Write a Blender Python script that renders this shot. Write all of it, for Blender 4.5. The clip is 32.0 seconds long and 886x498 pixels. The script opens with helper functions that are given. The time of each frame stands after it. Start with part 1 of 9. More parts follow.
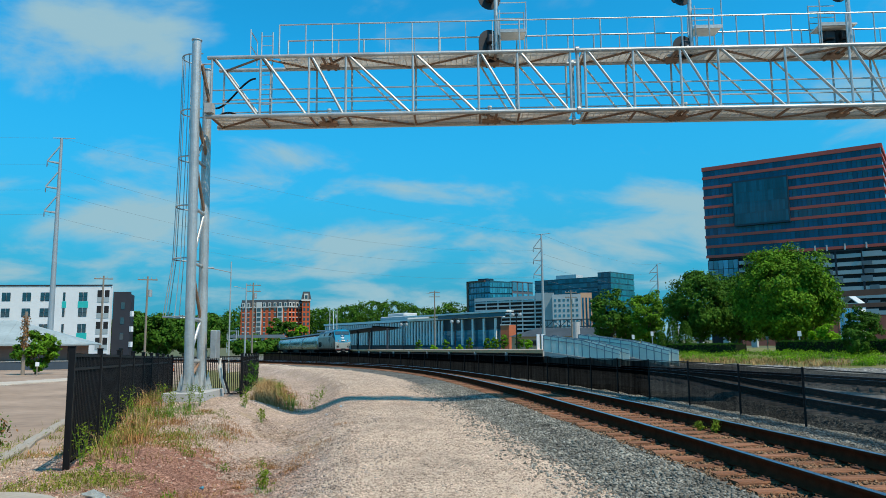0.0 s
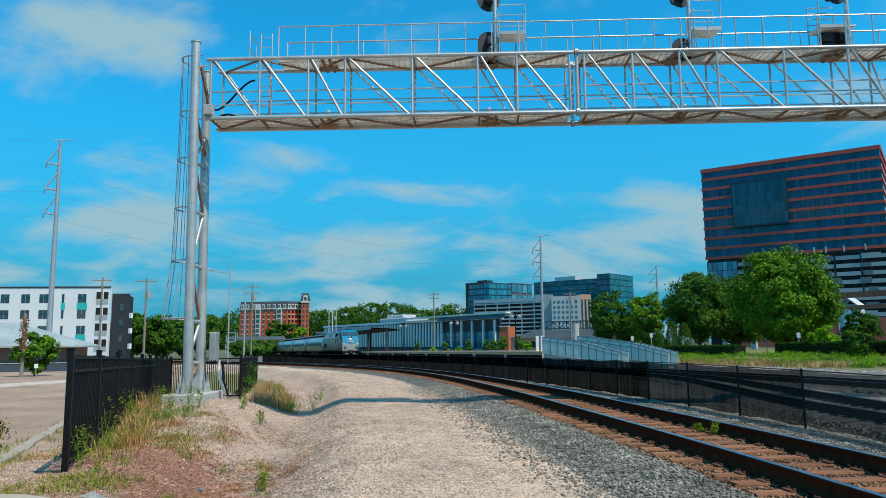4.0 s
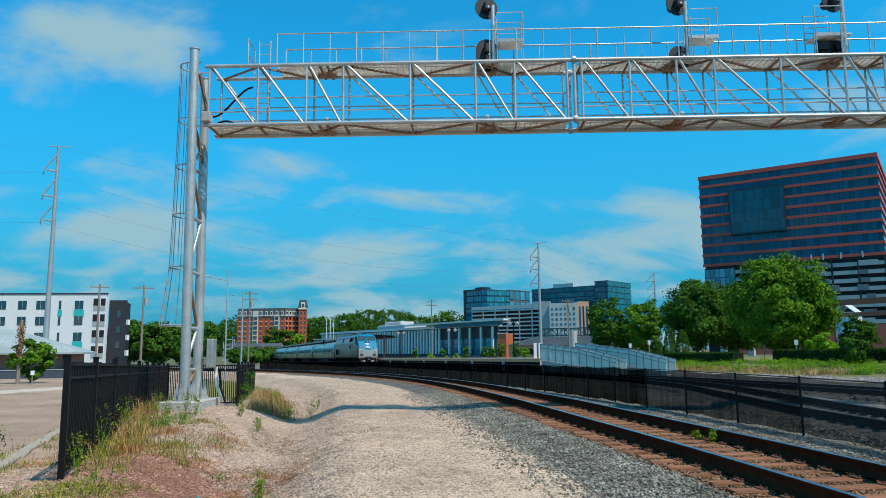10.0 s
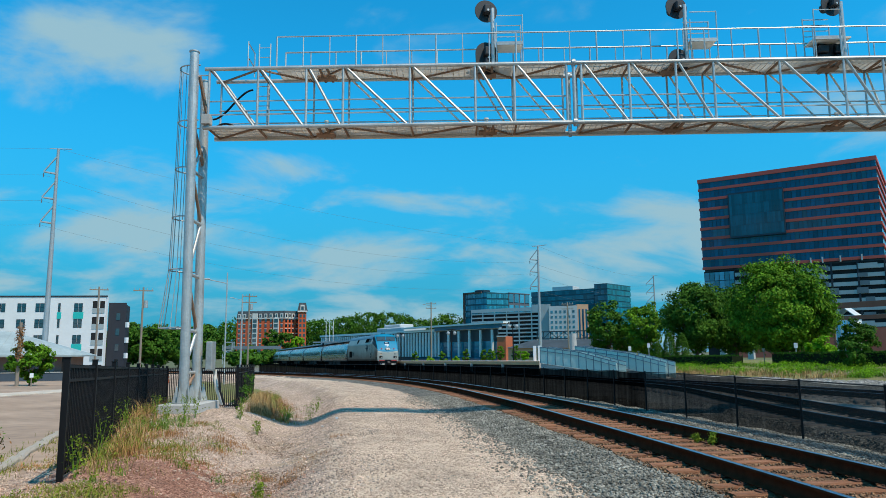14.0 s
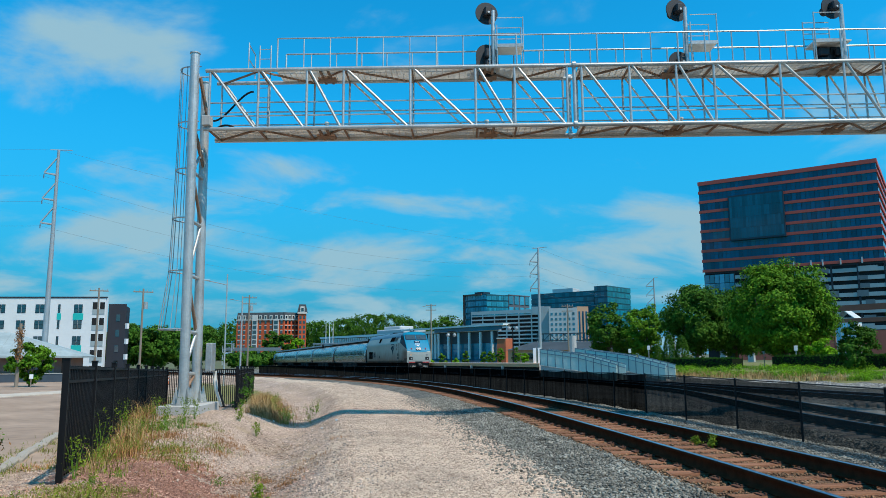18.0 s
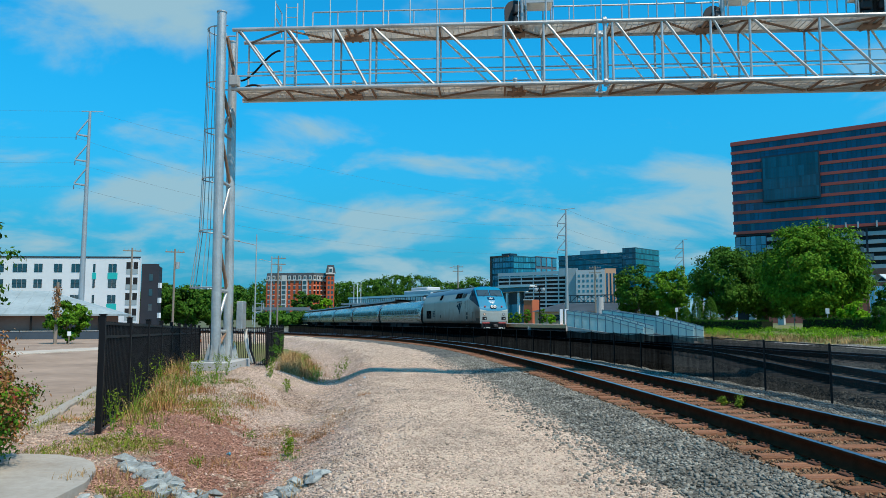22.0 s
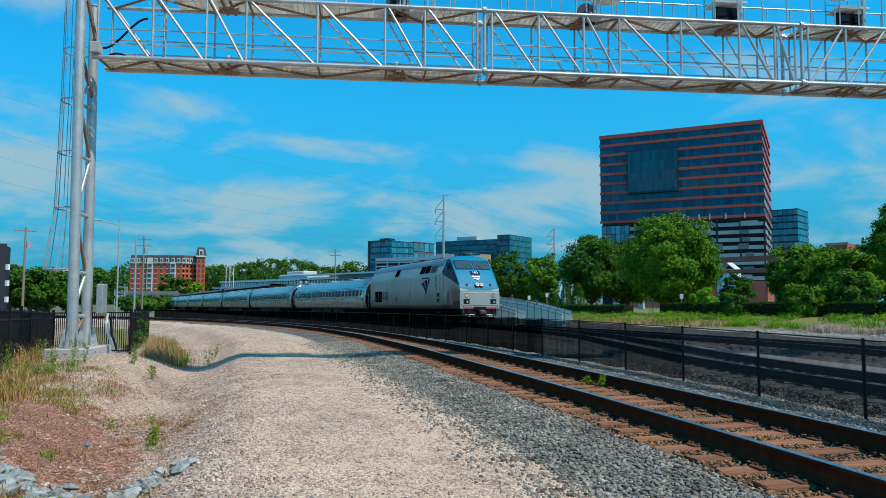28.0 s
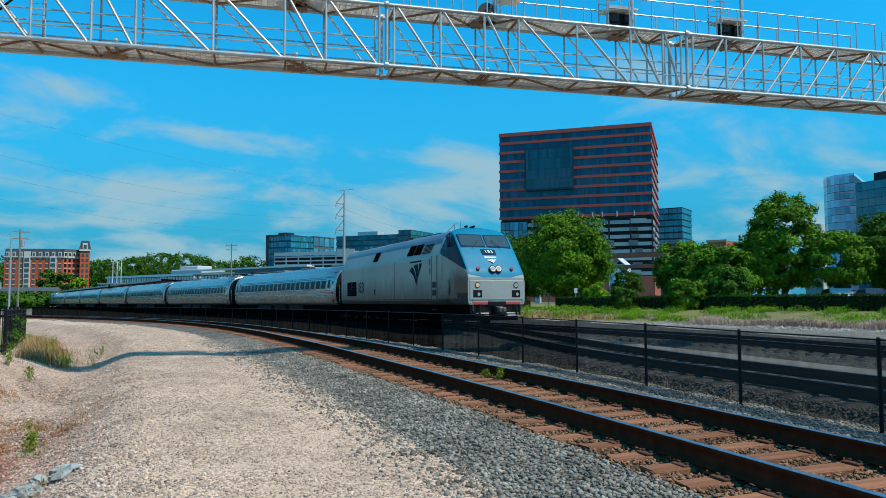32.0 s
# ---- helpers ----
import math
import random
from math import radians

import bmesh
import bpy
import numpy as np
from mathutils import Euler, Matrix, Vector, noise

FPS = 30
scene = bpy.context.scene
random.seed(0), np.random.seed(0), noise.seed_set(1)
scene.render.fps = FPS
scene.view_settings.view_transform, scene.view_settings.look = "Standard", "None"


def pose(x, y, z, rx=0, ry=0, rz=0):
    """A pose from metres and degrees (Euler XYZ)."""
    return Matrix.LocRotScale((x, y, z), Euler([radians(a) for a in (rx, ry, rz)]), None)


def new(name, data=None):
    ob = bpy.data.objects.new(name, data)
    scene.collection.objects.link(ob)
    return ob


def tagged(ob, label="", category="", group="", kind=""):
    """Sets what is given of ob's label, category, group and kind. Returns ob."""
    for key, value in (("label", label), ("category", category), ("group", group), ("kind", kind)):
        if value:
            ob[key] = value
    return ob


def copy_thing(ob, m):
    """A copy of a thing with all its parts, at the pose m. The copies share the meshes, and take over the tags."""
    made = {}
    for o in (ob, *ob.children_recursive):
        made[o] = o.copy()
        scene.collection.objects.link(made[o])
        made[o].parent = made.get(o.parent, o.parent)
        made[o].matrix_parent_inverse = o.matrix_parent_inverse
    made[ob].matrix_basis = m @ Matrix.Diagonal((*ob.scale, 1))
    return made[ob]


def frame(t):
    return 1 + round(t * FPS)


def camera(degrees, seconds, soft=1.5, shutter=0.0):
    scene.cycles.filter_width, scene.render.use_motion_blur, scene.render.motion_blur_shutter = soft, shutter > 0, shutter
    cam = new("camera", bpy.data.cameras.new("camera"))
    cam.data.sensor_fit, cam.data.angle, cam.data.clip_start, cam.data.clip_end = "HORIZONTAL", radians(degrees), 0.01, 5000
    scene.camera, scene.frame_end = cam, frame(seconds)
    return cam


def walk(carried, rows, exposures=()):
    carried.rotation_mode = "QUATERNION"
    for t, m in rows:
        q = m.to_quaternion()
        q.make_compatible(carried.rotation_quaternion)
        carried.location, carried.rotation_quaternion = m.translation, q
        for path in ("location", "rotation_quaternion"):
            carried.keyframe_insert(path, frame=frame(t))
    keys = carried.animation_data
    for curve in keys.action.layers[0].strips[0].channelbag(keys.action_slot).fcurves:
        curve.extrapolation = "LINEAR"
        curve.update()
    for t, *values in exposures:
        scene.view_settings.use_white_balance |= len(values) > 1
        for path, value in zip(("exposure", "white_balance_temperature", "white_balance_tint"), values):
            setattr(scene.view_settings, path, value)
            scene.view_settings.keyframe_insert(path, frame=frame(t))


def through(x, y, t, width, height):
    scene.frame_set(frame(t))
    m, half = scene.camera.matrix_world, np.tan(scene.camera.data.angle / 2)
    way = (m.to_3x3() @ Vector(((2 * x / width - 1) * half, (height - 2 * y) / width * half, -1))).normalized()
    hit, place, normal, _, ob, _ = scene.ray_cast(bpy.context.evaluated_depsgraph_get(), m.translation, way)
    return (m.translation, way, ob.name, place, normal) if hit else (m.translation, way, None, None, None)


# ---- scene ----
cam = camera(63.27, 32.0, soft=0.65)
PATH = [
    (0, pose(0, 0, 1.390, 97.30, 0.50, 0.11)),
    (0.5, pose(0, 0, 1.390, 97.30, 0.50, 0.10)),
    (1, pose(0, 0, 1.390, 97.30, 0.51, 0.10)),
    (1.5, pose(0, 0, 1.390, 97.29, 0.48, 0.09)),
    (2, pose(0, 0, 1.390, 97.27, 0.52, 0.08)),
    (2.5, pose(0, 0, 1.390, 97.25, 0.50, 0.06)),
    (3, pose(0, 0, 1.390, 97.24, 0.49, 0.04)),
    (3.5, pose(0, 0, 1.390, 97.32, 0.51, 0.05)),
    (5.5, pose(0, 0, 1.390, 97.63, 0.49, 0.02)),
    (6, pose(0, 0, 1.390, 97.63, 0.48, 0.01)),
    (6.5, pose(0, 0, 1.390, 97.62, 0.49, -0.01)),
    (7, pose(0, 0, 1.390, 97.62, 0.52, -0.03)),
    (7.5, pose(0, 0, 1.390, 97.68, 0.52, -0.06)),
    (8, pose(0, 0, 1.390, 97.74, 0.51, -0.07)),
    (8.5, pose(0, 0, 1.390, 97.77, 0.50, -0.08)),
    (9, pose(0, 0, 1.390, 97.79, 0.49, -0.10)),
    (9.5, pose(0, 0, 1.390, 97.85, 0.47, -0.12)),
    (10, pose(0, 0, 1.390, 97.98, 0.48, -0.13)),
    (10.5, pose(0, 0, 1.390, 98.05, 0.47, -0.15)),
    (11, pose(0, 0, 1.390, 98.13, 0.47, -0.16)),
    (11.5, pose(0, 0, 1.390, 98.26, 0.48, -0.17)),
    (12, pose(0, 0, 1.390, 98.26, 0.48, -0.19)),
    (12.5, pose(0, 0, 1.390, 98.19, 0.46, -0.19)),
    (13, pose(0, 0, 1.390, 98.20, 0.44, -0.21)),
    (13.5, pose(0, 0, 1.390, 98.20, 0.44, -0.21)),
    (14, pose(0, 0, 1.390, 98.20, 0.44, -0.17)),
    (14.5, pose(0, 0, 1.390, 98.30, 0.38, -0.20)),
    (16.5, pose(0, 0, 1.390, 98.39, 0.38, -0.20)),
    (17, pose(0, 0, 1.390, 98.38, 0.37, -0.18)),
    (17.5, pose(0, 0, 1.390, 98.41, 0.33, -0.14)),
    (18, pose(0, 0, 1.390, 98.35, 0.32, -0.18)),
    (18.5, pose(0, 0, 1.386, 98.83, 0.37, 2.61)),
    (19, pose(0, 0, 1.382, 99.05, 0.29, 4.83)),
    (19.5, pose(0, 0, 1.377, 98.84, 0.09, 5.87)),
    (20, pose(0, 0, 1.373, 97.82, -0.18, 5.49)),
    (20.5, pose(0, 0, 1.369, 96.85, -0.32, 5.09)),
    (21, pose(0, 0, 1.365, 96.07, -0.20, 3.76)),
    (21.5, pose(0, 0, 1.361, 95.61, -0.07, 2.49)),
    (22, pose(0, 0, 1.357, 95.28, -0.07, 1.94)),
    (22.5, pose(0, 0, 1.352, 94.91, -0.14, 1.37)),
    (23, pose(0, 0, 1.348, 94.74, -0.24, 0.40)),
    (23.5, pose(0, 0, 1.344, 94.70, -0.31, -0.77)),
    (24, pose(0, 0, 1.340, 94.55, -0.39, -1.56)),
    (24.5, pose(0, 0, 1.340, 94.49, -0.36, -2.41)),
    (26.5, pose(0, 0, 1.340, 94.18, -0.28, -5.36)),
    (27, pose(0, 0, 1.340, 94.21, -0.22, -6.44)),
    (27.5, pose(0, 0, 1.340, 94.19, -0.14, -7.15)),
    (28, pose(0, 0, 1.340, 94.09, -0.15, -7.79)),
    (28.5, pose(0, 0, 1.340, 93.83, -0.12, -8.56)),
    (29, pose(0, 0, 1.340, 93.71, -0.08, -9.47)),
    (29.5, pose(0, 0, 1.340, 93.65, -0.03, -10.44)),
    (30, pose(0, 0, 1.340, 93.65, 0.02, -11.28)),
    (30.5, pose(0, 0, 1.340, 93.60, -0.00, -12.13)),
    (31, pose(0, 0, 1.340, 93.60, 0.08, -12.90)),
    (31.5, pose(0, 0, 1.340, 93.58, 0.20, -14.10)),
    (32, pose(0, 0, 1.340, 93.70, 0.11, -15.66)),
]
# the clip's white balance drifts a little: warmer at first, cooler as the train comes in
walk(cam, PATH, ((0, 0.0, 6850, 10), (13, 0.0, 6800, 10), (17, 0.0, 6550, 10), (20, 0.0, 6550, 10), (23, 0.0, 6650, 10), (32, 0.0, 6650, 10)))

# ---- world, sun, exposure ----
SUN_AWAY = Vector((-0.47, 0.41, -1.0)).normalized()      # the way the sunlight travels
sun_data = bpy.data.lights.new("sun", "SUN")
sun_data.energy, sun_data.angle, sun_data.color = 4.3, radians(0.55), (1.0, 0.90, 0.76)
sun = new("sun", sun_data)
sun.matrix_world = Matrix.Translation((30, -40, 90)) @ SUN_AWAY.to_track_quat("-Z", "Y").to_matrix().to_4x4()

world = bpy.data.worlds.new("sky")
scene.world = world
world.use_nodes = True
wn, wl = world.node_tree.nodes, world.node_tree.links
wn.clear()


def wnode(kind, **values):
    n = wn.new(kind)
    for key, value in values.items():
        n.inputs[key].default_value = value
    return n


w_out = wn.new("ShaderNodeOutputWorld")
w_bg = wnode("ShaderNodeBackground", Strength=0.125)
w_sky = wn.new("ShaderNodeTexSky")
w_sky.sky_type, w_sky.sun_disc = "NISHITA", False
w_sky.sun_elevation, w_sky.sun_rotation = radians(58), radians(131)
w_sky.air_density, w_sky.dust_density, w_sky.ozone_density = 1.0, 0.3, 3.0
w_hsv = wn.new("ShaderNodeVectorMath")
w_hsv.operation = "MULTIPLY"
w_hsv.inputs[1].default_value = (0.05, 1.38, 1.72)      # the deep azure of this sky
wl.new(w_sky.outputs[0], w_hsv.inputs[0])
# thin clouds: the view direction carried on to a flat layer overhead
w_geo = wn.new("ShaderNodeTexCoord")
w_sep = wn.new("ShaderNodeSeparateXYZ")
wl.new(w_geo.outputs["Generated"], w_sep.inputs[0])
w_up = wn.new("ShaderNodeMath")
w_up.operation = "ADD"
w_up.inputs[1].default_value = 0.30
wl.new(w_sep.outputs["Z"], w_up.inputs[0])
w_div = wn.new("ShaderNodeVectorMath")
w_div.operation = "DIVIDE"
w_com = wn.new("ShaderNodeCombineXYZ")
for k in range(3):
    wl.new(w_up.outputs[0], w_com.inputs[k])
wl.new(w_geo.outputs["Generated"], w_div.inputs[0])
wl.new(w_com.outputs[0], w_div.inputs[1])
w_map = wn.new("ShaderNodeMapping")
w_map.inputs["Scale"].default_value = (1.0, 1.25, 0.6)
w_map.inputs["Location"].default_value = (3.1, 0.4, 0.0)
wl.new(w_div.outputs[0], w_map.inputs["Vector"])
w_noise = wnode("ShaderNodeTexNoise", Scale=2.4, Detail=9.0, Roughness=0.57, Distortion=0.35)
wl.new(w_map.outputs[0], w_noise.inputs["Vector"])


def wmath(op, a, b):
    n = wn.new("ShaderNodeMath")
    n.operation = op
    for k, v in enumerate((a, b)):
        if isinstance(v, (int, float)):
            n.inputs[k].default_value = v
        else:
            wl.new(v, n.inputs[k])
    return n.outputs[0]


# the day's cloud banks: direction, reach, thickness
CLOUDS = (((-0.50, 0.80, 0.34), 0.24, 0.11), ((-0.385, 0.836, 0.391), 0.20, 0.09), ((-0.33, 0.875, 0.35), 0.14, 0.16), ((-0.205, 0.944, 0.255), 0.12, 0.15), ((-0.12, 0.956, 0.262), 0.10, 0.12),
          ((0.0, 0.975, 0.218), 0.13, 0.13), ((0.11, 0.971, 0.216), 0.11, 0.20), ((-0.015, 0.962, 0.272), 0.07, 0.13), ((-0.41, 0.896, 0.155), 0.12, 0.17),
          ((-0.53, 0.84, 0.15), 0.16, 0.16), ((-0.13, 0.986, 0.125), 0.17, 0.16), ((0.30, 0.937, 0.175), 0.18, 0.16), ((0.10, 0.98, 0.125), 0.20, 0.11),
          ((0.55, 0.80, 0.235), 0.19, 0.15), ((0.64, 0.69, 0.33), 0.12, 0.17), ((0.62, 0.77, 0.13), 0.2, 0.1), ((0.9, 0.1, 0.4), 0.5, 0.12), ((-0.8, -0.3, 0.5), 0.6, 0.12),
          ((0.1, -0.8, 0.5), 0.6, 0.12))
thick = 0.0
for direction, reach, amount in CLOUDS:
    off_ = wn.new("ShaderNodeVectorMath")
    off_.operation = "SUBTRACT"
    off_.inputs[1].default_value = direction
    wl.new(w_geo.outputs["Generated"], off_.inputs[0])
    flat_ = wn.new("ShaderNodeVectorMath")
    flat_.operation = "MULTIPLY"
    flat_.inputs[1].default_value = (1, 1, 2.3)
    wl.new(off_.outputs[0], flat_.inputs[0])
    len_ = wn.new("ShaderNodeVectorMath")
    len_.operation = "LENGTH"
    wl.new(flat_.outputs[0], len_.inputs[0])
    fall = wn.new("ShaderNodeMapRange")
    fall.interpolation_type = "SMOOTHSTEP"
    for key, value in (("From Min", 0.0), ("From Max", reach), ("To Min", amount), ("To Max", 0.0)):
        fall.inputs[key].default_value = value
    wl.new(len_.outputs["Value"], fall.inputs["Value"])
    thick = wmath("ADD", fall.outputs[0], thick)
w_low = wn.new("ShaderNodeMapRange")
for key, value in (("From Min", 0.04), ("From Max", 0.24), ("To Min", 0.15), ("To Max", 0.0)):
    w_low.inputs[key].default_value = value
wl.new(w_sep.outputs["Z"], w_low.inputs["Value"])
cover = wmath("ADD", wmath("ADD", w_noise.outputs[0], wmath("MINIMUM", thick, 0.34)), w_low.outputs[0])
w_ramp = wn.new("ShaderNodeMapRange")
w_ramp.interpolation_type = "SMOOTHSTEP"
for key, value in (("From Min", 0.55), ("From Max", 0.80), ("To Min", 0.0), ("To Max", 1.0)):
    w_ramp.inputs[key].default_value = value
wl.new(cover, w_ramp.inputs["Value"])
w_amt = wn.new("ShaderNodeMath")
w_amt.operation = "MULTIPLY"
w_amt.inputs[1].default_value = 0.95
wl.new(w_ramp.outputs[0], w_amt.inputs[0])
w_mix = wn.new("ShaderNodeMix")
w_mix.data_type = "RGBA"
w_mix.inputs[7].default_value = (2.5, 4.25, 5.15, 1)
wl.new(w_amt.outputs[0], w_mix.inputs[0])
# haze thickens towards the horizon
w_hz = wn.new("ShaderNodeMapRange")
for key, value in (("From Min", -0.02), ("From Max", 0.40), ("To Min", 0.95), ("To Max", 0.0)):
    w_hz.inputs[key].default_value = value
w_hz.interpolation_type = "SMOOTHSTEP"
wl.new(w_sep.outputs["Z"], w_hz.inputs["Value"])
w_haze = wn.new("ShaderNodeMix")
w_haze.data_type = "RGBA"
w_haze.inputs[7].default_value = (0.32, 2.22, 3.95, 1)
wl.new(w_hz.outputs[0], w_haze.inputs[0])
wl.new(w_hsv.outputs[0], w_haze.inputs[6])
wl.new(w_haze.outputs[2], w_mix.inputs[6])
wl.new(w_mix.outputs[2], w_bg.inputs["Color"])
wl.new(w_bg.outputs[0], w_out.inputs[0])

# ---- materials ----


def mat(name, a, b=None, rough=0.7, metal=0.0, scale=6.0, bump=0.0, bscale=None, coat=0.0, rnd=0.0, island=False, detail=5.0, spec=0.5,
        fine=0.35, stretch=(1, 1, 1), rvar=0.1, lo=0.3, hi=0.7):
    """A surface whose colour wanders between a and b at two scales, with fine relief. rnd: how much each piece differs."""
    m = bpy.data.materials.new(name)
    m.use_nodes = True
    n, l = m.node_tree.nodes, m.node_tree.links
    p = n["Principled BSDF"]
    b = b or tuple(c * 0.75 for c in a)
    p.inputs["Metallic"].default_value, p.inputs["Coat Weight"].default_value = metal, coat
    p.inputs["Specular IOR Level"].default_value = spec if rough < 0.6 else spec * 0.3
    tc = n.new("ShaderNodeTexCoord")
    mp = n.new("ShaderNodeMapping")
    mp.inputs["Scale"].default_value = stretch
    l.new(tc.outputs["Object"], mp.inputs["Vector"])
    big, small = n.new("ShaderNodeTexNoise"), n.new("ShaderNodeTexNoise")
    big.inputs["Scale"].default_value, big.inputs["Detail"].default_value = scale * 0.22, detail
    small.inputs["Scale"].default_value, small.inputs["Detail"].default_value = scale * 2.0, detail
    for t in (big, small):
        l.new(mp.outputs[0], t.inputs["Vector"])
    mx = n.new("ShaderNodeMix")
    mx.data_type = "FLOAT"
    mx.inputs[0].default_value = fine
    l.new(big.outputs[0], mx.inputs[2])
    l.new(small.outputs[0], mx.inputs[3])
    rp = n.new("ShaderNodeValToRGB")
    rp.color_ramp.elements[0].position, rp.color_ramp.elements[0].color = lo, (*b, 1)
    rp.color_ramp.elements[1].position, rp.color_ramp.elements[1].color = hi, (*a, 1)
    l.new(mx.outputs[0], rp.inputs[0])
    col = rp.outputs[0]
    if rnd:
        if island:
            src = n.new("ShaderNodeNewGeometry").outputs["Random Per Island"]
        else:
            src = n.new("ShaderNodeObjectInfo").outputs["Random"]
        mr = n.new("ShaderNodeMapRange")
        mr.inputs["To Min"].default_value, mr.inputs["To Max"].default_value = 1 - rnd, 1 + rnd
        l.new(src, mr.inputs["Value"])
        hs = n.new("ShaderNodeHueSaturation")
        l.new(mr.outputs[0], hs.inputs["Value"])
        l.new(col, hs.inputs["Color"])
        col = hs.outputs[0]
    l.new(col, p.inputs["Base Color"])
    rr = n.new("ShaderNodeMapRange")
    rr.inputs["To Min"].default_value, rr.inputs["To Max"].default_value = max(0.02, rough - rvar), min(1, rough + rvar)
    l.new(small.outputs[0], rr.inputs["Value"])
    l.new(rr.outputs[0], p.inputs["Roughness"])
    if bump:
        bt = n.new("ShaderNodeTexNoise")
        bt.inputs["Scale"].default_value, bt.inputs["Detail"].default_value = bscale or scale * 4, 6
        l.new(mp.outputs[0], bt.inputs["Vector"])
        bp = n.new("ShaderNodeBump")
        bp.inputs["Strength"].default_value, bp.inputs["Distance"].default_value = min(1.0, bump), 0.02
        l.new(bt.outputs[0], bp.inputs["Height"])
        l.new(bp.outputs[0], p.inputs["Normal"])
    return m


def gravel(name, a, b, c, size, depth, stain=None):
    """Loose stones: cells of their own tone, domed, with dark gaps between them."""
    m = bpy.data.materials.new(name)
    m.use_nodes = True
    n, l = m.node_tree.nodes, m.node_tree.links
    p = n["Principled BSDF"]
    p.inputs["Roughness"].default_value, p.inputs["Specular IOR Level"].default_value = 0.9, 0.2
    tc = n.new("ShaderNodeTexCoord")
    vo = n.new("ShaderNodeTexVoronoi")
    vo.inputs["Scale"].default_value, vo.inputs["Randomness"].default_value = 1 / size, 1.0
    l.new(tc.outputs["Object"], vo.inputs["Vector"])
    sp = n.new("ShaderNodeSeparateColor")
    l.new(vo.outputs["Color"], sp.inputs[0])
    rp = n.new("ShaderNodeValToRGB")
    e = rp.color_ramp.elements
    e[0].position, e[0].color = 0.0, (*b, 1)
    e[1].position, e[1].color = 1.0, (*a, 1)
    mid = e.new(0.45)
    mid.color = (*c, 1)
    l.new(sp.outputs[0], rp.inputs[0])
    no = n.new("ShaderNodeTexNoise")
    no.inputs["Scale"].default_value, no.inputs["Detail"].default_value = 0.55, 6
    l.new(tc.outputs["Object"], no.inputs["Vector"])
    mr = n.new("ShaderNodeMapRange")
    for key, value in (("From Min", 0.3), ("From Max", 0.7), ("To Min", 0.72), ("To Max", 1.18)):
        mr.inputs[key].default_value = value
    l.new(no.outputs[0], mr.inputs["Value"])
    hs = n.new("ShaderNodeHueSaturation")
    l.new(mr.outputs[0], hs.inputs["Value"])
    l.new(rp.outputs[0], hs.inputs["Color"])
    col = hs.outputs[0]
    if stain:
        n2 = n.new("ShaderNodeTexNoise")
        n2.inputs["Scale"].default_value, n2.inputs["Detail"].default_value = 1.3, 7
        l.new(tc.outputs["Object"], n2.inputs["Vector"])
        r2 = n.new("ShaderNodeMapRange")
        for key, value in (("From Min", 0.5), ("From Max", 0.66)):
            r2.inputs[key].default_value = value
        l.new(n2.outputs[0], r2.inputs["Value"])
        mx = n.new("ShaderNodeMix")
        mx.data_type = "RGBA"
        mx.inputs[7].default_value = (*stain, 1)
        l.new(r2.outputs[0], mx.inputs[0])
        l.new(col, mx.inputs[6])
        col = mx.outputs[2]
    l.new(col, p.inputs["Base Color"])
    bp = n.new("ShaderNodeBump")
    bp.invert = True
    bp.inputs["Strength"].default_value, bp.inputs["Distance"].default_value = 1.0, depth
    l.new(vo.outputs["Distance"], bp.inputs["Height"])
    l.new(bp.outputs[0], p.inputs["Normal"])
    return m


def glass(name, tint, rough=0.04, var=0.5, scale=0.4, ior=1.9):
    """Facade glass seen from outside: a dark body under a mirror-like skin."""
    m = mat(name, tint, tuple(c * (1 - var) for c in tint), rough=rough, rvar=0.02, scale=scale, rnd=0.35, spec=0.9)
    m.node_tree.nodes["Principled BSDF"].inputs["IOR"].default_value = ior
    return m


GALV = mat("galvanised_steel", (0.60, 0.60, 0.57), (0.36, 0.365, 0.355), rough=0.46, metal=0.55, scale=9, bump=0.05, rnd=0.06)
GRATE = mat("galvanised_grating", (0.80, 0.765, 0.69), (0.62, 0.59, 0.53), rough=0.65, metal=0.0, scale=9)
RUST = mat("rusty_galvanised_edge", (0.36, 0.24, 0.17), (0.22, 0.13, 0.08), rough=0.75, metal=0.2, scale=12, bump=0.1)
BLACK = mat("black_paint", (0.010, 0.010, 0.011), (0.006, 0.006, 0.007), rough=0.5, scale=14, bump=0.03, spec=0.2)
DARK = mat("dark_underframe", (0.020, 0.019, 0.018), (0.010, 0.010, 0.010), rough=0.8, scale=10, bump=0.1)
RAILSIDE = mat("rusty_rail_steel", (0.105, 0.036, 0.018), (0.052, 0.019, 0.010), rough=0.9, metal=0.0, spec=0.0, scale=30, bump=0.2)
RAILHEAD = mat("polished_rail_head", (0.45, 0.50, 0.55), (0.26, 0.29, 0.33), rough=0.3, metal=0.9, scale=20)
TIE = mat("weathered_brown_tie", (0.36, 0.165, 0.09), (0.13, 0.062, 0.037), rough=0.9, scale=9, bump=0.5, rnd=0.22, stretch=(0.5, 5, 2))
PLATE = mat("rusty_tie_plate", (0.16, 0.075, 0.045), (0.08, 0.04, 0.03), rough=0.85, scale=20, bump=0.2)
CONC = mat("grey_concrete", (0.52, 0.50, 0.46), (0.36, 0.35, 0.33), rough=0.88, scale=4, bump=0.15)
WHITEC = mat("white_stucco", (0.80, 0.81, 0.80), (0.70, 0.71, 0.71), rough=0.8, scale=1.2, bump=0.05)


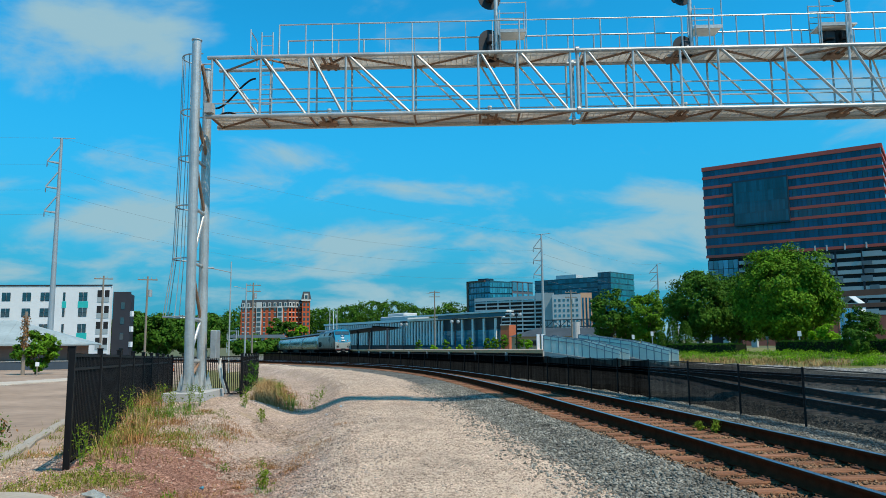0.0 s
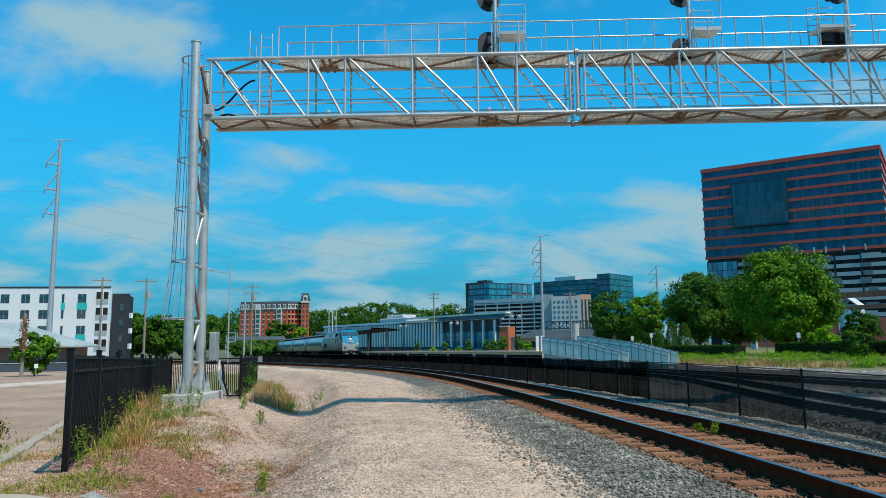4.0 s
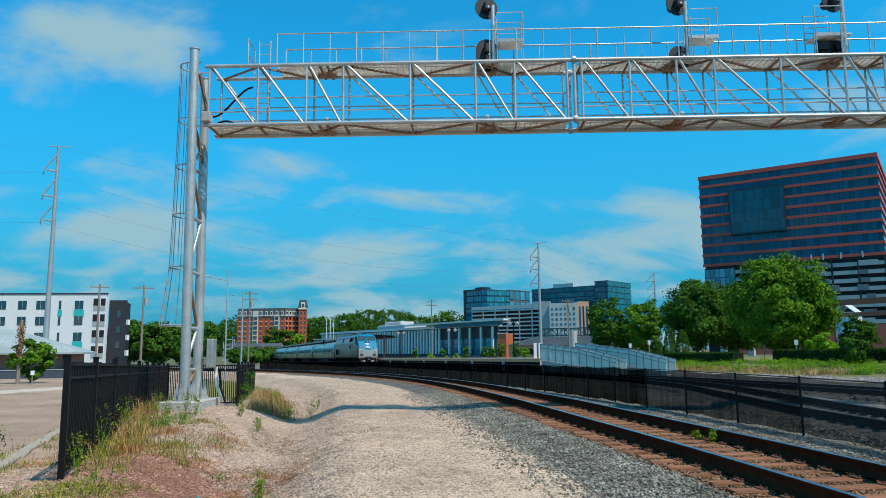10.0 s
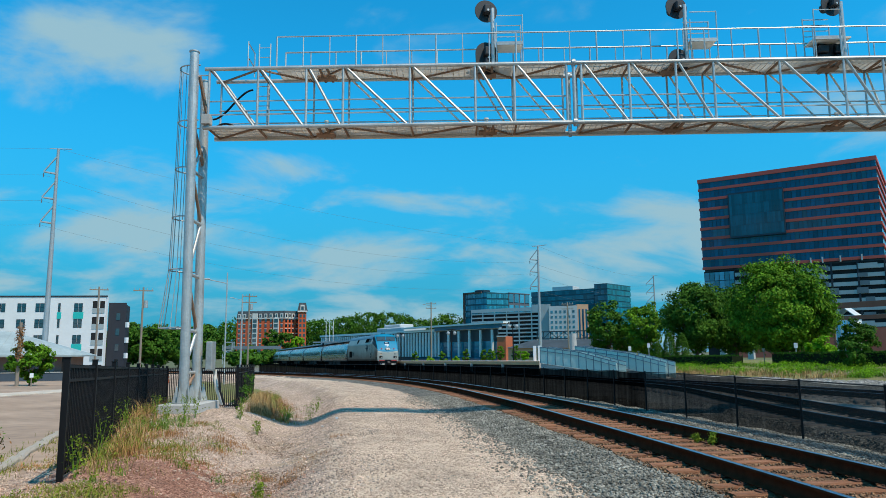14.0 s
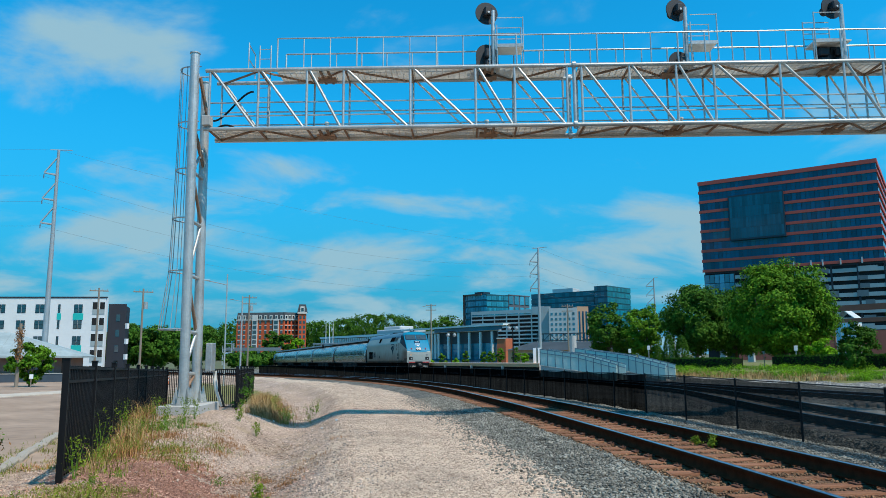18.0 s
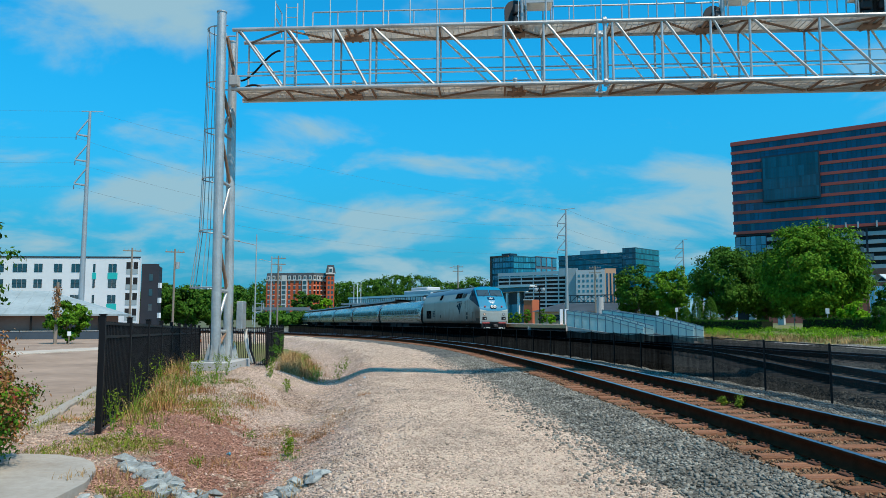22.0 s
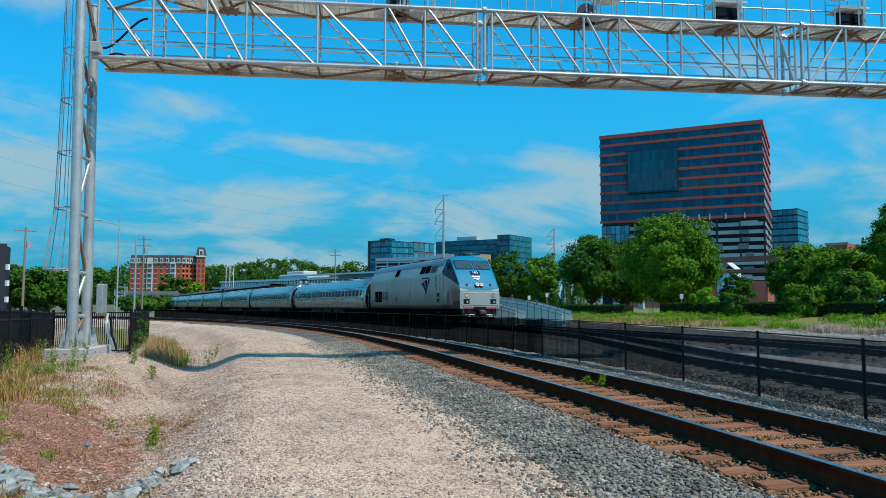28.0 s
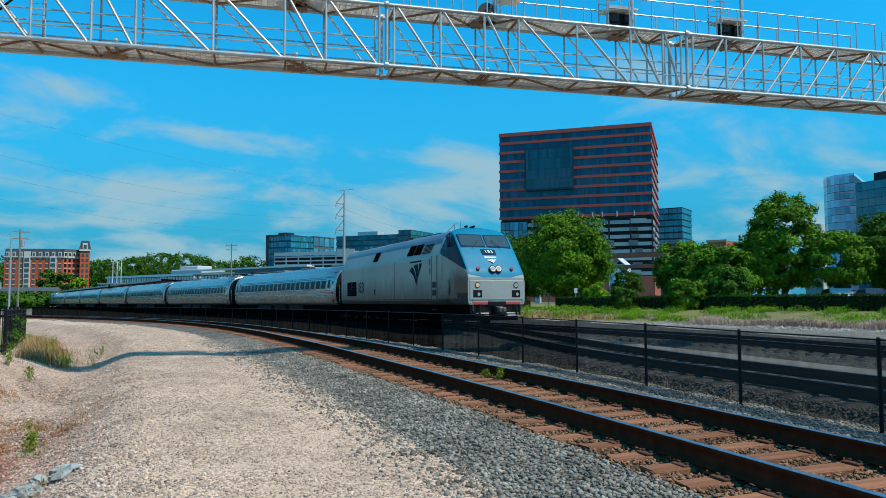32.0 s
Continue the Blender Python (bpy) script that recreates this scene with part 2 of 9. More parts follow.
def leafy(name, a, b, through=0.35):
    """Leaves that let some of the light through."""
    m = mat(name, a, b, rough=0.6, scale=1.6, rnd=0.35, island=True, spec=0.15)
    n, l = m.node_tree.nodes, m.node_tree.links
    p, o = n["Principled BSDF"], n["Material Output"]
    tr, mx = n.new("ShaderNodeBsdfTranslucent"), n.new("ShaderNodeMixShader")
    l.new(p.inputs["Base Color"].links[0].from_socket, tr.inputs["Color"])
    mx.inputs[0].default_value = through
    l.new(p.outputs[0], mx.inputs[1])
    l.new(tr.outputs[0], mx.inputs[2])
    l.new(mx.outputs[0], o.inputs[0])
    return m


LEAF = leafy("green_leaves", (0.150, 0.310, 0.020), (0.040, 0.112, 0.010), 0.12)
LEAFD = leafy("dark_green_leaves", (0.082, 0.195, 0.020), (0.027, 0.078, 0.010), 0.12)
LEAFL = leafy("bright_green_leaves", (0.25, 0.48, 0.022), (0.13, 0.30, 0.012))
BARK = mat("grey_brown_bark", (0.16, 0.12, 0.09), (0.08, 0.06, 0.045), rough=0.9, scale=14, bump=0.6, stretch=(3, 3, 0.6))
BRICK = mat("red_brick", (0.62, 0.125, 0.05), (0.48, 0.09, 0.04), rough=0.85, scale=1.5, bump=0.05, rnd=0.06)
SLATE = mat("dark_slate_roof", (0.075, 0.09, 0.10), (0.045, 0.055, 0.06), rough=0.6, scale=2)
GLASS_D = glass("dark_blue_glass", (0.007, 0.115, 0.215), ior=1.3)
GLASS_T = glass("teal_glass", (0.016, 0.22, 0.31), ior=1.5)
GLASS_B = glass("deep_teal_glass", (0.007, 0.105, 0.165), ior=1.35)
GLASS_S = glass("sky_blue_glass", (0.26, 0.66, 0.84), ior=1.6, var=0.15)
GLASS_C = glass("cyan_glass", (0.03, 0.36, 0.50), ior=1.5, var=0.6, scale=0.15)
GLASS_L = glass("light_blue_glass", (0.05, 0.34, 0.50), ior=1.6)
WIN = glass("dark_window_glass", (0.02, 0.03, 0.035))
ORANGE = mat("red_spandrel_panel", (0.58, 0.088, 0.06), (0.48, 0.07, 0.046), rough=0.55, scale=0.7)


# ---- helpers for meshes ----


def link(name, me, material, parent=None, label=""):
    ob = new(name, me)
    for m in material if isinstance(material, (list, tuple)) else [material]:
        if m is not None and (me.materials.find(m.name) < 0):
            me.materials.append(m)
    if parent is not None:
        ob.parent = parent
    if label:
        ob["label"] = label
    return ob


def part(name, bm, material, parent=None, label="", smooth=False):
    me = bpy.data.meshes.new(name)
    if smooth:
        for f in bm.faces:
            f.smooth = True
    bm.to_mesh(me)
    bm.free()
    return link(name, me, material, parent, label)


def thing(name, at=(0, 0, 0), rz=0.0, label="", category="", group="", kind=""):
    ob = new(name)
    ob.matrix_basis = pose(*at, 0, 0, rz)
    ob.empty_display_size = 0.3
    return tagged(ob, label, category, group, kind)


def raw(name, verts, faces, material, parent=None, label="", smooth=False, index=None):
    me = bpy.data.meshes.new(name)
    verts = np.asarray(verts, dtype=np.float32).reshape(-1, 3)
    faces = np.asarray(faces, dtype=np.int32)
    k = faces.shape[1]
    me.vertices.add(len(verts))
    me.vertices.foreach_set("co", verts.ravel())
    me.loops.add(faces.size)
    me.loops.foreach_set("vertex_index", faces.ravel())
    me.polygons.add(len(faces))
    me.polygons.foreach_set("loop_start", np.arange(0, faces.size, k, dtype=np.int32))
    if smooth:
        me.polygons.foreach_set("use_smooth", np.ones(len(faces), dtype=bool))
    ob = link(name, me, material, parent, label)
    if index is not None:
        me.polygons.foreach_set("material_index", np.asarray(index, dtype=np.int32))
    me.update(calc_edges=True)
    return ob


def box(bm, x0, y0, z0, x1, y1, z1, bevel=0.0):
    r = bmesh.ops.create_cube(bm, size=1.0, matrix=Matrix.Translation(((x0 + x1) / 2, (y0 + y1) / 2, (z0 + z1) / 2)) @ Matrix.Diagonal((x1 - x0, y1 - y0, z1 - z0, 1)))
    if bevel:
        es = {e for v in r["verts"] for e in v.link_edges}
        bmesh.ops.bevel(bm, geom=list(es), offset=bevel, segments=1, affect="EDGES")


def boxm(x0, y0, z0, x1, y1, z1, bevel=0.0):
    bm = bmesh.new()
    box(bm, x0, y0, z0, x1, y1, z1, bevel)
    return bm


def tube(bm, a, b, r, r2=None, seg=8, caps=True):
    a, b = Vector(a), Vector(b)
    v = b - a
    m = Matrix.Translation((a + b) / 2) @ v.to_track_quat("Z", "Y").to_matrix().to_4x4()
    bmesh.ops.create_cone(bm, cap_ends=caps, segments=seg, radius1=r, radius2=r if r2 is None else r2, depth=v.length, matrix=m)


def tubem(a, b, r, r2=None, seg=8):
    bm = bmesh.new()
    tube(bm, a, b, r, r2, seg)
    return bm


def bar(bm, a, b, w, h):
    """A square bar from a to b, w wide and h high."""
    a, b = Vector(a), Vector(b)
    v = b - a
    m = Matrix.Translation((a + b) / 2) @ v.to_track_quat("X", "Z").to_matrix().to_4x4() @ Matrix.Diagonal((v.length, w, h, 1))
    bmesh.ops.create_cube(bm, size=1.0, matrix=m)


def barm(a, b, w, h):
    bm = bmesh.new()
    bar(bm, a, b, w, h)
    return bm


def sweep(name, pts, r, material, parent=None, seg=6, label=""):
    """A round hose or wire through points."""
    pts = [Vector(p) for p in pts]
    vs, fs = [], []
    for i, p in enumerate(pts):
        t = (pts[min(i + 1, len(pts) - 1)] - pts[max(i - 1, 0)]).normalized()
        s = t.cross(Vector((0, 0, 1)))
        s = s.normalized() if s.length > 1e-3 else Vector((1, 0, 0))
        u = s.cross(t).normalized()
        for k in range(seg):
            c = 2 * math.pi * k / seg
            vs.append(p + r * (math.cos(c) * s + math.sin(c) * u))
    for i in range(len(pts) - 1):
        for k in range(seg):
            fs.append((i * seg + k, i * seg + (k + 1) % seg, (i + 1) * seg + (k + 1) % seg, (i + 1) * seg + k))
    return raw(name, vs, fs, material, parent, label, smooth=True)


# ---- the lines of the place ----


def grade(y):
    """The land falls gently away from the viewer."""
    return -0.0085 * np.clip(np.asarray(y, dtype=float) - 20, 0, 230)


def spline(pts, step=0.5):
    """A smooth line through points, resampled at even steps."""
    P = np.array(pts, dtype=float)
    out = []
    for i in range(len(P) - 1):
        p0, p1, p2, p3 = P[max(i - 1, 0)], P[i], P[i + 1], P[min(i + 2, len(P) - 1)]
        for u in np.linspace(0, 1, 40, endpoint=False):
            out.append(0.5 * (2 * p1 + (p2 - p0) * u + (2 * p0 - 5 * p1 + 4 * p2 - p3) * u ** 2 + (3 * p1 - p0 - 3 * p2 + p3) * u ** 3))
    out.append(P[-1])
    out = np.array(out)
    s = np.concatenate([[0], np.cumsum(np.linalg.norm(np.diff(out, axis=0), axis=1))])
    q = np.arange(0, s[-1], step)
    return np.stack([np.interp(q, s, out[:, 0]), np.interp(q, s, out[:, 1])], axis=1)


def normals(L):
    t = np.gradient(L, axis=0)
    t /= np.linalg.norm(t, axis=1)[:, None]
    return np.stack([t[:, 1], -t[:, 0]], axis=1)      # to the right of the way along it


NEAR = spline([(8.2, -32), (5.75, -8), (5.2, 0), (4.82, 5), (4.44, 9), (4.08, 12), (3.57, 15.8), (3.0, 20), (2.25, 25.5), (1.2, 32), (-0.85, 41), (-4.1, 50.7),
               (-8.8, 60.6), (-15.2, 71), (-23.5, 82), (-34, 93), (-60, 116)])
FAR = spline([(13.5, -40), (10.4, -12), (9.85, 2), (9.42, 9), (9.12, 14), (9.25, 18.5), (9.95, 24), (10.72, 31), (9.97, 39.9), (8.15, 49.7), (5.73, 59.4), (2.79, 69), (-0.44, 78.5),
              (-6.95, 97.4), (-13.3, 116.3), (-22.8, 144.8), (-32.2, 173.3), (-41.7, 201.7), (-54.5, 239.6), (-75, 300), (-105, 380)])
SIDING = spline([(20.5, -40), (17.2, -5), (15.9, 12), (15.3, 20.5), (14.2, 29), (12.4, 38), (10.2, 45.5)])


def beside(L, d):
    """The line d metres to the right of L."""
    return L + d * normals(L)


def dist_to(L, x, y):
    """How far points lie to the right of the line (left: negative)."""
    Q = L[::3]
    N = normals(Q)
    out = np.empty(np.shape(x))
    xf, yf, of = np.ravel(x), np.ravel(y), out.ravel()
    for a in range(0, len(xf), 4000):
        dx, dy = xf[a:a + 4000, None] - Q[None, :, 0], yf[a:a + 4000, None] - Q[None, :, 1]
        k = np.argmin(dx * dx + dy * dy, axis=1)
        i = np.arange(len(k))
        of[a:a + 4000] = dx[i, k] * N[k, 0] + dy[i, k] * N[k, 1]
    return of.reshape(np.shape(x))

# ---- the ground: one sheet ----
FENCE_A, FENCE_B, FENCE_C, FENCE_D = (-5.1, 9.95), (-11.6, 30.9), (-7.8, 28.0), (-10.7, 41.7)
LOT = spline([(2.0, -10.5), FENCE_A, FENCE_B, (-24.0, 70), (-44, 130)])
BANK = spline([(50, -26), (38, 10), (29, 29), (21.8, 51), (18.2, 68), (13.5, 90), (2, 125), (-10, 160)])


def wander(x, y, s, seed=0.0):
    """Smooth noise, about -1 to 1."""
    x, y = np.asarray(x) / s, np.asarray(y) / s
    f = [noise.noise((a, b, seed)) for a, b in zip(np.ravel(x), np.ravel(y))]
    return np.array(f).reshape(np.shape(x))


def smooth01(v):
    v = np.clip(v, 0, 1)
    return v * v * (3 - 2 * v)


def lay(x, y):
    """Height of the ground and the kind of surface: 0 ballast, 1 pale gravel, 2 bank gravel, 3 mulch, 4 lot, 5 grass, 6 rusty ballast, 7 far land."""
    x, y = np.asarray(x, float), np.asarray(y, float)
    d1, d2, d3, dl, db = (dist_to(L, x, y) for L in (NEAR, FAR, SIDING, LOT, BANK))
    w1, w2 = wander(x, y, 0.9, 3.1), wander(x, y, 0.22, 7.7)
    w3 = wander(x, y, 2.6, 1.3)
    g = grade(y)
    # across the track from left to right
    rail = g - 0.235 + 0 * x
    shoulder = smooth01((-d1 - 1.45) / 1.3)
    z = rail - 0.07 * shoulder
    kind = np.zeros(np.shape(x), int)
    # the dished way between rail and ditch
    edge_b = -2.72 + 0.16 * w1 + 0.14 * w2
    kind = np.where(d1 < edge_b, 1, kind)
    kind = np.where(np.abs(d1) < 1.32 + 0.06 * w2, 6, kind)
    crest = -5.55 + 0.15 * w3
    z = z + 0.05 * smooth01((-d1 - 3.0) / 1.2)
    ditch = smooth01((crest - d1) / 1.25)
    z = z - 0.40 * ditch
    kind = np.where(d1 < crest - 0.35 + 0.3 * w1 + 0.35 * w2, 2, kind)
    # the bank under the signal mast, falling to the yard beyond the railings
    mound = 0.52 * np.exp(-((x + 6.3) / 2.3) ** 2 - ((y - 18.7) / 3.6) ** 2) + 0.12 * np.exp(-((x + 4.2) / 1.6) ** 2 - ((y - 10) / 4) ** 2)
    lot = -0.37 - 0.0195 * np.clip(y - 9, -20, 22) - 0.011 * np.clip(y - 31, 0, 240)
    side = np.minimum(-0.36, lot + 0.06) + mound
    rise = smooth01((crest - 1.35 - d1) / 1.7)
    z = z * (1 - rise) + np.where(d1 < crest - 1.2, side, z) * rise
    over = smooth01((-dl + 0.3) / 1.2)
    leftside = (d1 < -7.3)
    z = np.where(leftside, z * (1 - over) + lot * over, z)
    mu, mv = -0.58 * (x + 4.0) + 0.81 * (y - 10.2), 0.81 * (x + 4.0) + 0.58 * (y - 10.2)
    mulch = np.minimum(((mu - 0.5) / 3.2) ** 2 + (mv / 1.10) ** 2, ((x + 3.7) / 0.9) ** 2 + ((y - 7.5) / 0.55) ** 2) + 0.75 * w1 + 0.95 * w2 < 0.95
    kind = np.where((d1 < -6.9) & mulch & (dl > -0.3), 3, kind)
    kind = np.where(leftside & (dl < -0.9 + 0.3 * w1), 4, kind)
    kind = np.where((d1 < -8.4 + 0.8 * w1) & (y > 33 + 2 * w1) & (dl > -1.0), 5, kind)
    kind = np.where(leftside & (dl < -14 - 0.25 * (y - 10) + 1.5 * w3) & (y > 55 + 3 * w3), 5, kind)
    # right of the tracks: ballast, stones, then grass rising to a hedge
    right = (d1 > 1.5)
    z = np.where(right, g - 0.30 - 0.05 * smooth01((d1 - 1.5) / 1.0), z)
    z = np.where(right & (np.minimum(np.abs(d2), np.abs(d3)) < 1.5), g - 0.235, z)
    up = smooth01((db + 0.5) / 8.0)
    z = np.where(right & (db > -0.5), g - 0.30 + 0.78 * up, z)
    kind = np.where(right & (db > 0.4 + 0.5 * w1), 5, kind)
    kind = np.where(right & (np.abs(d1) < 1.32 + 0.06 * w2), 6, kind)
    kind = np.where((d1 > 3.4) & (kind == 0), 8, kind)
    kind = np.where((y > 150) | (np.abs(x) > 150) | (y < -30), 7, kind)
    z = z + 0.018 * w1 * (kind != 4) + 0.012 * w2 * ((kind == 2) | (kind == 3))
    far = smooth01((np.hypot(x, y) - 330) / 900)
    z = z * (1 - far) - 3.0 * far
    return z, kind


BALLAST = gravel("grey_ballast", (0.26, 0.243, 0.200), (0.03, 0.028, 0.024), (0.125, 0.116, 0.095), 0.045, 0.03)
SUNB = gravel("mid_grey_ballast", (0.33, 0.315, 0.27), (0.04, 0.038, 0.032), (0.145, 0.138, 0.115), 0.05, 0.03)
PATHG = gravel("pale_gravel", (0.75, 0.575, 0.425), (0.25, 0.18, 0.13), (0.52, 0.39, 0.285), 0.024, 0.010, stain=(0.56, 0.425, 0.310))
BANKG = gravel("pale_bank_gravel", (0.73, 0.53, 0.40), (0.18, 0.12, 0.09), (0.44, 0.32, 0.245), 0.026, 0.018, stain=(0.40, 0.29, 0.19))
MULCH = gravel("brown_mulch", (0.55, 0.285, 0.19), (0.13, 0.055, 0.036), (0.35, 0.16, 0.105), 0.02, 0.02)
YARD = mat("sandy_worn_asphalt", (0.47, 0.34, 0.25), (0.21, 0.15, 0.11), rough=0.9, scale=1.1, bump=0.15, bscale=60)
GRASSG = mat("rough_grass_ground", (0.14, 0.17, 0.035), (0.21, 0.165, 0.09), rough=0.95, scale=2.5, bump=0.5, bscale=25)
RUSTB = gravel("rust_stained_ballast", (0.25, 0.15, 0.09), (0.04, 0.022, 0.016), (0.13, 0.075, 0.045), 0.045, 0.03)
FARL = mat("far_land", (0.10, 0.13, 0.05), (0.14, 0.13, 0.09), rough=0.95, scale=0.05)

gx = np.concatenate([-np.geomspace(2600, 62, 14), np.arange(-60, -14, 1.6), np.arange(-14, 9, 0.13), np.arange(9, 62, 1.1), np.geomspace(64, 2600, 14)])
gy = np.concatenate([-np.geomspace(2600, 34, 10), np.arange(-32, -8, 1.6), np.arange(-8, 3, 0.4), np.arange(3, 34, 0.15), np.arange(34, 110, 0.9), np.arange(110, 300, 8), np.geomspace(305, 2600, 12)])
GX, GY = np.meshgrid(gx, gy)
GZ, GK = lay(GX, GY)
nx, ny = len(gx), len(gy)
q = (np.arange(ny - 1)[:, None] * nx + np.arange(nx - 1)[None, :]).ravel()
ground = raw("ground", np.stack([GX, GY, GZ], axis=-1), np.stack([q, q + 1, q + nx + 1, q + nx], axis=1),
             [BALLAST, PATHG, BANKG, MULCH, YARD, GRASSG, RUSTB, FARL, SUNB], smooth=True, index=GK[:-1, :-1].ravel())
tagged(ground, "pale gravel path, grey ballast, mulch and sandy yard", "ground", kind="structure")


def height(x, y):
    """The ground's height at one place."""
    i, j = np.clip(np.searchsorted(gx, x) - 1, 0, nx - 2), np.clip(np.searchsorted(gy, y) - 1, 0, ny - 2)
    u, v = (x - gx[i]) / (gx[i + 1] - gx[i]), (y - gy[j]) / (gy[j + 1] - gy[j])
    return (GZ[j, i] * (1 - u) + GZ[j, i + 1] * u) * (1 - v) + (GZ[j + 1, i] * (1 - u) + GZ[j + 1, i + 1] * u) * v


# ---- tracks ----
RAIL_PROFILE = [(-0.036, 0.0), (-0.030, 0.004), (0.030, 0.004), (0.036, 0.0), (0.036, -0.035), (0.010, -0.05), (0.010, -0.15), (0.068, -0.165), (0.068, -0.18),
                (-0.068, -0.18), (-0.068, -0.165), (-0.010, -0.15), (-0.010, -0.05), (-0.036, -0.035)]


def rail(L, d, parent, step=1):
    Q = beside(L, d)[::step]
    N = normals(Q)
    n, k = len(Q), len(RAIL_PROFILE)
    pr = np.array(RAIL_PROFILE)
    v = np.empty((n, k, 3))
    v[:, :, 0] = Q[:, None, 0] + N[:, None, 0] * pr[None, :, 0]
    v[:, :, 1] = Q[:, None, 1] + N[:, None, 1] * pr[None, :, 0]
    v[:, :, 2] = grade(Q[:, 1])[:, None] + pr[None, :, 1]
    a = np.arange(n - 1)[:, None] * k + np.arange(k)[None, :]
    b = np.arange(n - 1)[:, None] * k + (np.arange(k)[None, :] + 1) % k
    faces = np.stack([a, b, b + k, a + k], axis=-1).reshape(-1, 4)
    head = np.tile(np.isin(np.arange(k), (0, 1, 2)), n - 1).astype(int)
    raw("rail", v, faces, [RAILSIDE, RAILHEAD], parent, "rusty steel rail with a polished head", index=head)


def tie_mesh(seed):
    bm = bmesh.new()
    box(bm, -1.3, -0.115, -0.17, 1.3, 0.115, 0.0, 0.012)
    rnd = random.Random(seed)
    for v in bm.verts:
        v.co += Vector((rnd.uniform(-0.03, 0.03) if abs(v.co.x) > 1.2 else 0, rnd.uniform(-0.008, 0.008), rnd.uniform(-0.006, 0.004)))
    me = bpy.data.meshes.new("tie")
    bm.to_mesh(me)
    bm.free()
    me.materials.append(TIE)
    return me


def plate_mesh():
    bm = bmesh.new()
    box(bm, -0.18, -0.09, 0.0, 0.18, 0.09, 0.018, 0.004)
    for sx in (-0.11, 0.11):
        for sy in (-0.055, 0.055):
            box(bm, sx - 0.018, sy - 0.018, 0.018, sx + 0.018, sy + 0.018, 0.034)
    me = bpy.data.meshes.new("tie_plate")
    bm.to_mesh(me)
    bm.free()
    me.materials.append(PLATE)
    return me


GREYTIE = mat("grey_brown_tie", (0.28, 0.25, 0.22), (0.16, 0.14, 0.12), rough=0.9, scale=6, bump=0.3)
TIES, PLATE_ME = [tie_mesh(s) for s in range(5)], plate_mesh()


def track(name, L, label, y0, y1, pieces):
    tr = thing(name, label=label, category="railway track", kind="structure")
    for d in (-0.7525, 0.7525):
        rail(L, d, tr)
    N = normals(L)
    rnd = random.Random(5)
    vs, fs = [], []
    s = 0.0
    while s * 2 < len(L) - 2:
        i = int(s * 2)
        u = s * 2 - i
        p, n_ = L[i] * (1 - u) + L[i + 1] * u, N[i]
        s += 0.53 + rnd.uniform(-0.03, 0.03)
        if not y0 - 8 < p[1] < 110:
            continue
        z = float(grade(p[1])) - 0.197
        rz = math.degrees(math.atan2(n_[1], n_[0])) + rnd.uniform(-1.2, 1.2)
        off = rnd.uniform(-0.06, 0.06)
        m = pose(p[0] + off * n_[0], p[1] + off * n_[1], z + rnd.uniform(-0.012, 0.006), 0, 0, rz)
        if pieces and y0 < p[1] < y1:
            t = new("tie", TIES[rnd.randrange(5)])
            t.parent, t.matrix_basis = tr, m
            if p[1] < 30:
                for d in (-0.7525, 0.7525):
                    pl = new("tie_plate", PLATE_ME)
                    pl.parent, pl.matrix_basis = tr, pose(p[0] + d * n_[0], p[1] + d * n_[1], z - 0.002, 0, 0, rz)
        else:
            b = len(vs)
            for sx in (-1.3, 1.3):
                for sy in (-0.115, 0.115):
                    for sz in (-0.15, 0.0):
                        vs.append(m @ Vector((sx, sy, sz)))
            fs += [(b + 1, b + 3, b + 7, b + 5), (b, b + 1, b + 5, b + 4), (b + 2, b + 6, b + 7, b + 3), (b, b + 2, b + 3, b + 1), (b + 4, b + 5, b + 7, b + 6)]
    if vs:
        rest = raw("far_ties", vs, fs, TIE if pieces else GREYTIE, tr)
        rest["kind"] = "stuff"
    return tr


track("railway_track_1", NEAR, "railway track with brown wooden ties on grey ballast", 2.0, 52.0, True)
track("railway_track_2", FAR, "railway track in dark ballast beyond a mesh fence", 0, 0, False)
track("railway_track_3", SIDING, "siding track that joins the line before the platform", 0, 0, False)

# flat grey walkway between the far track and the siding
_wy = np.arange(-20, 50, 1.0)
_wc = np.interp(_wy, [-20, 2, 12, 16, 20, 24, 32, 40, 50], [13.6, 12.2, 11.9, 11.75, 11.5, 11.5, 12.0, 11.6, 10.2])
_ww = np.interp(_wy, [-20, 12, 30, 50], [1.0, 0.75, 0.55, 0.4])
_v = []
for _y, _c, _w in zip(_wy, _wc, _ww):
    _g = float(grade(_y))
    _v += [(_c - _w, _y, _g - 0.30), (_c - _w, _y, _g - 0.205), (_c + _w, _y, _g - 0.205), (_c + _w, _y, _g - 0.30)]
_f = [(4 * i + j, 4 * i + j + 1, 4 * i + j + 5, 4 * i + j + 4) for i in range(len(_wy) - 1) for j in range(3)]
tagged(raw("pavement", _v, _f, mat("worn_grey_walkway", (0.46, 0.44, 0.39), (0.33, 0.31, 0.28), rough=0.9, scale=3, bump=0.2)), "flat grey paved walkway between two tracks", "walkway", kind="structure")

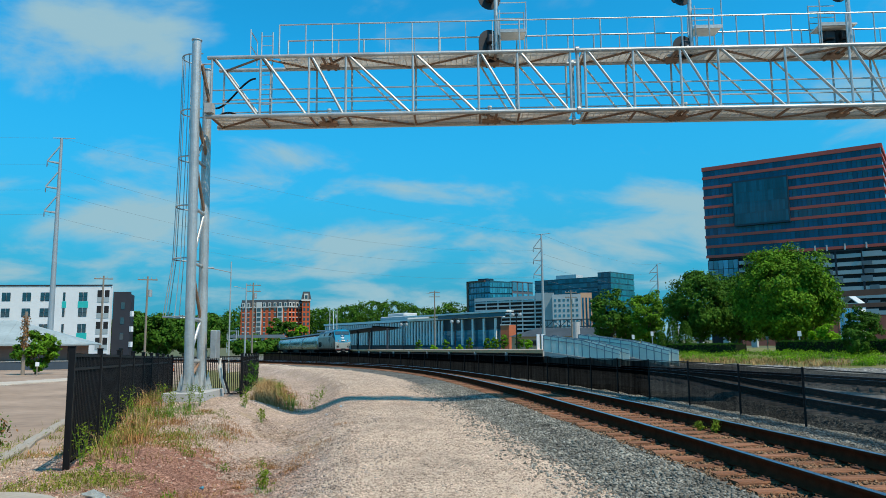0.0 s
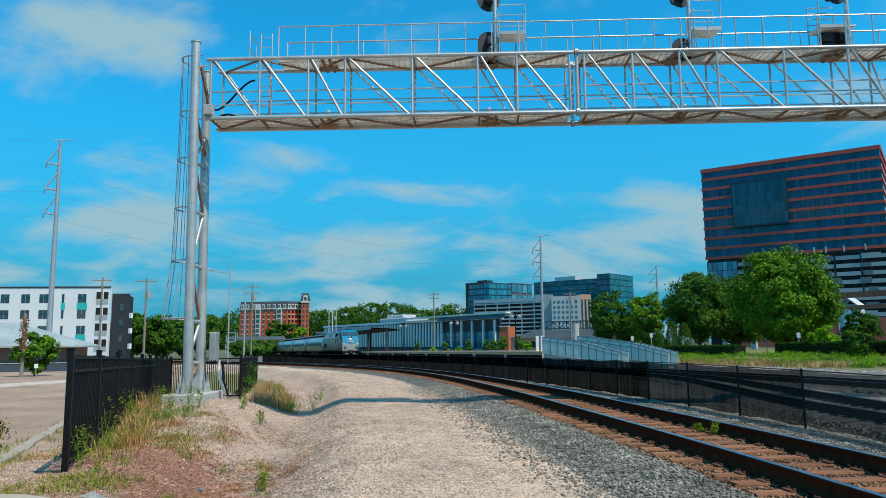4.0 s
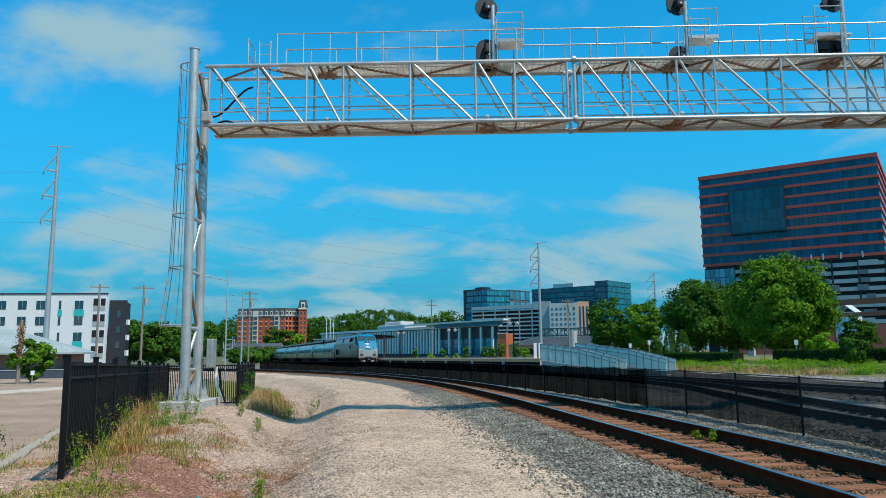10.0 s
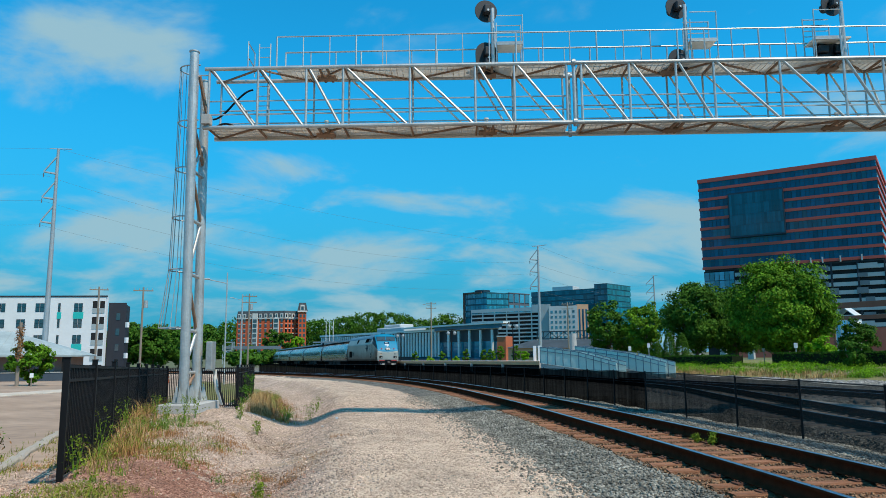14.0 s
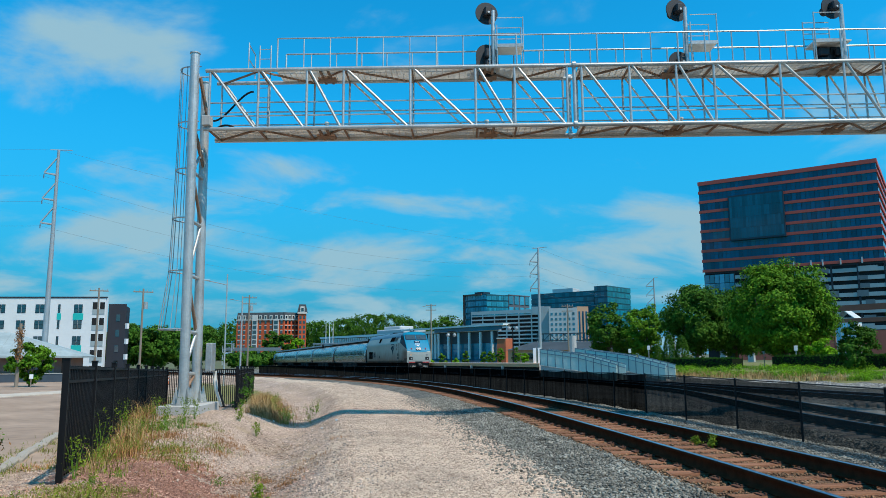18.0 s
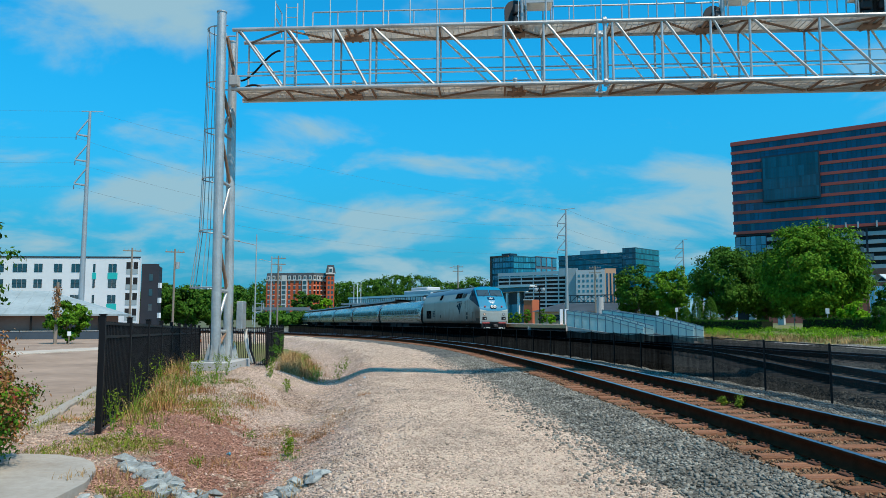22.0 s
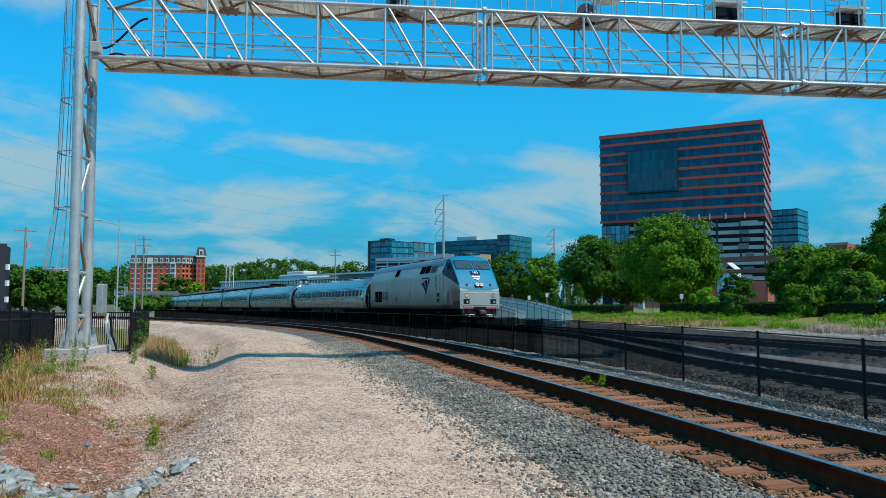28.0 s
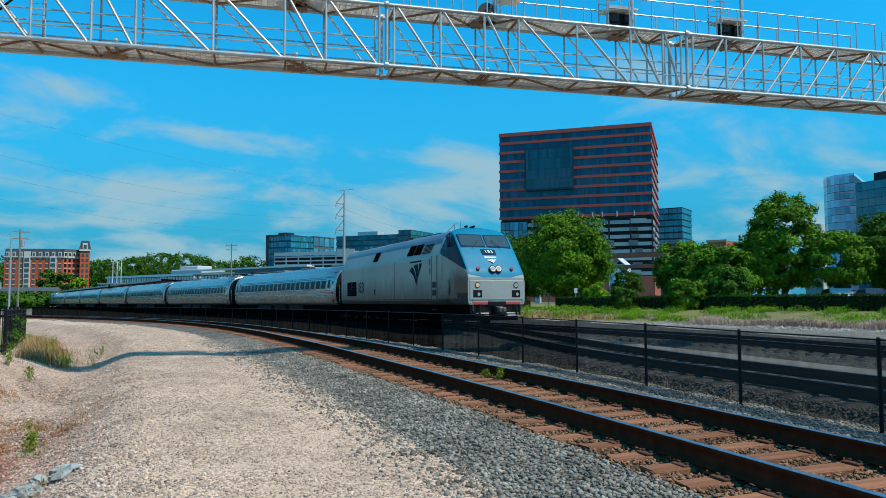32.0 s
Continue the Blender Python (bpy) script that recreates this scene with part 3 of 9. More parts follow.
# ---- mesh fence between the tracks ----
MESHM = bpy.data.materials.new("black_shade_mesh")
MESHM.use_nodes = True
_n, _l = MESHM.node_tree.nodes, MESHM.node_tree.links
_p = _n["Principled BSDF"]
_p.inputs["Base Color"].default_value, _p.inputs["Roughness"].default_value = (0.050, 0.044, 0.040, 1), 1.0
_p.inputs["Specular IOR Level"].default_value = 0.0
_tr, _mx = _n.new("ShaderNodeBsdfTransparent"), _n.new("ShaderNodeMixShader")
_tc, _no, _mr = _n.new("ShaderNodeTexCoord"), _n.new("ShaderNodeTexNoise"), _n.new("ShaderNodeMapRange")
_mp = _n.new("ShaderNodeMapping")
_mp.inputs["Scale"].default_value = (2.5, 2.5, 0.25)
_l.new(_tc.outputs["Object"], _mp.inputs[0])
_no.inputs["Scale"].default_value = 2.0
_l.new(_mp.outputs[0], _no.inputs["Vector"])
for _k, _v in (("From Min", 0.3), ("From Max", 0.7), ("To Min", 0.68), ("To Max", 0.80)):
    _mr.inputs[_k].default_value = _v
_l.new(_no.outputs[0], _mr.inputs["Value"])
_l.new(_mr.outputs[0], _mx.inputs[0])
_l.new(_tr.outputs[0], _mx.inputs[1])
_l.new(_p.outputs[0], _mx.inputs[2])
_l.new(_mx.outputs[0], _n["Material Output"].inputs[0])

MESHD = MESHM.copy()
MESHD.name = "black_dense_mesh"
MESHD.node_tree.nodes["Principled BSDF"].inputs["Base Color"].default_value = (0.002, 0.002, 0.002, 1)
for _x in MESHD.node_tree.nodes:
    if _x.bl_idname == "ShaderNodeMapRange":
        _x.inputs["To Min"].default_value, _x.inputs["To Max"].default_value = 0.92, 0.98

MESHC = MESHD.copy()
MESHC.name = "black_medium_mesh"
MESHC.node_tree.nodes["Principled BSDF"].inputs["Base Color"].default_value = (0.026, 0.021, 0.019, 1)
for _x in MESHC.node_tree.nodes:
    if _x.bl_idname == "ShaderNodeMapRange":
        _x.inputs["To Min"].default_value, _x.inputs["To Max"].default_value = 0.80, 0.89

MESHLINE = spline([(8.1, -8), (7.75, 0), (7.52, 7.08), (7.43, 9.5), (7.28, 12.05), (6.9, 16), (6.25, 20.5), (5.45, 25.8), (4.5, 31), (2.75, 38), (0.4, 45.4),
                   (-2.7, 53.2), (-7.0, 62.5), (-13.0, 73), (-21, 84)], 0.05)


def mesh_fence():
    top_h = 1.14
    fe = thing("mesh_fence", label="black mesh fence on thin black posts between the tracks", category="fence")
    post_me = None
    L = MESHLINE
    step = 49                                          # posts 2.45 m apart
    start = int(np.argmin(np.abs(L[:, 1] - 7.08))) % step
    idx = list(range(start, len(L), step))
    bm = bmesh.new()
    tube(bm, (0, 0, -0.02), (0, 0, top_h + 0.02), 0.025, seg=8)
    tube(bm, (0, 0, top_h + 0.02), (0, 0, top_h + 0.035), 0.027, 0.015, seg=8)
    post_me = bpy.data.meshes.new("post")
    bm.to_mesh(post_me)
    bm.free()
    post_me.materials.append(BLACK)
    for a, b in zip(idx[:-1], idx[1:]):
        pa, pb = L[a], L[b]
        za, zb = height(*pa), height(*pb)
        po = new("post", post_me)
        po.parent, po.matrix_basis = fe, pose(pa[0], pa[1], za)
        h, lo = top_h, 0.06
        # the cloth, with a slight sag along its top and a wavy lower hem
        K = 7
        vs, fs = [], []
        for k in range(K):
            u = k / (K - 1)
            x, y = pa[0] * (1 - u) + pb[0] * u, pa[1] * (1 - u) + pb[1] * u
            z = za * (1 - u) + zb * u
            vs += [(x, y, z + lo + 0.02 * math.sin(9 * u + a)), (x, y, z + h - 0.03 * math.sin(math.pi * u))]
        for k in range(K - 1):
            fs.append((2 * k, 2 * k + 2, 2 * k + 3, 2 * k + 1))
        raw("mesh_panel", vs, fs, MESHM if pa[1] < 12.5 else MESHC if pa[1] < 20.5 else MESHD, fe, "black see-through mesh cloth")
        part("top_wire", tubem((pa[0], pa[1], za + h), (pb[0], pb[1], zb + h), 0.011, seg=6), BLACK, fe)
    return fe


mesh_fence()

# ---- signal gantry ----
GO, GR, GDEP = (-6.12, 18.01), -1.63, 0.90
ZB, ZT, ZR = 7.2, 8.79, 9.64
gantry = thing("signal_gantry", (GO[0], GO[1], 0), GR, "galvanised steel signal gantry of pipes over the tracks", "signal gantry")
gm = gantry.matrix_basis.copy()


def mast(x, ang=0):
    """A two-pipe leg with zigzag braces on a concrete base."""
    for y, zt in ((0.04, 9.28), (GDEP, ZT)):
        bm = bmesh.new()
        tube(bm, (x + 0.05, y, 0.22), (x - 0.05, y, zt), 0.122, 0.116, seg=20)
        tube(bm, (x - 0.05, y, zt), (x - 0.05, y, zt + 0.03), 0.135, seg=20)
        po = part("mast_pipe", bm, GALV, gantry)
        part("flange", tubem((x + 0.05, y, 0.20), (x + 0.05, y, 0.235), 0.26, seg=20), GALV, po)
        for k in range(6):
            c = math.pi / 3 * k + 0.3
            bm = bmesh.new()
            r = bmesh.ops.create_cone(bm, cap_ends=True, segments=3, radius1=0.12, radius2=0.004, depth=0.42,
                                      matrix=pose(x + 0.05 + 0.17 * math.cos(c), y + 0.17 * math.sin(c), 0.43, 0, 0, math.degrees(c)) @ Matrix.Diagonal((1, 0.1, 1, 1)))
            part("stiffener", bm, GALV, po)
            part("bolt", tubem((x + 0.05 + 0.225 * math.cos(c + 0.5), y + 0.225 * math.sin(c + 0.5), 0.23), (x + 0.05 + 0.225 * math.cos(c + 0.5), y + 0.225 * math.sin(c + 0.5), 0.30), 0.016, seg=6), GALV, po)
    zs = [0.95, 2.0, 3.42, 4.82, 6.1, 6.98]
    for z in zs[:-1]:
        part("brace", tubem((x, 0.1, z), (x, GDEP - 0.06, z - 0.02), 0.045, seg=10), GALV, gantry)
    lift = True
    for a, b in zip([0.35] + zs[:-1], zs):
        y0, y1 = (0.12, GDEP - 0.08) if lift else (GDEP - 0.08, 0.12)
        part("diagonal", tubem((x, y0 if a < 0.5 else y1, a + 0.05), (x, y1 if a < 0.5 else y0, b - 0.05), 0.04, seg=10), RUST if lift else GALV, gantry)
        lift = not lift


mast(-0.27)
mast(30.3)

PANELS = [0.12, 1.40, 2.67, 3.63, 5.37, 7.06, 8.07, 9.42], [9.80, 11.03, 12.23, 13.19, 14.88, 16.5, 17.5, 18.08], \
    [18.46, 19.55, 20.8, 22.1, 23.4, 24.7, 26.0, 27.4, 28.8, 30.2]
BAYS = [(0.0, 9.56), (9.66, 18.22), (18.32, 30.3)]
for (xa, xb), xs, lean in zip(BAYS, PANELS, (1, 1, -1)):
    for y in (0.0, GDEP):
        for z in (ZB, ZT):
            part("chord", tubem((xa, y, z), (xb, y, z), 0.052, seg=12), GALV, gantry)
        for k, x in enumerate(xs):
            o = 0.0 if y == 0 else 0.02
            part("upright", tubem((x + o, y, ZB), (x + o, y, ZT), 0.033 if y == 0 else 0.028, seg=8), GALV, gantry)
            if k + 1 < len(xs):
                a, b = (ZT, ZB) if lean > 0 else (ZB, ZT)
                part("diagonal", tubem((x + o + 0.06, y, a), (min(xs[k + 1] + o, xb) - 0.06, y, b), 0.036 if y == 0 else 0.026, seg=8), GALV if y == 0 else GRATE, gantry)
        for z in (7.57, 7.93):
            part("inner_rail", tubem((xs[0], y + 0.07 * (1 if y == 0 else -1), z), (xs[-1], y + 0.07 * (1 if y == 0 else -1), z), 0.020, seg=6), GALV, gantry)
    # floors of grating, on rusty cross bars
    for z, x0 in ((ZB, xa + 0.1), (ZT, xa + 0.1 if xa else 1.85)):
        x1 = xb - 0.1 if not (xa > 18 and z == ZT) else 25.3
        bm = bmesh.new()
        for k in range(13):
            y = 0.07 + (GDEP - 0.14) * k / 12
            box(bm, x0, y - 0.0175, z + 0.008, x1, y + 0.0175, z + 0.032)
        for k in range(int((x1 - x0) / 0.15) + 1):
            box(bm, x0 + 0.15 * k - 0.008, 0.05, z + 0.004, x0 + 0.15 * k + 0.008, GDEP - 0.05, z + 0.028)
        part("grating", bm, GRATE, gantry, "galvanised walkway grating")
    for z in (ZB, ZT):
        for k, (a, b) in enumerate(zip(xs[:-1], xs[1:])):
            y0, y1 = (0.0, GDEP) if k % 2 else (GDEP, 0.0)
            part("cross_bar", barm((a, y0, z - 0.035), (b, y1, z - 0.035), 0.042, 0.042), RUST, gantry)
            part("cross_bar", barm((a + 0.03, 0, z - 0.03), (a + 0.03, GDEP, z - 0.03), 0.045, 0.045), RUST, gantry)
    part("edge_angle", boxm(xa, GDEP - 0.03, ZB - 0.085, xb, GDEP + 0.03, ZB - 0.05), GRATE, gantry)
for xa in (9.61, 18.27):
    for y in (0.0, GDEP):
        part("splice_post", tubem((xa, y, ZB - 0.1), (xa, y, ZT + 0.1), 0.047, seg=12), GALV, gantry)
        for z in (ZB, ZT):
            part("splice_flange", tubem((xa - 0.045, y, z), (xa + 0.045, y, z), 0.095, seg=14), GALV, gantry)
# signal-cable boxes under both floors
for z in (ZB, ZT):
    for x in (3.1, 7.4, 12.25, 16.4, 19.9):
        part("junction_tray", boxm(x - 0.24, 0.45, z - 0.085, x + 0.24, 0.75, z - 0.03, 0.01), RUST, gantry)
        part("hanger", boxm(x - 0.12, 0.0, z - 0.075, x - 0.06, GDEP, z - 0.03), RUST, gantry)
        part("hanger", boxm(x + 0.08, 0.0, z - 0.075, x + 0.14, GDEP, z - 0.03), RUST, gantry)
for x in (3.15, 7.35, 12.4, 16.4, 21.0):
    part("conduit_stub", tubem((x, 0.35, ZB + 0.03), (x, 0.35, ZB + 0.24), 0.05, seg=10), GALV, gantry)
    part("conduit_cap", tubem((x, 0.35, ZB + 0.22), (x, 0.35, ZB + 0.26), 0.06, seg=10), GRATE, gantry)
for x in (2.6, 6.85, 11.6, 15.9):
    sweep("black_cable", [(x - 0.28, 0.4, ZB + 0.03), (x - 0.18, 0.4, ZB + 0.10), (x, 0.4, ZB + 0.13), (x + 0.18, 0.4, ZB + 0.10), (x + 0.28, 0.4, ZB + 0.03)], 0.028, BLACK, gantry)
sweep("black_cable", [(0.10 + 1.05 * u, 0.42, 7.56 + 0.80 * (3 * u * u - 2 * u ** 3)) for u in [k / 14 for k in range(15)]], 0.026, BLACK, gantry)
sweep("black_cable", [(0.12 + 0.66 * u, 0.4, 7.26 + 0.17 * math.sin(math.pi * u) ** 0.7) for u in [k / 14 for k in range(15)]], 0.028, BLACK, gantry)
part("junction_box", boxm(-0.02, -0.12, 7.28, 0.20, 0.12, 7.54, 0.012), CONC, gantry, "weathered cable junction box")
part("gusset", barm((-0.24, 0.12, ZB - 0.12), (-0.26, GDEP - 0.08, ZB - 0.75), 0.05, 0.16), RUST, gantry)
part("gusset", barm((-0.2, 0.15, ZT - 0.12), (-0.2, GDEP - 0.06, 7.75), 0.05, 0.14), RUST, gantry)

# walkway railings
rail_x = [1.88 + 0.695 * k for k in range(34)]
for y, r, h in ((-0.02, 0.018, ZR), (GDEP + 0.02, 0.022, ZR - 0.03)):
    for k, x in enumerate(rail_x):
        part("railing_post", tubem((x, y, ZT), (x, y, h), 0.016 if k % 3 else 0.022, seg=6), GALV, gantry)
    part("handrail", tubem((rail_x[0], y, h), (rail_x[-1], y, h), r, seg=8), GALV, gantry)
    if y > 0:
        part("mid_rail", barm((rail_x[0], y, ZT + 0.42), (rail_x[-1], y, ZT + 0.42), 0.012, 0.055), GALV, gantry)
        part("toe_board", barm((rail_x[0], y, ZT + 0.08), (rail_x[-1], y, ZT + 0.08), 0.01, 0.09), GALV, gantry)


def ladder(x, y, z0, z1, w, turn, parent):
    """Two stiles and rungs; turn: the way that the rungs run."""
    c, s = math.cos(turn), math.sin(turn)
    for d in (-w / 2, w / 2):
        part("stile", tubem((x + d * c, y + d * s, z0), (x + d * c, y + d * s, z1), 0.018, seg=6), GALV, parent)
    z = z0 + 0.15
    while z < z1 - 0.05:
        part("rung", tubem((x - w / 2 * c, y - w / 2 * s, z), (x + w / 2 * c, y + w / 2 * s, z), 0.012, seg=6), GALV, parent)
        z += 0.27


ladder(1.46, 0.35, ZB, 9.62, 0.3, 0.0, gantry)
ladder(25.6, 0.35, ZB, 9.62, 0.3, 0.0, gantry)
for x in (1.12, 25.95):
    for y in (0.0, 0.6):
        part("gate_post", tubem((x, y, ZT), (x, y, 9.55 - 0.1 * (y > 0)), 0.016, seg=6), GALV, gantry)
    for z in (9.1, 9.5):
        part("gate_bar", tubem((x, 0, z), (x, 0.6, z - 0.04), 0.014, seg=6), GALV, gantry)

# caged ladder up the mast
ladder(-0.46, 0.55, 2.0, 9.0, 0.38, math.pi / 2, gantry)
CG = [(8.99, 0.36), (7.48, 0.36), (6.22, 0.37), (4.92, 0.39), (3.55, 0.42), (2.06, 0.60)]
CAGE_A = [math.radians(a) for a in (100, 132, 164, 196, 228, 260)]
for z, r in CG:
    ring = [(-0.48 - 0.02 + r * math.cos(math.radians(a)) * 1.0, 0.55 + r * math.sin(math.radians(a)), z) for a in range(90, 271, 12)]
    ring = [(-0.2, 0.55 + r, z)] + ring + [(-0.2, 0.55 - r, z)]
    sweep("cage_hoop", ring, 0.018, GALV, gantry)
for a in CAGE_A:
    sweep("cage_strap", [(-0.50 + r * math.cos(a), 0.55 + r * math.sin(a), z) for z, r in CG], 0.011, GALV, gantry)

part("control_box", boxm(0.05, 0.70, 1.0, 0.21, 1.02, 1.72, 0.015), GALV, gantry, "grey steel control cabinet on the mast")
sweep("conduit", [(0.2, 1.05, 1.0), (0.2, 1.05, 0.8), (0.26, 1.05, 0.5), (0.42, 1.05, 0.1)], 0.055, GRATE, gantry)
sweep("conduit", [(0.34, 0.95, 0.9), (0.36, 0.95, 0.5), (0.5, 0.95, 0.1)], 0.03, BLACK, gantry)

bm = bmesh.new()
box(bm, -6.95, 17.62, -0.2, -5.98, 19.42, 0.115, 0.015)
mast_base = part("mast_base", bm, CONC)
mast_base.matrix_basis = pose(0.13, -0.05, 0.085, 0, 0, 0)
tagged(mast_base, "low grey concrete footing under the signal mast", "footing", kind="")

BOARD = mat("matt_black_signal", (0.022, 0.024, 0.028), (0.012, 0.013, 0.015), rough=0.55, scale=8)


def signal(x, kind):
    """One mast on the gantry with its heads and service stand."""
    s = thing("signal", gm @ Vector((x, 0, 0)), GR, "black railway signal head on a galvanised pole, seen from behind", "railway signal", group="signals on the gantry")
    p = part("pole", tubem((0, 0.25, ZT), (0, 0.25, 10.45), 0.055, seg=12), GALV, s)
    part("foot_plate", boxm(-0.14, 0.11, ZT + 0.03, 0.14, 0.39, ZT + 0.055), GALV, p)

    def disc(z, tall, tilt):
        """A rounded backboard with the lamp housing and cable on its back."""
        bm = bmesh.new()
        n_ = 22
        front, back = [], []
        for k in range(n_):
            c = 2 * math.pi * k / n_
            vx, vz = 0.31 * math.cos(c), 0.31 * math.sin(c) + (tall / 2 if math.sin(c) > 0 else -tall / 2)
            front.append(bm.verts.new((vx, 0.40, vz)))
            back.append(bm.verts.new((vx, 0.43, vz)))
        bm.faces.new(front)
        bm.faces.new(back[::-1])
        for k in range(n_):
            bm.faces.new((front[k], front[(k + 1) % n_], back[(k + 1) % n_], back[k]))
        h = part("backboard", bm, BOARD, s)
        h.matrix_basis = pose(-0.06, 0, z, tilt, 0, 14)
        for dz in ([0] if not tall else [-0.15, 0.15]):
            bm = bmesh.new()
            box(bm, -0.10, 0.22, dz - 0.12, 0.10, 0.41, dz + 0.12, 0.03)
            tube(bm, (0, 0.42, dz), (0, 0.72, dz + 0.02), 0.13, 0.12, seg=14)
            part("lamp_housing", bm, BOARD, h)
        bm = bmesh.new()
        tube(bm, (0.0, 0.24, -0.05), (0.0, 0.20, -0.05), 0.03, seg=10)
        part("cable_gland", bm, GALV, h)

    if kind == 0:
        disc(10.45, 0.0, 0)
        disc(9.12, 0.28, 0)
    elif kind == 1:
        disc(10.45, 0.0, 0)
        disc(8.98, 0.0, 0)
    else:
        disc(10.45, 0.0, 0)
        for dx, lb in ((-0.42, "board"), (0.0, "head")):
            bm = bmesh.new()
            box(bm, dx - 0.24, 0.5, ZT + 0.05, dx + 0.2, 0.56, ZT + 0.62, 0.02)
            box(bm, dx - 0.16, 0.34, ZT + 0.32, dx + 0.1, 0.5, ZT + 0.54, 0.03)
            box(bm, dx - 0.16, 0.34, ZT + 0.08, dx + 0.1, 0.5, ZT + 0.28, 0.03)
            part("signal_box", bm, BOARD, s)
        part("shade_plate", boxm(-0.5, 0.28, ZT + 0.68, 0.22, 0.9, ZT + 0.72), GRATE, s)
    # service stand beside the pole
    side = 1 if kind < 2 else -1
    x0, x1 = (0.09, 0.78) if side > 0 else (-0.78, -0.09)
    part("stand_floor", boxm(x0, 0.15, 9.42, x1, 0.75, 9.46), GRATE, s)
    part("stand_frame", boxm(x0, 0.13, 9.38, x1, 0.16, 9.47), GALV, s)
    for x_ in (x0, x1):
        for y_ in (0.15, 0.75):
            part("stand_post", tubem((x_, y_, ZT), (x_, y_, 10.22 if x_ == (x1 if side > 0 else x0) else 10.0), 0.017, seg=6), GALV, s)
    for z_ in (9.72, 9.88, 10.04, 10.2):
        part("stand_bar", tubem((x0, 0.75, z_), (x1, 0.75, z_), 0.014, seg=6), GALV, s)
    part("stand_bar", tubem((x0, 0.15, 10.2), (x1, 0.15, 10.2), 0.014, seg=6), GALV, s)
    part("stand_ladder_bar", tubem((x1, 0.2, ZT + 0.2), (x1, 0.7, ZT + 0.2), 0.012, seg=6), GALV, s)


for x, k in ((7.55, 0), (12.62, 1), (16.7, 2), (20.3, 2)):
    signal(x, k)

# ---- the train ----
def chevron(m, paint, z0, rise):
    """Paint everything below a wide V in another colour."""
    n, l = m.node_tree.nodes, m.node_tree.links
    p = n["Principled BSDF"]
    base = p.inputs["Base Color"].links[0].from_socket
    tc, sp = n.new("ShaderNodeTexCoord"), n.new("ShaderNodeSeparateXYZ")
    l.new(tc.outputs["Object"], sp.inputs[0])
    ab, ln, lt = (n.new("ShaderNodeMath") for _ in range(3))
    ab.operation, ln.operation, lt.operation = "ABSOLUTE", "MULTIPLY_ADD", "LESS_THAN"
    l.new(sp.outputs["Y"], ab.inputs[0])
    l.new(ab.outputs[0], ln.inputs[0])
    ln.inputs[1].default_value, ln.inputs[2].default_value = rise, z0
    l.new(sp.outputs["Z"], lt.inputs[0])
    l.new(ln.outputs[0], lt.inputs[1])
    mx = n.new("ShaderNodeMix")
    mx.data_type = "RGBA"
    mx.inputs[7].default_value = (*paint, 1)
    l.new(lt.outputs[0], mx.inputs[0])
    l.new(base, mx.inputs[6])
    l.new(mx.outputs[2], p.inputs["Base Color"])


SILVER = mat("dirty_silver_paint", (0.47, 0.455, 0.39), (0.34, 0.325, 0.27), rough=0.48, metal=0.28, spec=0.35, scale=1.6, bump=0.03, stretch=(1, 1, 0.35))


def road_grime(m, z0, z1, x0=None, x1=None, colour=(0.185, 0.078, 0.042), most=0.95):
    """Streaky brown dirt thrown up by the wheels, over a paint."""
    n, l = m.node_tree.nodes, m.node_tree.links
    p = n["Principled BSDF"]
    base = p.inputs["Base Color"].links[0].from_socket
    tc = n.new("ShaderNodeTexCoord")
    sp = n.new("ShaderNodeSeparateXYZ")
    l.new(tc.outputs["Object"], sp.inputs[0])
    mp = n.new("ShaderNodeMapping")
    mp.inputs["Scale"].default_value = (1.1, 1.1, 0.6)
    l.new(tc.outputs["Object"], mp.inputs[0])
    no = n.new("ShaderNodeTexNoise")
    no.inputs["Scale"].default_value, no.inputs["Detail"].default_value, no.inputs["Roughness"].default_value = 1.5, 8, 0.65
    l.new(mp.outputs[0], no.inputs["Vector"])

    def ranged(src, a, b, lo_, hi_):
        r = n.new("ShaderNodeMapRange")
        for key, value in (("From Min", a), ("From Max", b), ("To Min", lo_), ("To Max", hi_)):
            r.inputs[key].default_value = value
        l.new(src, r.inputs["Value"])
        return r.outputs[0]

    def op(kind, a, b):
        q = n.new("ShaderNodeMath")
        q.operation = kind
        for k, v in enumerate((a, b)):
            if isinstance(v, (int, float)):
                q.inputs[k].default_value = v
            else:
                l.new(v, q.inputs[k])
        return q.outputs[0]

    low = ranged(sp.outputs["Z"], z0, z1, 1.0, 0.0)
    if x0 is not None:
        low = op("MAXIMUM", low, op("MULTIPLY", ranged(sp.outputs["X"], x0, x1, 0.0, 1.0), ranged(sp.outputs["Z"], 2.1, 2.7, 1.0, 0.35)))
    amount = ranged(op("ADD", low, op("MULTIPLY", op("SUBTRACT", no.outputs[0], 0.5), 0.9)), 0.08, 0.95, 0.0, most)
    mx = n.new("ShaderNodeMix")
    mx.data_type = "RGBA"
    mx.inputs[7].default_value = (*colour, 1)
    l.new(amount, mx.inputs[0])
    l.new(base, mx.inputs[6])
    l.new(mx.outputs[2], p.inputs["Base Color"])


SILVER.node_tree.nodes["Principled BSDF"].inputs["Coat Weight"].default_value = 0.0
road_grime(SILVER, 1.05, 2.75, 7.2, 8.9)


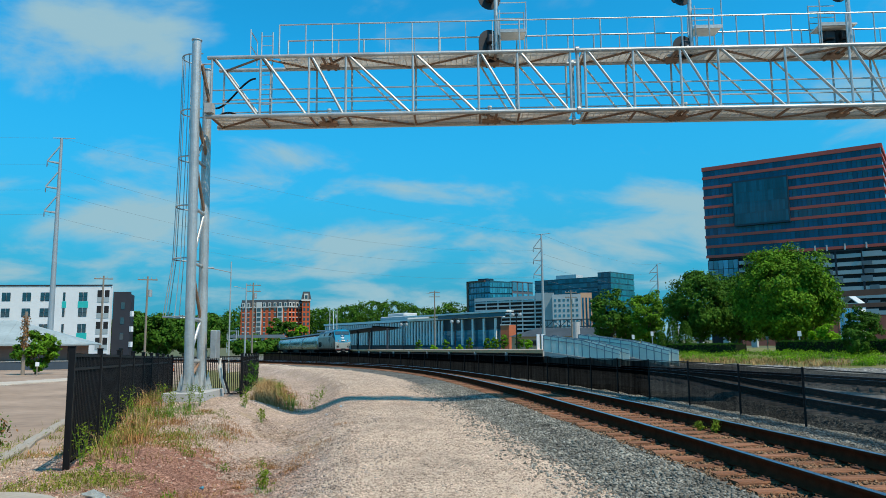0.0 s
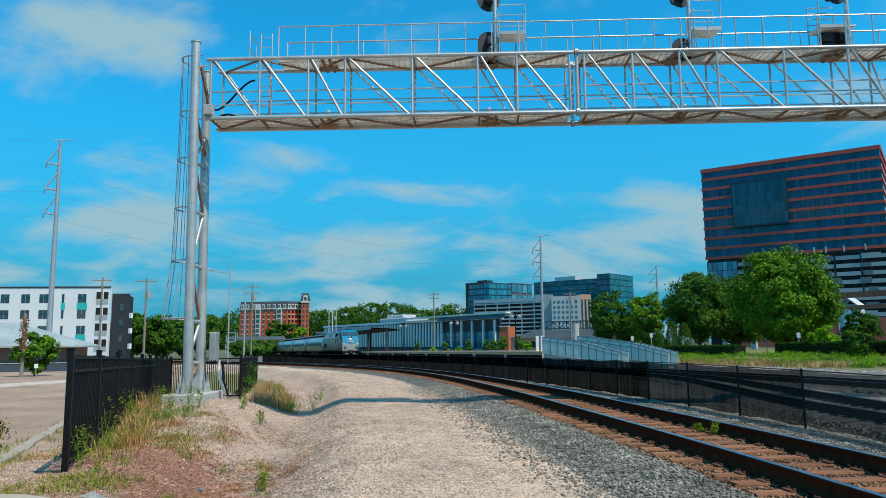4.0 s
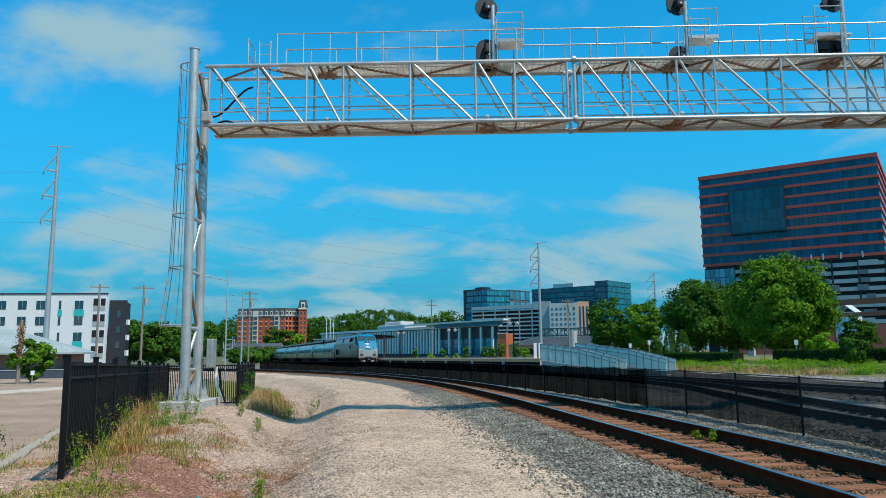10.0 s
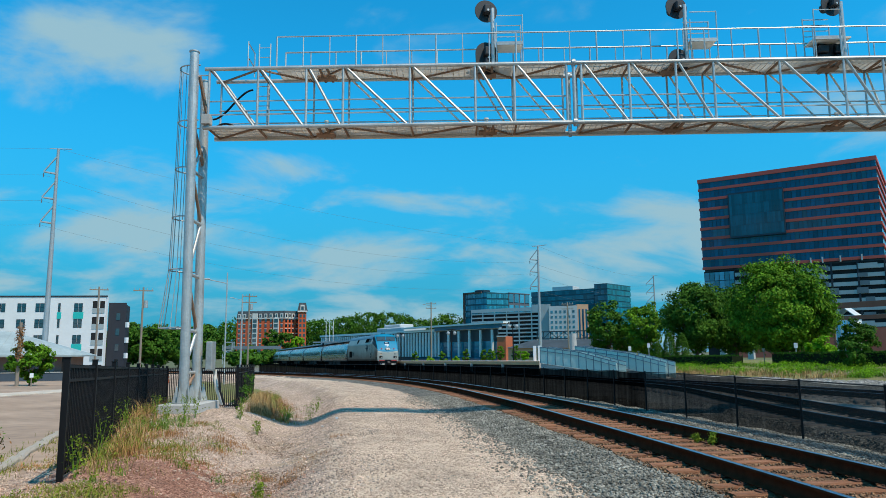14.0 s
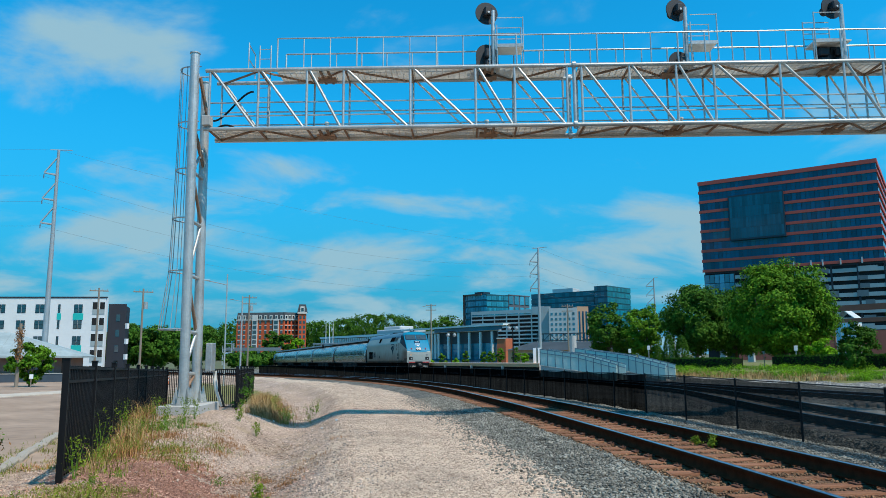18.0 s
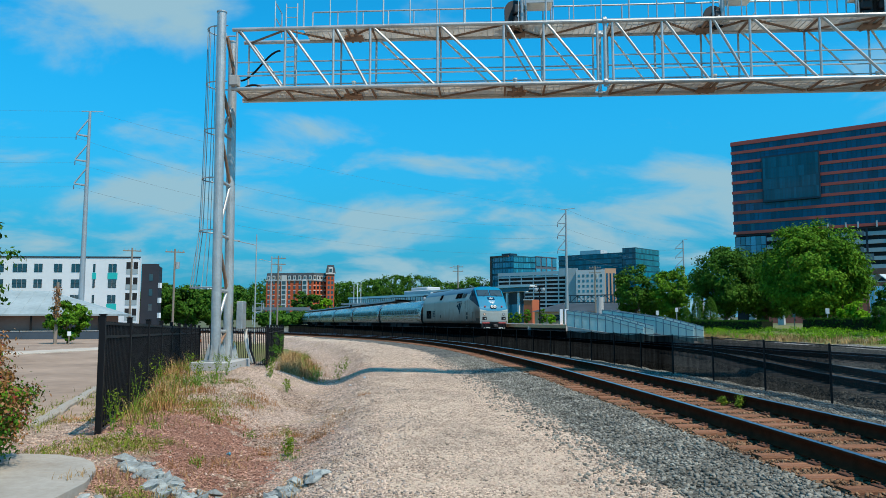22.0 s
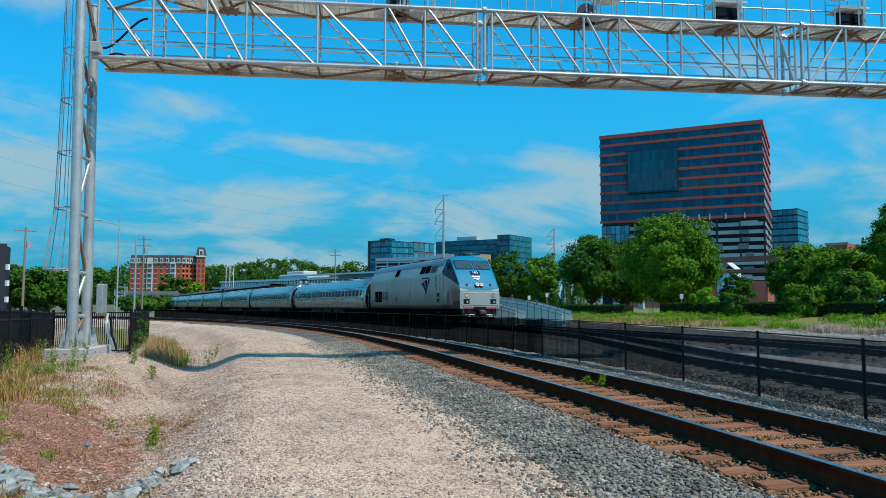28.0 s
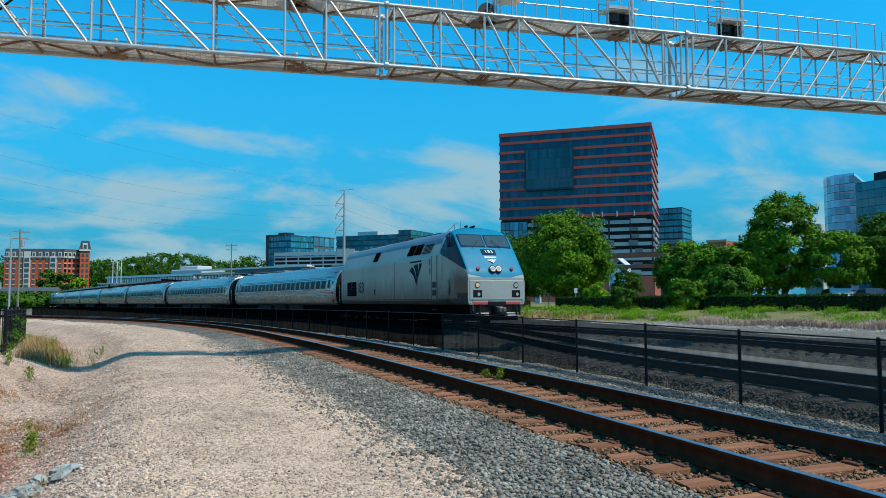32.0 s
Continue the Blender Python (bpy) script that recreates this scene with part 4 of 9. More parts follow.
def livery(m, paint, x0, z0, slope):
    """Paint the cab end above a falling line in another colour."""
    n, l = m.node_tree.nodes, m.node_tree.links
    p = n["Principled BSDF"]
    base = p.inputs["Base Color"].links[0].from_socket
    tc, sp = n.new("ShaderNodeTexCoord"), n.new("ShaderNodeSeparateXYZ")
    l.new(tc.outputs["Object"], sp.inputs[0])
    ln = n.new("ShaderNodeMath")
    ln.operation = "MULTIPLY_ADD"
    ln.inputs[1].default_value, ln.inputs[2].default_value = slope, -z0 - slope * x0
    l.new(sp.outputs["X"], ln.inputs[0])
    ad = n.new("ShaderNodeMath")
    ad.operation = "ADD"
    l.new(ln.outputs[0], ad.inputs[0])
    l.new(sp.outputs["Z"], ad.inputs[1])
    gt, gx_, both = (n.new("ShaderNodeMath") for _ in range(3))
    gt.operation, gx_.operation, both.operation = "GREATER_THAN", "GREATER_THAN", "MULTIPLY"
    gt.inputs[1].default_value, gx_.inputs[1].default_value = 0.0, 6.98
    l.new(ad.outputs[0], gt.inputs[0])
    l.new(sp.outputs["X"], gx_.inputs[0])
    l.new(gt.outputs[0], both.inputs[0])
    l.new(gx_.outputs[0], both.inputs[1])
    mx = n.new("ShaderNodeMix")
    mx.data_type = "RGBA"
    mx.inputs[7].default_value = (*paint, 1)
    l.new(both.outputs[0], mx.inputs[0])
    l.new(base, mx.inputs[6])
    l.new(mx.outputs[2], p.inputs["Base Color"])



livery(SILVER, (0.002, 0.022, 0.050), 7.2, 3.42, 0.32)
GRIME = mat("brown_road_grime", (0.11, 0.065, 0.045), (0.06, 0.036, 0.026), rough=0.7, scale=2.2, stretch=(1, 1, 0.4))
BLUEP = mat("bright_blue_paint", (0.001, 0.225, 0.37), (0.001, 0.15, 0.26), rough=0.40, spec=0.10, scale=1.6, fine=0.15, stretch=(1, 1.6, 0.6))
chevron(BLUEP, (0.33, 0.37, 0.345), 2.10, 0.2)
NAVY = mat("dark_blue_paint", (0.004, 0.050, 0.10), (0.003, 0.032, 0.065), rough=0.64, spec=0.15, scale=1.5)
PALEN = mat("pale_grey_nose_paint", (0.36, 0.40, 0.375), (0.27, 0.30, 0.28), rough=0.4, scale=2)
REDP = mat("red_stripe_paint", (0.55, 0.05, 0.04), (0.40, 0.04, 0.03), rough=0.5, scale=3)
STEEL = mat("stainless_steel", (0.56, 0.57, 0.54), (0.26, 0.28, 0.27), rough=0.27, metal=0.9, scale=0.8, stretch=(0.3, 1, 6), bump=0.25, bscale=9)
road_grime(STEEL, 1.0, 1.9, most=0.75)
STEELD = mat("darker_stainless_steel", (0.30, 0.29, 0.27), (0.19, 0.18, 0.165), rough=0.42, metal=0.6, scale=1.2, stretch=(0.3, 1, 5), bump=0.2, bscale=9)
BAND = mat("blue_grey_window_band", (0.035, 0.09, 0.13), (0.025, 0.06, 0.09), rough=0.28, metal=0.4, scale=1)
CARGL = mat("dark_train_window", (0.012, 0.016, 0.018), (0.008, 0.010, 0.012), rough=0.25, scale=1, spec=0.08, rnd=0.2)
FRAMEL = mat("bright_frame_and_lit_flute", (0.62, 0.66, 0.67), (0.48, 0.52, 0.53), rough=0.4, metal=0.5, scale=3)
SHIELD = mat("windshield_glass", (0.05, 0.075, 0.085), (0.03, 0.05, 0.06), rough=0.08, scale=1, spec=0.9)
LAMPG = mat("headlight_glass", (0.42, 0.46, 0.46), (0.22, 0.25, 0.26), rough=0.1, scale=8)
ENGW = mat("matte_black_opening", (0.010, 0.008, 0.007), (0.006, 0.005, 0.005), rough=0.9, spec=0.0, scale=4)
LOUV = mat("dark_blue_grey_louvre", (0.045, 0.07, 0.085), (0.03, 0.045, 0.055), rough=0.6, scale=5)
LAMPON = bpy.data.materials.new("lit_headlight")
LAMPON.use_nodes = True
LAMPON.node_tree.nodes["Principled BSDF"].inputs["Emission Color"].default_value = (1.0, 0.72, 0.50, 1)
LAMPON.node_tree.nodes["Principled BSDF"].inputs["Base Color"].default_value = (0.25, 0.2, 0.16, 1)
LAMPON.node_tree.nodes["Principled BSDF"].inputs["Emission Strength"].default_value = 0.35
MARKR = mat("red_marker_lens", (0.35, 0.02, 0.02), (0.22, 0.01, 0.01), rough=0.2, scale=8)
LOGO = mat("dark_blue_logo_paint", (0.006, 0.035, 0.055), (0.004, 0.026, 0.042), rough=0.75, scale=3)
WHITEP = mat("white_paint", (0.80, 0.82, 0.82), (0.70, 0.72, 0.72), rough=0.4, scale=4)


def loft(sections, closed_front=True, closed_back=True):
    """A skin over rings of points (each ring the same count)."""
    S_ = np.array(sections, dtype=float)
    n_, k = S_.shape[:2]
    a = np.arange(n_ - 1)[:, None] * k + np.arange(k)[None, :]
    b = np.arange(n_ - 1)[:, None] * k + (np.arange(k)[None, :] + 1) % k
    return S_.reshape(-1, 3), np.stack([a, b, b + k, a + k], axis=-1).reshape(-1, 4)


def ring(half):
    """A closed ring from a half profile (y >= 0, from the bottom to the top)."""
    return [(y, z) for y, z in half] + [(-y, z) for y, z in reversed(half) if y > 1e-6]


def resample(pts, n_):
    P = np.array(pts, float)
    s = np.concatenate([[0], np.cumsum(np.linalg.norm(np.diff(P, axis=0), axis=1))])
    q_ = np.linspace(0, s[-1], n_)
    return np.stack([np.interp(q_, s, P[:, 0]), np.interp(q_, s, P[:, 1])], axis=1)


def text_mesh(name, body, size, material, parent, m, depth=0.004):
    cu = bpy.data.curves.new(name, "FONT")
    cu.body, cu.size, cu.extrude, cu.align_x, cu.align_y = body, size, depth, "CENTER", "CENTER"
    tmp = bpy.data.objects.new("tmp", cu)
    scene.collection.objects.link(tmp)
    me = bpy.data.meshes.new_from_object(tmp.evaluated_get(bpy.context.evaluated_depsgraph_get()))
    bpy.data.objects.remove(tmp)
    me.name = name
    me.materials.clear()
    ob = link(name, me, material, parent)
    ob.matrix_basis = m
    return ob


def wheelset(parent, x, r=0.46):
    bm = bmesh.new()
    for y in (-0.76, 0.76):
        tube(bm, (0, y - 0.06, 0), (0, y + 0.06, 0), r, seg=24)
        tube(bm, (0, y * 0.92 - 0.02, 0), (0, y * 0.92 + 0.02, 0), r + 0.03, seg=24)
    tube(bm, (0, -0.76, 0), (0, 0.76, 0), 0.09, seg=10)
    w = part("wheelset", bm, DARK, parent)
    w.matrix_basis = pose(x, 0, r)
    return w


def truck(parent, x, base=2.6, r=0.46):
    """A bogie frame with springs and two wheelsets."""
    fr = None
    bm = bmesh.new()
    for y in (-1.0, 1.0):
        box(bm, x - base / 2 - 0.45, y - 0.1, 0.48, x + base / 2 + 0.45, y + 0.1, 0.72, 0.03)
        box(bm, x - 0.5, y - 0.12, 0.3, x + 0.5, y + 0.12, 0.6, 0.03)
        for d in (-base / 2, base / 2):
            box(bm, x + d - 0.2, y - 0.13, 0.28, x + d + 0.2, y + 0.13, 0.6, 0.03)
            tube(bm, (x + d * 0.55, y, 0.6), (x + d * 0.55, y, 0.95), 0.12, seg=10)
    box(bm, x - 0.3, -1.0, 0.5, x + 0.3, 1.0, 0.75)
    fr = part("truck_frame", bm, DARK, parent)
    for d in (-base / 2, base / 2):
        wheelset(parent, x + d, r)
    return fr


def swoosh(parent, m, w, h, material):
    """Three curved blades that fan out upwards from one foot, a mark of the railway."""
    BLADES = (((-0.50, 0.20), (-0.27, 0.40), (0.05, -0.50), (0.10, -0.44)), ((-0.17, 0.43), (0.17, 0.49), (0.08, -0.40), (0.14, -0.30)), ((0.28, 0.50), (0.50, 0.52), (0.12, -0.24), (0.18, -0.12)))
    for a0, a1, b0, b1 in BLADES:
        vs, fs = [], []
        for i in range(11):
            u = i / 10
            for p, q_ in ((a0, b0), (a1, b1)):
                bow = 4 * u * (1 - u)
                vs.append((w * (p[0] + (q_[0] - p[0]) * u + 0.07 * bow), 0, h * (p[1] + (q_[1] - p[1]) * u + 0.10 * bow)))
        for i in range(10):
            fs.append((2 * i, 2 * i + 1, 2 * i + 3, 2 * i + 2))
        o = raw("logo_strip", vs, fs, material, parent)
        o.matrix_basis = m


TALL, SHORT = 1.085, 0.966


def locomotive():
    lo = thing("locomotive", label="silver and blue passenger diesel locomotive with a raked blue nose", category="locomotive")
    BODY = [(1.46, 1.02), (1.52, 1.15), (1.53, 2.0), (1.53, 3.16), (1.44, 3.35), (1.10, 4.02), (0.85, 4.26), (0.5, 4.38), (0.0, 4.42)]
    NOSE = [(1.38, 1.02), (1.45, 1.15), (1.48, 2.0), (1.48, 3.5), (1.48, 3.9), (1.46, 4.26), (1.42, 4.36), (0.8, 4.41), (0.0, 4.42)]
    K = 44
    body, nose = resample(BODY, K), resample(NOSE, K)
    nose_top = lambda x: 4.42 if x < 8.0 else float(np.interp(x, [8.0, 8.35, 8.75, 9.6, 10.22, 10.34], [4.42, 4.36, 4.06, 3.15, 2.42, 2.15]))
    xs = [-10.35, -10.3] + list(np.linspace(-10.0, 6.6, 18)) + list(np.linspace(6.8, 10.34, 42))
    secs = []
    for x in xs:
        k = float(np.clip((x - 6.9) / 2.1, 0, 1))
        k = k * k * (3 - 2 * k)
        h = body * (1 - k) + nose * k
        zt = nose_top(x)
        h = h.copy()
        h[:, 1] = 1.02 + (h[:, 1] - 1.02) * (zt - 1.02) / 3.40
        pinch = 1 - 0.02 * float(np.clip((x - 9.3) / 1.04, 0, 1)) ** 2
        h[:, 0] *= pinch
        if x < -10.31:
            h[:, 0] *= 0.97
        secs.append([(x, y, z) for y, z in ring([tuple(p) for p in h])])
    v, f = loft(secs)
    n_ = len(secs[0])
    c = v[f].mean(axis=1)
    idx = np.zeros(len(f), int)
    idx[(c[:, 2] < 1.25)] = 1
    dirty = (c[:, 0] > 9.2) & (c[:, 2] < 2.45) & (np.abs(c[:, 1]) > 1.36) & (c[:, 0] < 10.3)
    idx[dirty & (c[:, 2] < 1.5)] = 1
    idx[(c[:, 0] > 6.9) & (c[:, 2] > 4.0)] = 3
    front = (c[:, 0] > 8.25) & (np.abs(c[:, 1]) < 1.42)
    idx[front & (c[:, 2] > 1.2)] = 2
    # roof strip: the sky's reflection painted on as blue-grey
    idx[(c[:, 0] < 6.9) & (c[:, 2] > 3.86 - 0.10 * (c[:, 0] > 5))] = 4
    shell = raw("body", v, f, [SILVER, GRIME, BLUEP, NAVY, mat("sky_tinted_roof", (0.10, 0.21, 0.28), (0.06, 0.13, 0.18), rough=0.5, scale=1.2), PALEN], lo, index=idx, smooth=True)
    # flat end walls
    for sec, nm, mt in ((secs[0], "rear_wall", DARK), (secs[-1], "nose_plate", PALEN)):
        raw(nm, sec, [tuple(range(n_))], mt, lo)
    # nose: chevron border, lights, coupler
    part("nose_panel", boxm(10.28, -1.38, 1.20, 10.365, 1.38, 2.04, 0.03), PALEN, lo, "pale grey nose panel")
    bm = bmesh.new()
    a = [(-1.24, 2.34), (0, 2.03), (1.24, 2.34), (1.24, 2.02), (-1.24, 2.02)]
    vs = [bm.verts.new((10.352, y, z)) for y, z in [(-1.38, 2.03), (1.38, 2.03), (1.38, 2.15), (0.0, 2.05), (-1.38, 2.15)]]
    bm.faces.new(vs)
    part("chevron", bm, BLUEP, lo)

    def on_slope(z):
        return float(np.interp(z, [2.15, 2.42, 3.15, 4.06, 4.36], [10.34, 10.22, 9.6, 8.75, 8.35]))

    def slope_panel(nm, y0, y1, z0, z1, mt, out=0.012, taper=0.0, thick=0.03):
        """A panel lying on the raked nose."""
        bm = bmesh.new()
        pts = [(y0 + taper * 0, z0), (y1, z0), (y1 - taper, z1), (y0 + taper, z1)]
        nn = Vector((0.74, 0, 0.67))
        fr = [Vector((on_slope(z), y, z)) + nn * out for y, z in pts]
        bk = [p - nn * thick for p in fr]
        va, vb = [bm.verts.new(p) for p in fr], [bm.verts.new(p) for p in bk]
        bm.faces.new(va)
        bm.faces.new(vb[::-1])
        for i in range(4):
            bm.faces.new((va[i], vb[i], vb[(i + 1) % 4], va[(i + 1) % 4]))
        bmesh.ops.recalc_face_normals(bm, faces=bm.faces)
        return part(nm, bm, mt, lo)

    for s in (-1, 1):
        ya, yb = sorted((0.07 * s, 1.26 * s))
        fr_ = slope_panel("windshield_frame", ya - 0.04, yb + 0.04, 3.46, 4.05, NAVY, 0.010)
        slope_panel("windshield", ya, yb, 3.51, 4.00, SHIELD, 0.020, 0.03)
        wa = Vector((on_slope(3.4) + 0.06, 0.75 * s, 3.4 + 0.05))
        wb = Vector((on_slope(3.75) + 0.06, 0.35 * s, 3.75 + 0.05))
        part("wiper", tubem(wa, wb, 0.014, seg=5), BLACK, lo)
        part("mirror", boxm(8.35, 1.56 * s - 0.07, 3.5, 8.52, 1.56 * s + 0.07, 4.0, 0.04), SILVER, lo)
        hl = part("ditch_light", tubem((10.32, 0.98 * s, 1.83), (10.385, 0.98 * s, 1.83), 0.125, seg=18), BOARD, lo)
        part("lens", tubem((10.38, 0.98 * s, 1.83), (10.392, 0.98 * s, 1.83), 0.095, seg=18), LAMPON if s < 0 else LAMPG, hl)
        nb = part("step_recess", boxm(10.30, 0.98 * s - 0.22, 1.32, 10.378, 0.98 * s + 0.22, 1.62, 0.01), BLACK, lo)
        part("recess_lamp", tubem((10.372, 0.98 * s + 0.06, 1.45), (10.384, 0.98 * s + 0.06, 1.45), 0.07, seg=12), LAMPG, nb)
        part("red_stripe", boxm(10.30, min(0.42 * s, 1.2 * s), 1.03, 10.372, max(0.42 * s, 1.2 * s), 1.12), REDP, lo)
        part("grab_iron", tubem((10.44, 1.25 * s, 0.75), (10.44, 1.25 * s, 1.25), 0.02, seg=6), SILVER, lo)
        part("hose", tubem((10.5, 0.95 * s, 0.55), (10.42, 0.9 * s, 1.02), 0.05, seg=8), BLACK, lo)
        part("step", boxm(10.2, 0.75 * s - 0.28, 0.52, 10.48, 0.75 * s + 0.28, 0.56), GRATE, lo)
        part("step", boxm(10.2, 0.75 * s - 0.30, 0.62, 10.44, 0.75 * s + 0.30, 0.66), GRATE, lo)
        mk = Vector((on_slope(2.5) + 0.02, 0.86 * s, 2.5))
        part("marker_light", tubem(mk, mk + Vector((0.05, 0, 0.045)), 0.085, seg=14), MARKR, lo)
        hd = Vector((on_slope(2.47), 0.15 * s, 2.47))
        h_ = part("headlight", tubem(hd - Vector((0.05, 0, 0.03)), hd + Vector((0.09, 0, 0.045)), 0.17, seg=20), BLACK, lo)
        part("trim_ring", tubem(hd + Vector((0.085, 0, 0.042)), hd + Vector((0.10, 0, 0.05)), 0.125, seg=20), GALV, h_)
        part("lens", tubem(hd + Vector((0.10, 0, 0.05)), hd + Vector((0.108, 0, 0.054)), 0.10, seg=20), LAMPG, h_)
    tilt = 90 - math.degrees(math.atan2(0.74, 0.67))
    slope_panel("number_board", -0.36, 0.36, 3.12, 3.36, NAVY, 0.02)
    mm = Matrix.Translation((on_slope(3.235) + 0.035, 0, 3.235 + 0.025)) @ pose(0, 0, 0, 0, 0, 90) @ pose(0, 0, 0, 42, 0, 0)
    text_mesh("number", "183", 0.30, WHITEP, lo, mm)
    slope_panel("name_bar", -0.3, 0.3, 2.98, 3.04, WHITEP, 0.012, 0, 0.01)
    mm = Matrix.Translation((on_slope(2.83) + 0.03, 0, 2.83 + 0.02)) @ pose(0, 0, 0, 0, 0, 90) @ pose(0, 0, 0, -48, 0, 0)
    swoosh(lo, mm, 0.55, 0.26, WHITEP)
    part("pilot", boxm(10.1, -1.25, 0.55, 10.32, 1.25, 1.04, 0.03), BLACK, lo)
    bm = bmesh.new()
    box(bm, 10.25, -0.45, 0.95, 10.42, 0.45, 1.16, 0.03)
    box(bm, 10.25, -0.22, 0.62, 10.62, 0.22, 0.96, 0.05)
    part("drawgear", bm, BLACK, lo)
    bm = bmesh.new()
    box(bm, 10.6, -0.16, 0.68, 10.86, 0.10, 0.92, 0.05)
    box(bm, 10.7, 0.0, 0.68, 10.92, 0.2, 0.90, 0.05)
    part("coupler", bm, mat("worn_coupler_steel", (0.16, 0.14, 0.13), (0.09, 0.08, 0.075), rough=0.6, metal=0.5, scale=9), lo)
    # sides
    for s in (-1, 1):
        w = 1.535 * s

        def panel(nm, x0, x1, z0, z1, mt, t=0.02, label=""):
            return part(nm, boxm(x0, min(w - t, w + t), z0, x1, max(w - t, w + t), z1, 0.006), mt, lo, label)

        # windows on the sloped shoulder
        for x0, x1, mt in ((3.65, 4.5, ENGW), (2.6, 3.45, ENGW), (-3.4, -2.6, ENGW)):
            bm = bmesh.new()
            a, b = Vector((0, 1.435 * s, 3.40)), Vector((0, 1.185 * s, 3.88))
            o = Vector((0, 0.03 * s, 0.016))
            q_ = [bm.verts.new((x, *(p + o)[1:])) for x, p in ((x0, a), (x1, a), (x1, b), (x0, b))]
            r_ = [bm.verts.new((x, *(p - o)[1:])) for x, p in ((x0, a), (x1, a), (x1, b), (x0, b))]
            bm.faces.new(q_)
            bm.faces.new(r_[::-1])
            for i in range(4):
                bm.faces.new((q_[i], q_[(i + 1) % 4], r_[(i + 1) % 4], r_[i]))
            bmesh.ops.recalc_face_normals(bm, faces=bm.faces)
            wn_ = part("engine_room_window", bm, mt, lo)
        for k in range(7):
            a = Vector((5.0 + 0.0, 1.44 * s, 3.40 + 0.07 * k))
            y_ = (1.435 - 0.25 * (0.07 * k / 0.48)) * s
            part("louvre", boxm(4.75, min(y_, y_ + 0.03 * s), 3.40 + 0.065 * k, 5.95, max(y_, y_ + 0.03 * s), 3.43 + 0.065 * k), LOUV, lo)
        # cab window, door and steps
        bm = bmesh.new()
        c_ = [(7.25, 3.38), (7.9, 3.38), (7.9, 3.92), (7.45, 3.92)]
        q_ = [bm.verts.new((x, (1.475 - 0.42 * (z - 3.35)) * s + 0.02 * s, z)) for x, z in c_]
        r_ = [bm.verts.new((x, (1.40 - 0.42 * (z - 3.35)) * s, z)) for x, z in c_]
        bm.faces.new(q_)
        bm.faces.new(r_[::-1])
        for i in range(4):
            bm.faces.new((q_[i], q_[(i + 1) % 4], r_[(i + 1) % 4], r_[i]))
        bmesh.ops.recalc_face_normals(bm, faces=bm.faces)
        part("cab_window", bm, CARGL, lo)
        dr = panel("cab_door", 6.35, 6.95, 1.25, 3.2, SILVER, 0.012)
        part("door_gap", boxm(6.30, min(w, w + 0.008 * s), 1.22, 6.34, max(w, w + 0.008 * s), 3.22), BLACK, dr)
        part("door_gap", boxm(6.96, min(w, w + 0.008 * s), 1.22, 7.00, max(w, w + 0.008 * s), 3.22), BLACK, dr)
        for z in (2.95, 2.55):
            part("grab_handle", tubem((6.2, w + 0.05 * s, z - 0.16), (6.2, w + 0.05 * s, z + 0.14), 0.02, seg=6), BLACK, dr)
        for z in (0.45, 0.75, 1.05):
            part("ladder_step", boxm(6.3, min(w - 0.25 * s, w), z, 6.9, max(w - 0.25 * s, w), z + 0.05), BLACK, lo)
        for z in (1.42, 1.78):
            panel("step_hole", 6.42, 6.88, z, z + 0.26, BLACK, 0.018)
        for x0 in (-8.75, -7.65):
            pn = panel("rear_grille", x0, x0 + 1.0, 1.5, 2.35, ENGW, 0.012)
            for k in range(6):
                part("slat", boxm(x0 + 0.04, min(w, w + 0.022 * s), 1.6 + 0.1 * k, x0 + 0.94, max(w, w + 0.022 * s), 1.63 + 0.1 * k), DARK, pn)
        panel("fuel_filler", -2.9, -2.72, 1.55, 1.85, BLACK, 0.014)
        for x0 in (-9.7, -5.4, 0.8, 7.6):
            panel("panel_seam", x0, x0 + 0.018, 1.2, 3.2, GRIME, 0.003)
        panel("skirt_seam", -10.2, 8.6, 1.24, 1.27, GRIME, 0.006)
        hx = panel("nose_hatch", 7.35, 8.4, 1.45, 2.1, SILVER, 0.008)
        part("vent", boxm(7.4, min(w, w + 0.012 * s), 1.12, 8.3, max(w, w + 0.012 * s), 1.2), BLACK, lo)
        turn = 0 if s < 0 else 180
        text_mesh("number", "183", 0.98, LOGO, lo, pose(-5.75, w + 0.004 * s, 1.95, 90, 0, turn))
        swoosh(lo, pose(4.1, w + 0.012 * s, 2.42, 0, 0, turn), 1.75, 1.15, LOGO)
        panel("name_bar", 3.3, 4.9, 3.02, 3.1, LOGO, 0.008)
    # roof gear
    for x0, x1, h in ((-9.6, -7.2, 0.16), (-6.6, -3.4, 0.12), (-1.5, 1.2, 0.14), (2.4, 5.0, 0.10)):
        part("roof_hatch", boxm(x0, -0.5, 4.30, x1, 0.5, 4.40 + h * 0.35, 0.03), LOUV, lo)
    part("exhaust_stack", boxm(-0.6, -0.3, 4.35, 0.4, 0.3, 4.55, 0.04), DARK, lo)
    hn = part("horn", tubem((7.1, 0.2, 4.52), (7.6, 0.2, 4.52), 0.03, 0.06, seg=10), DARK, lo)
    part("horn_bracket", boxm(7.0, -0.15, 4.40, 7.1, 0.3, 4.48), DARK, lo)
    part("horn", tubem((7.1, -0.1, 4.53), (7.4, -0.1, 4.53), 0.03, 0.06, seg=10), DARK, lo)
    part("aerial", tubem((6.4, 0, 4.4), (6.4, 0, 4.85), 0.012, seg=5), BLACK, lo)
    part("underframe", boxm(-10.1, -1.2, 0.30, 10.1, 1.2, 1.05), ENGW, lo)
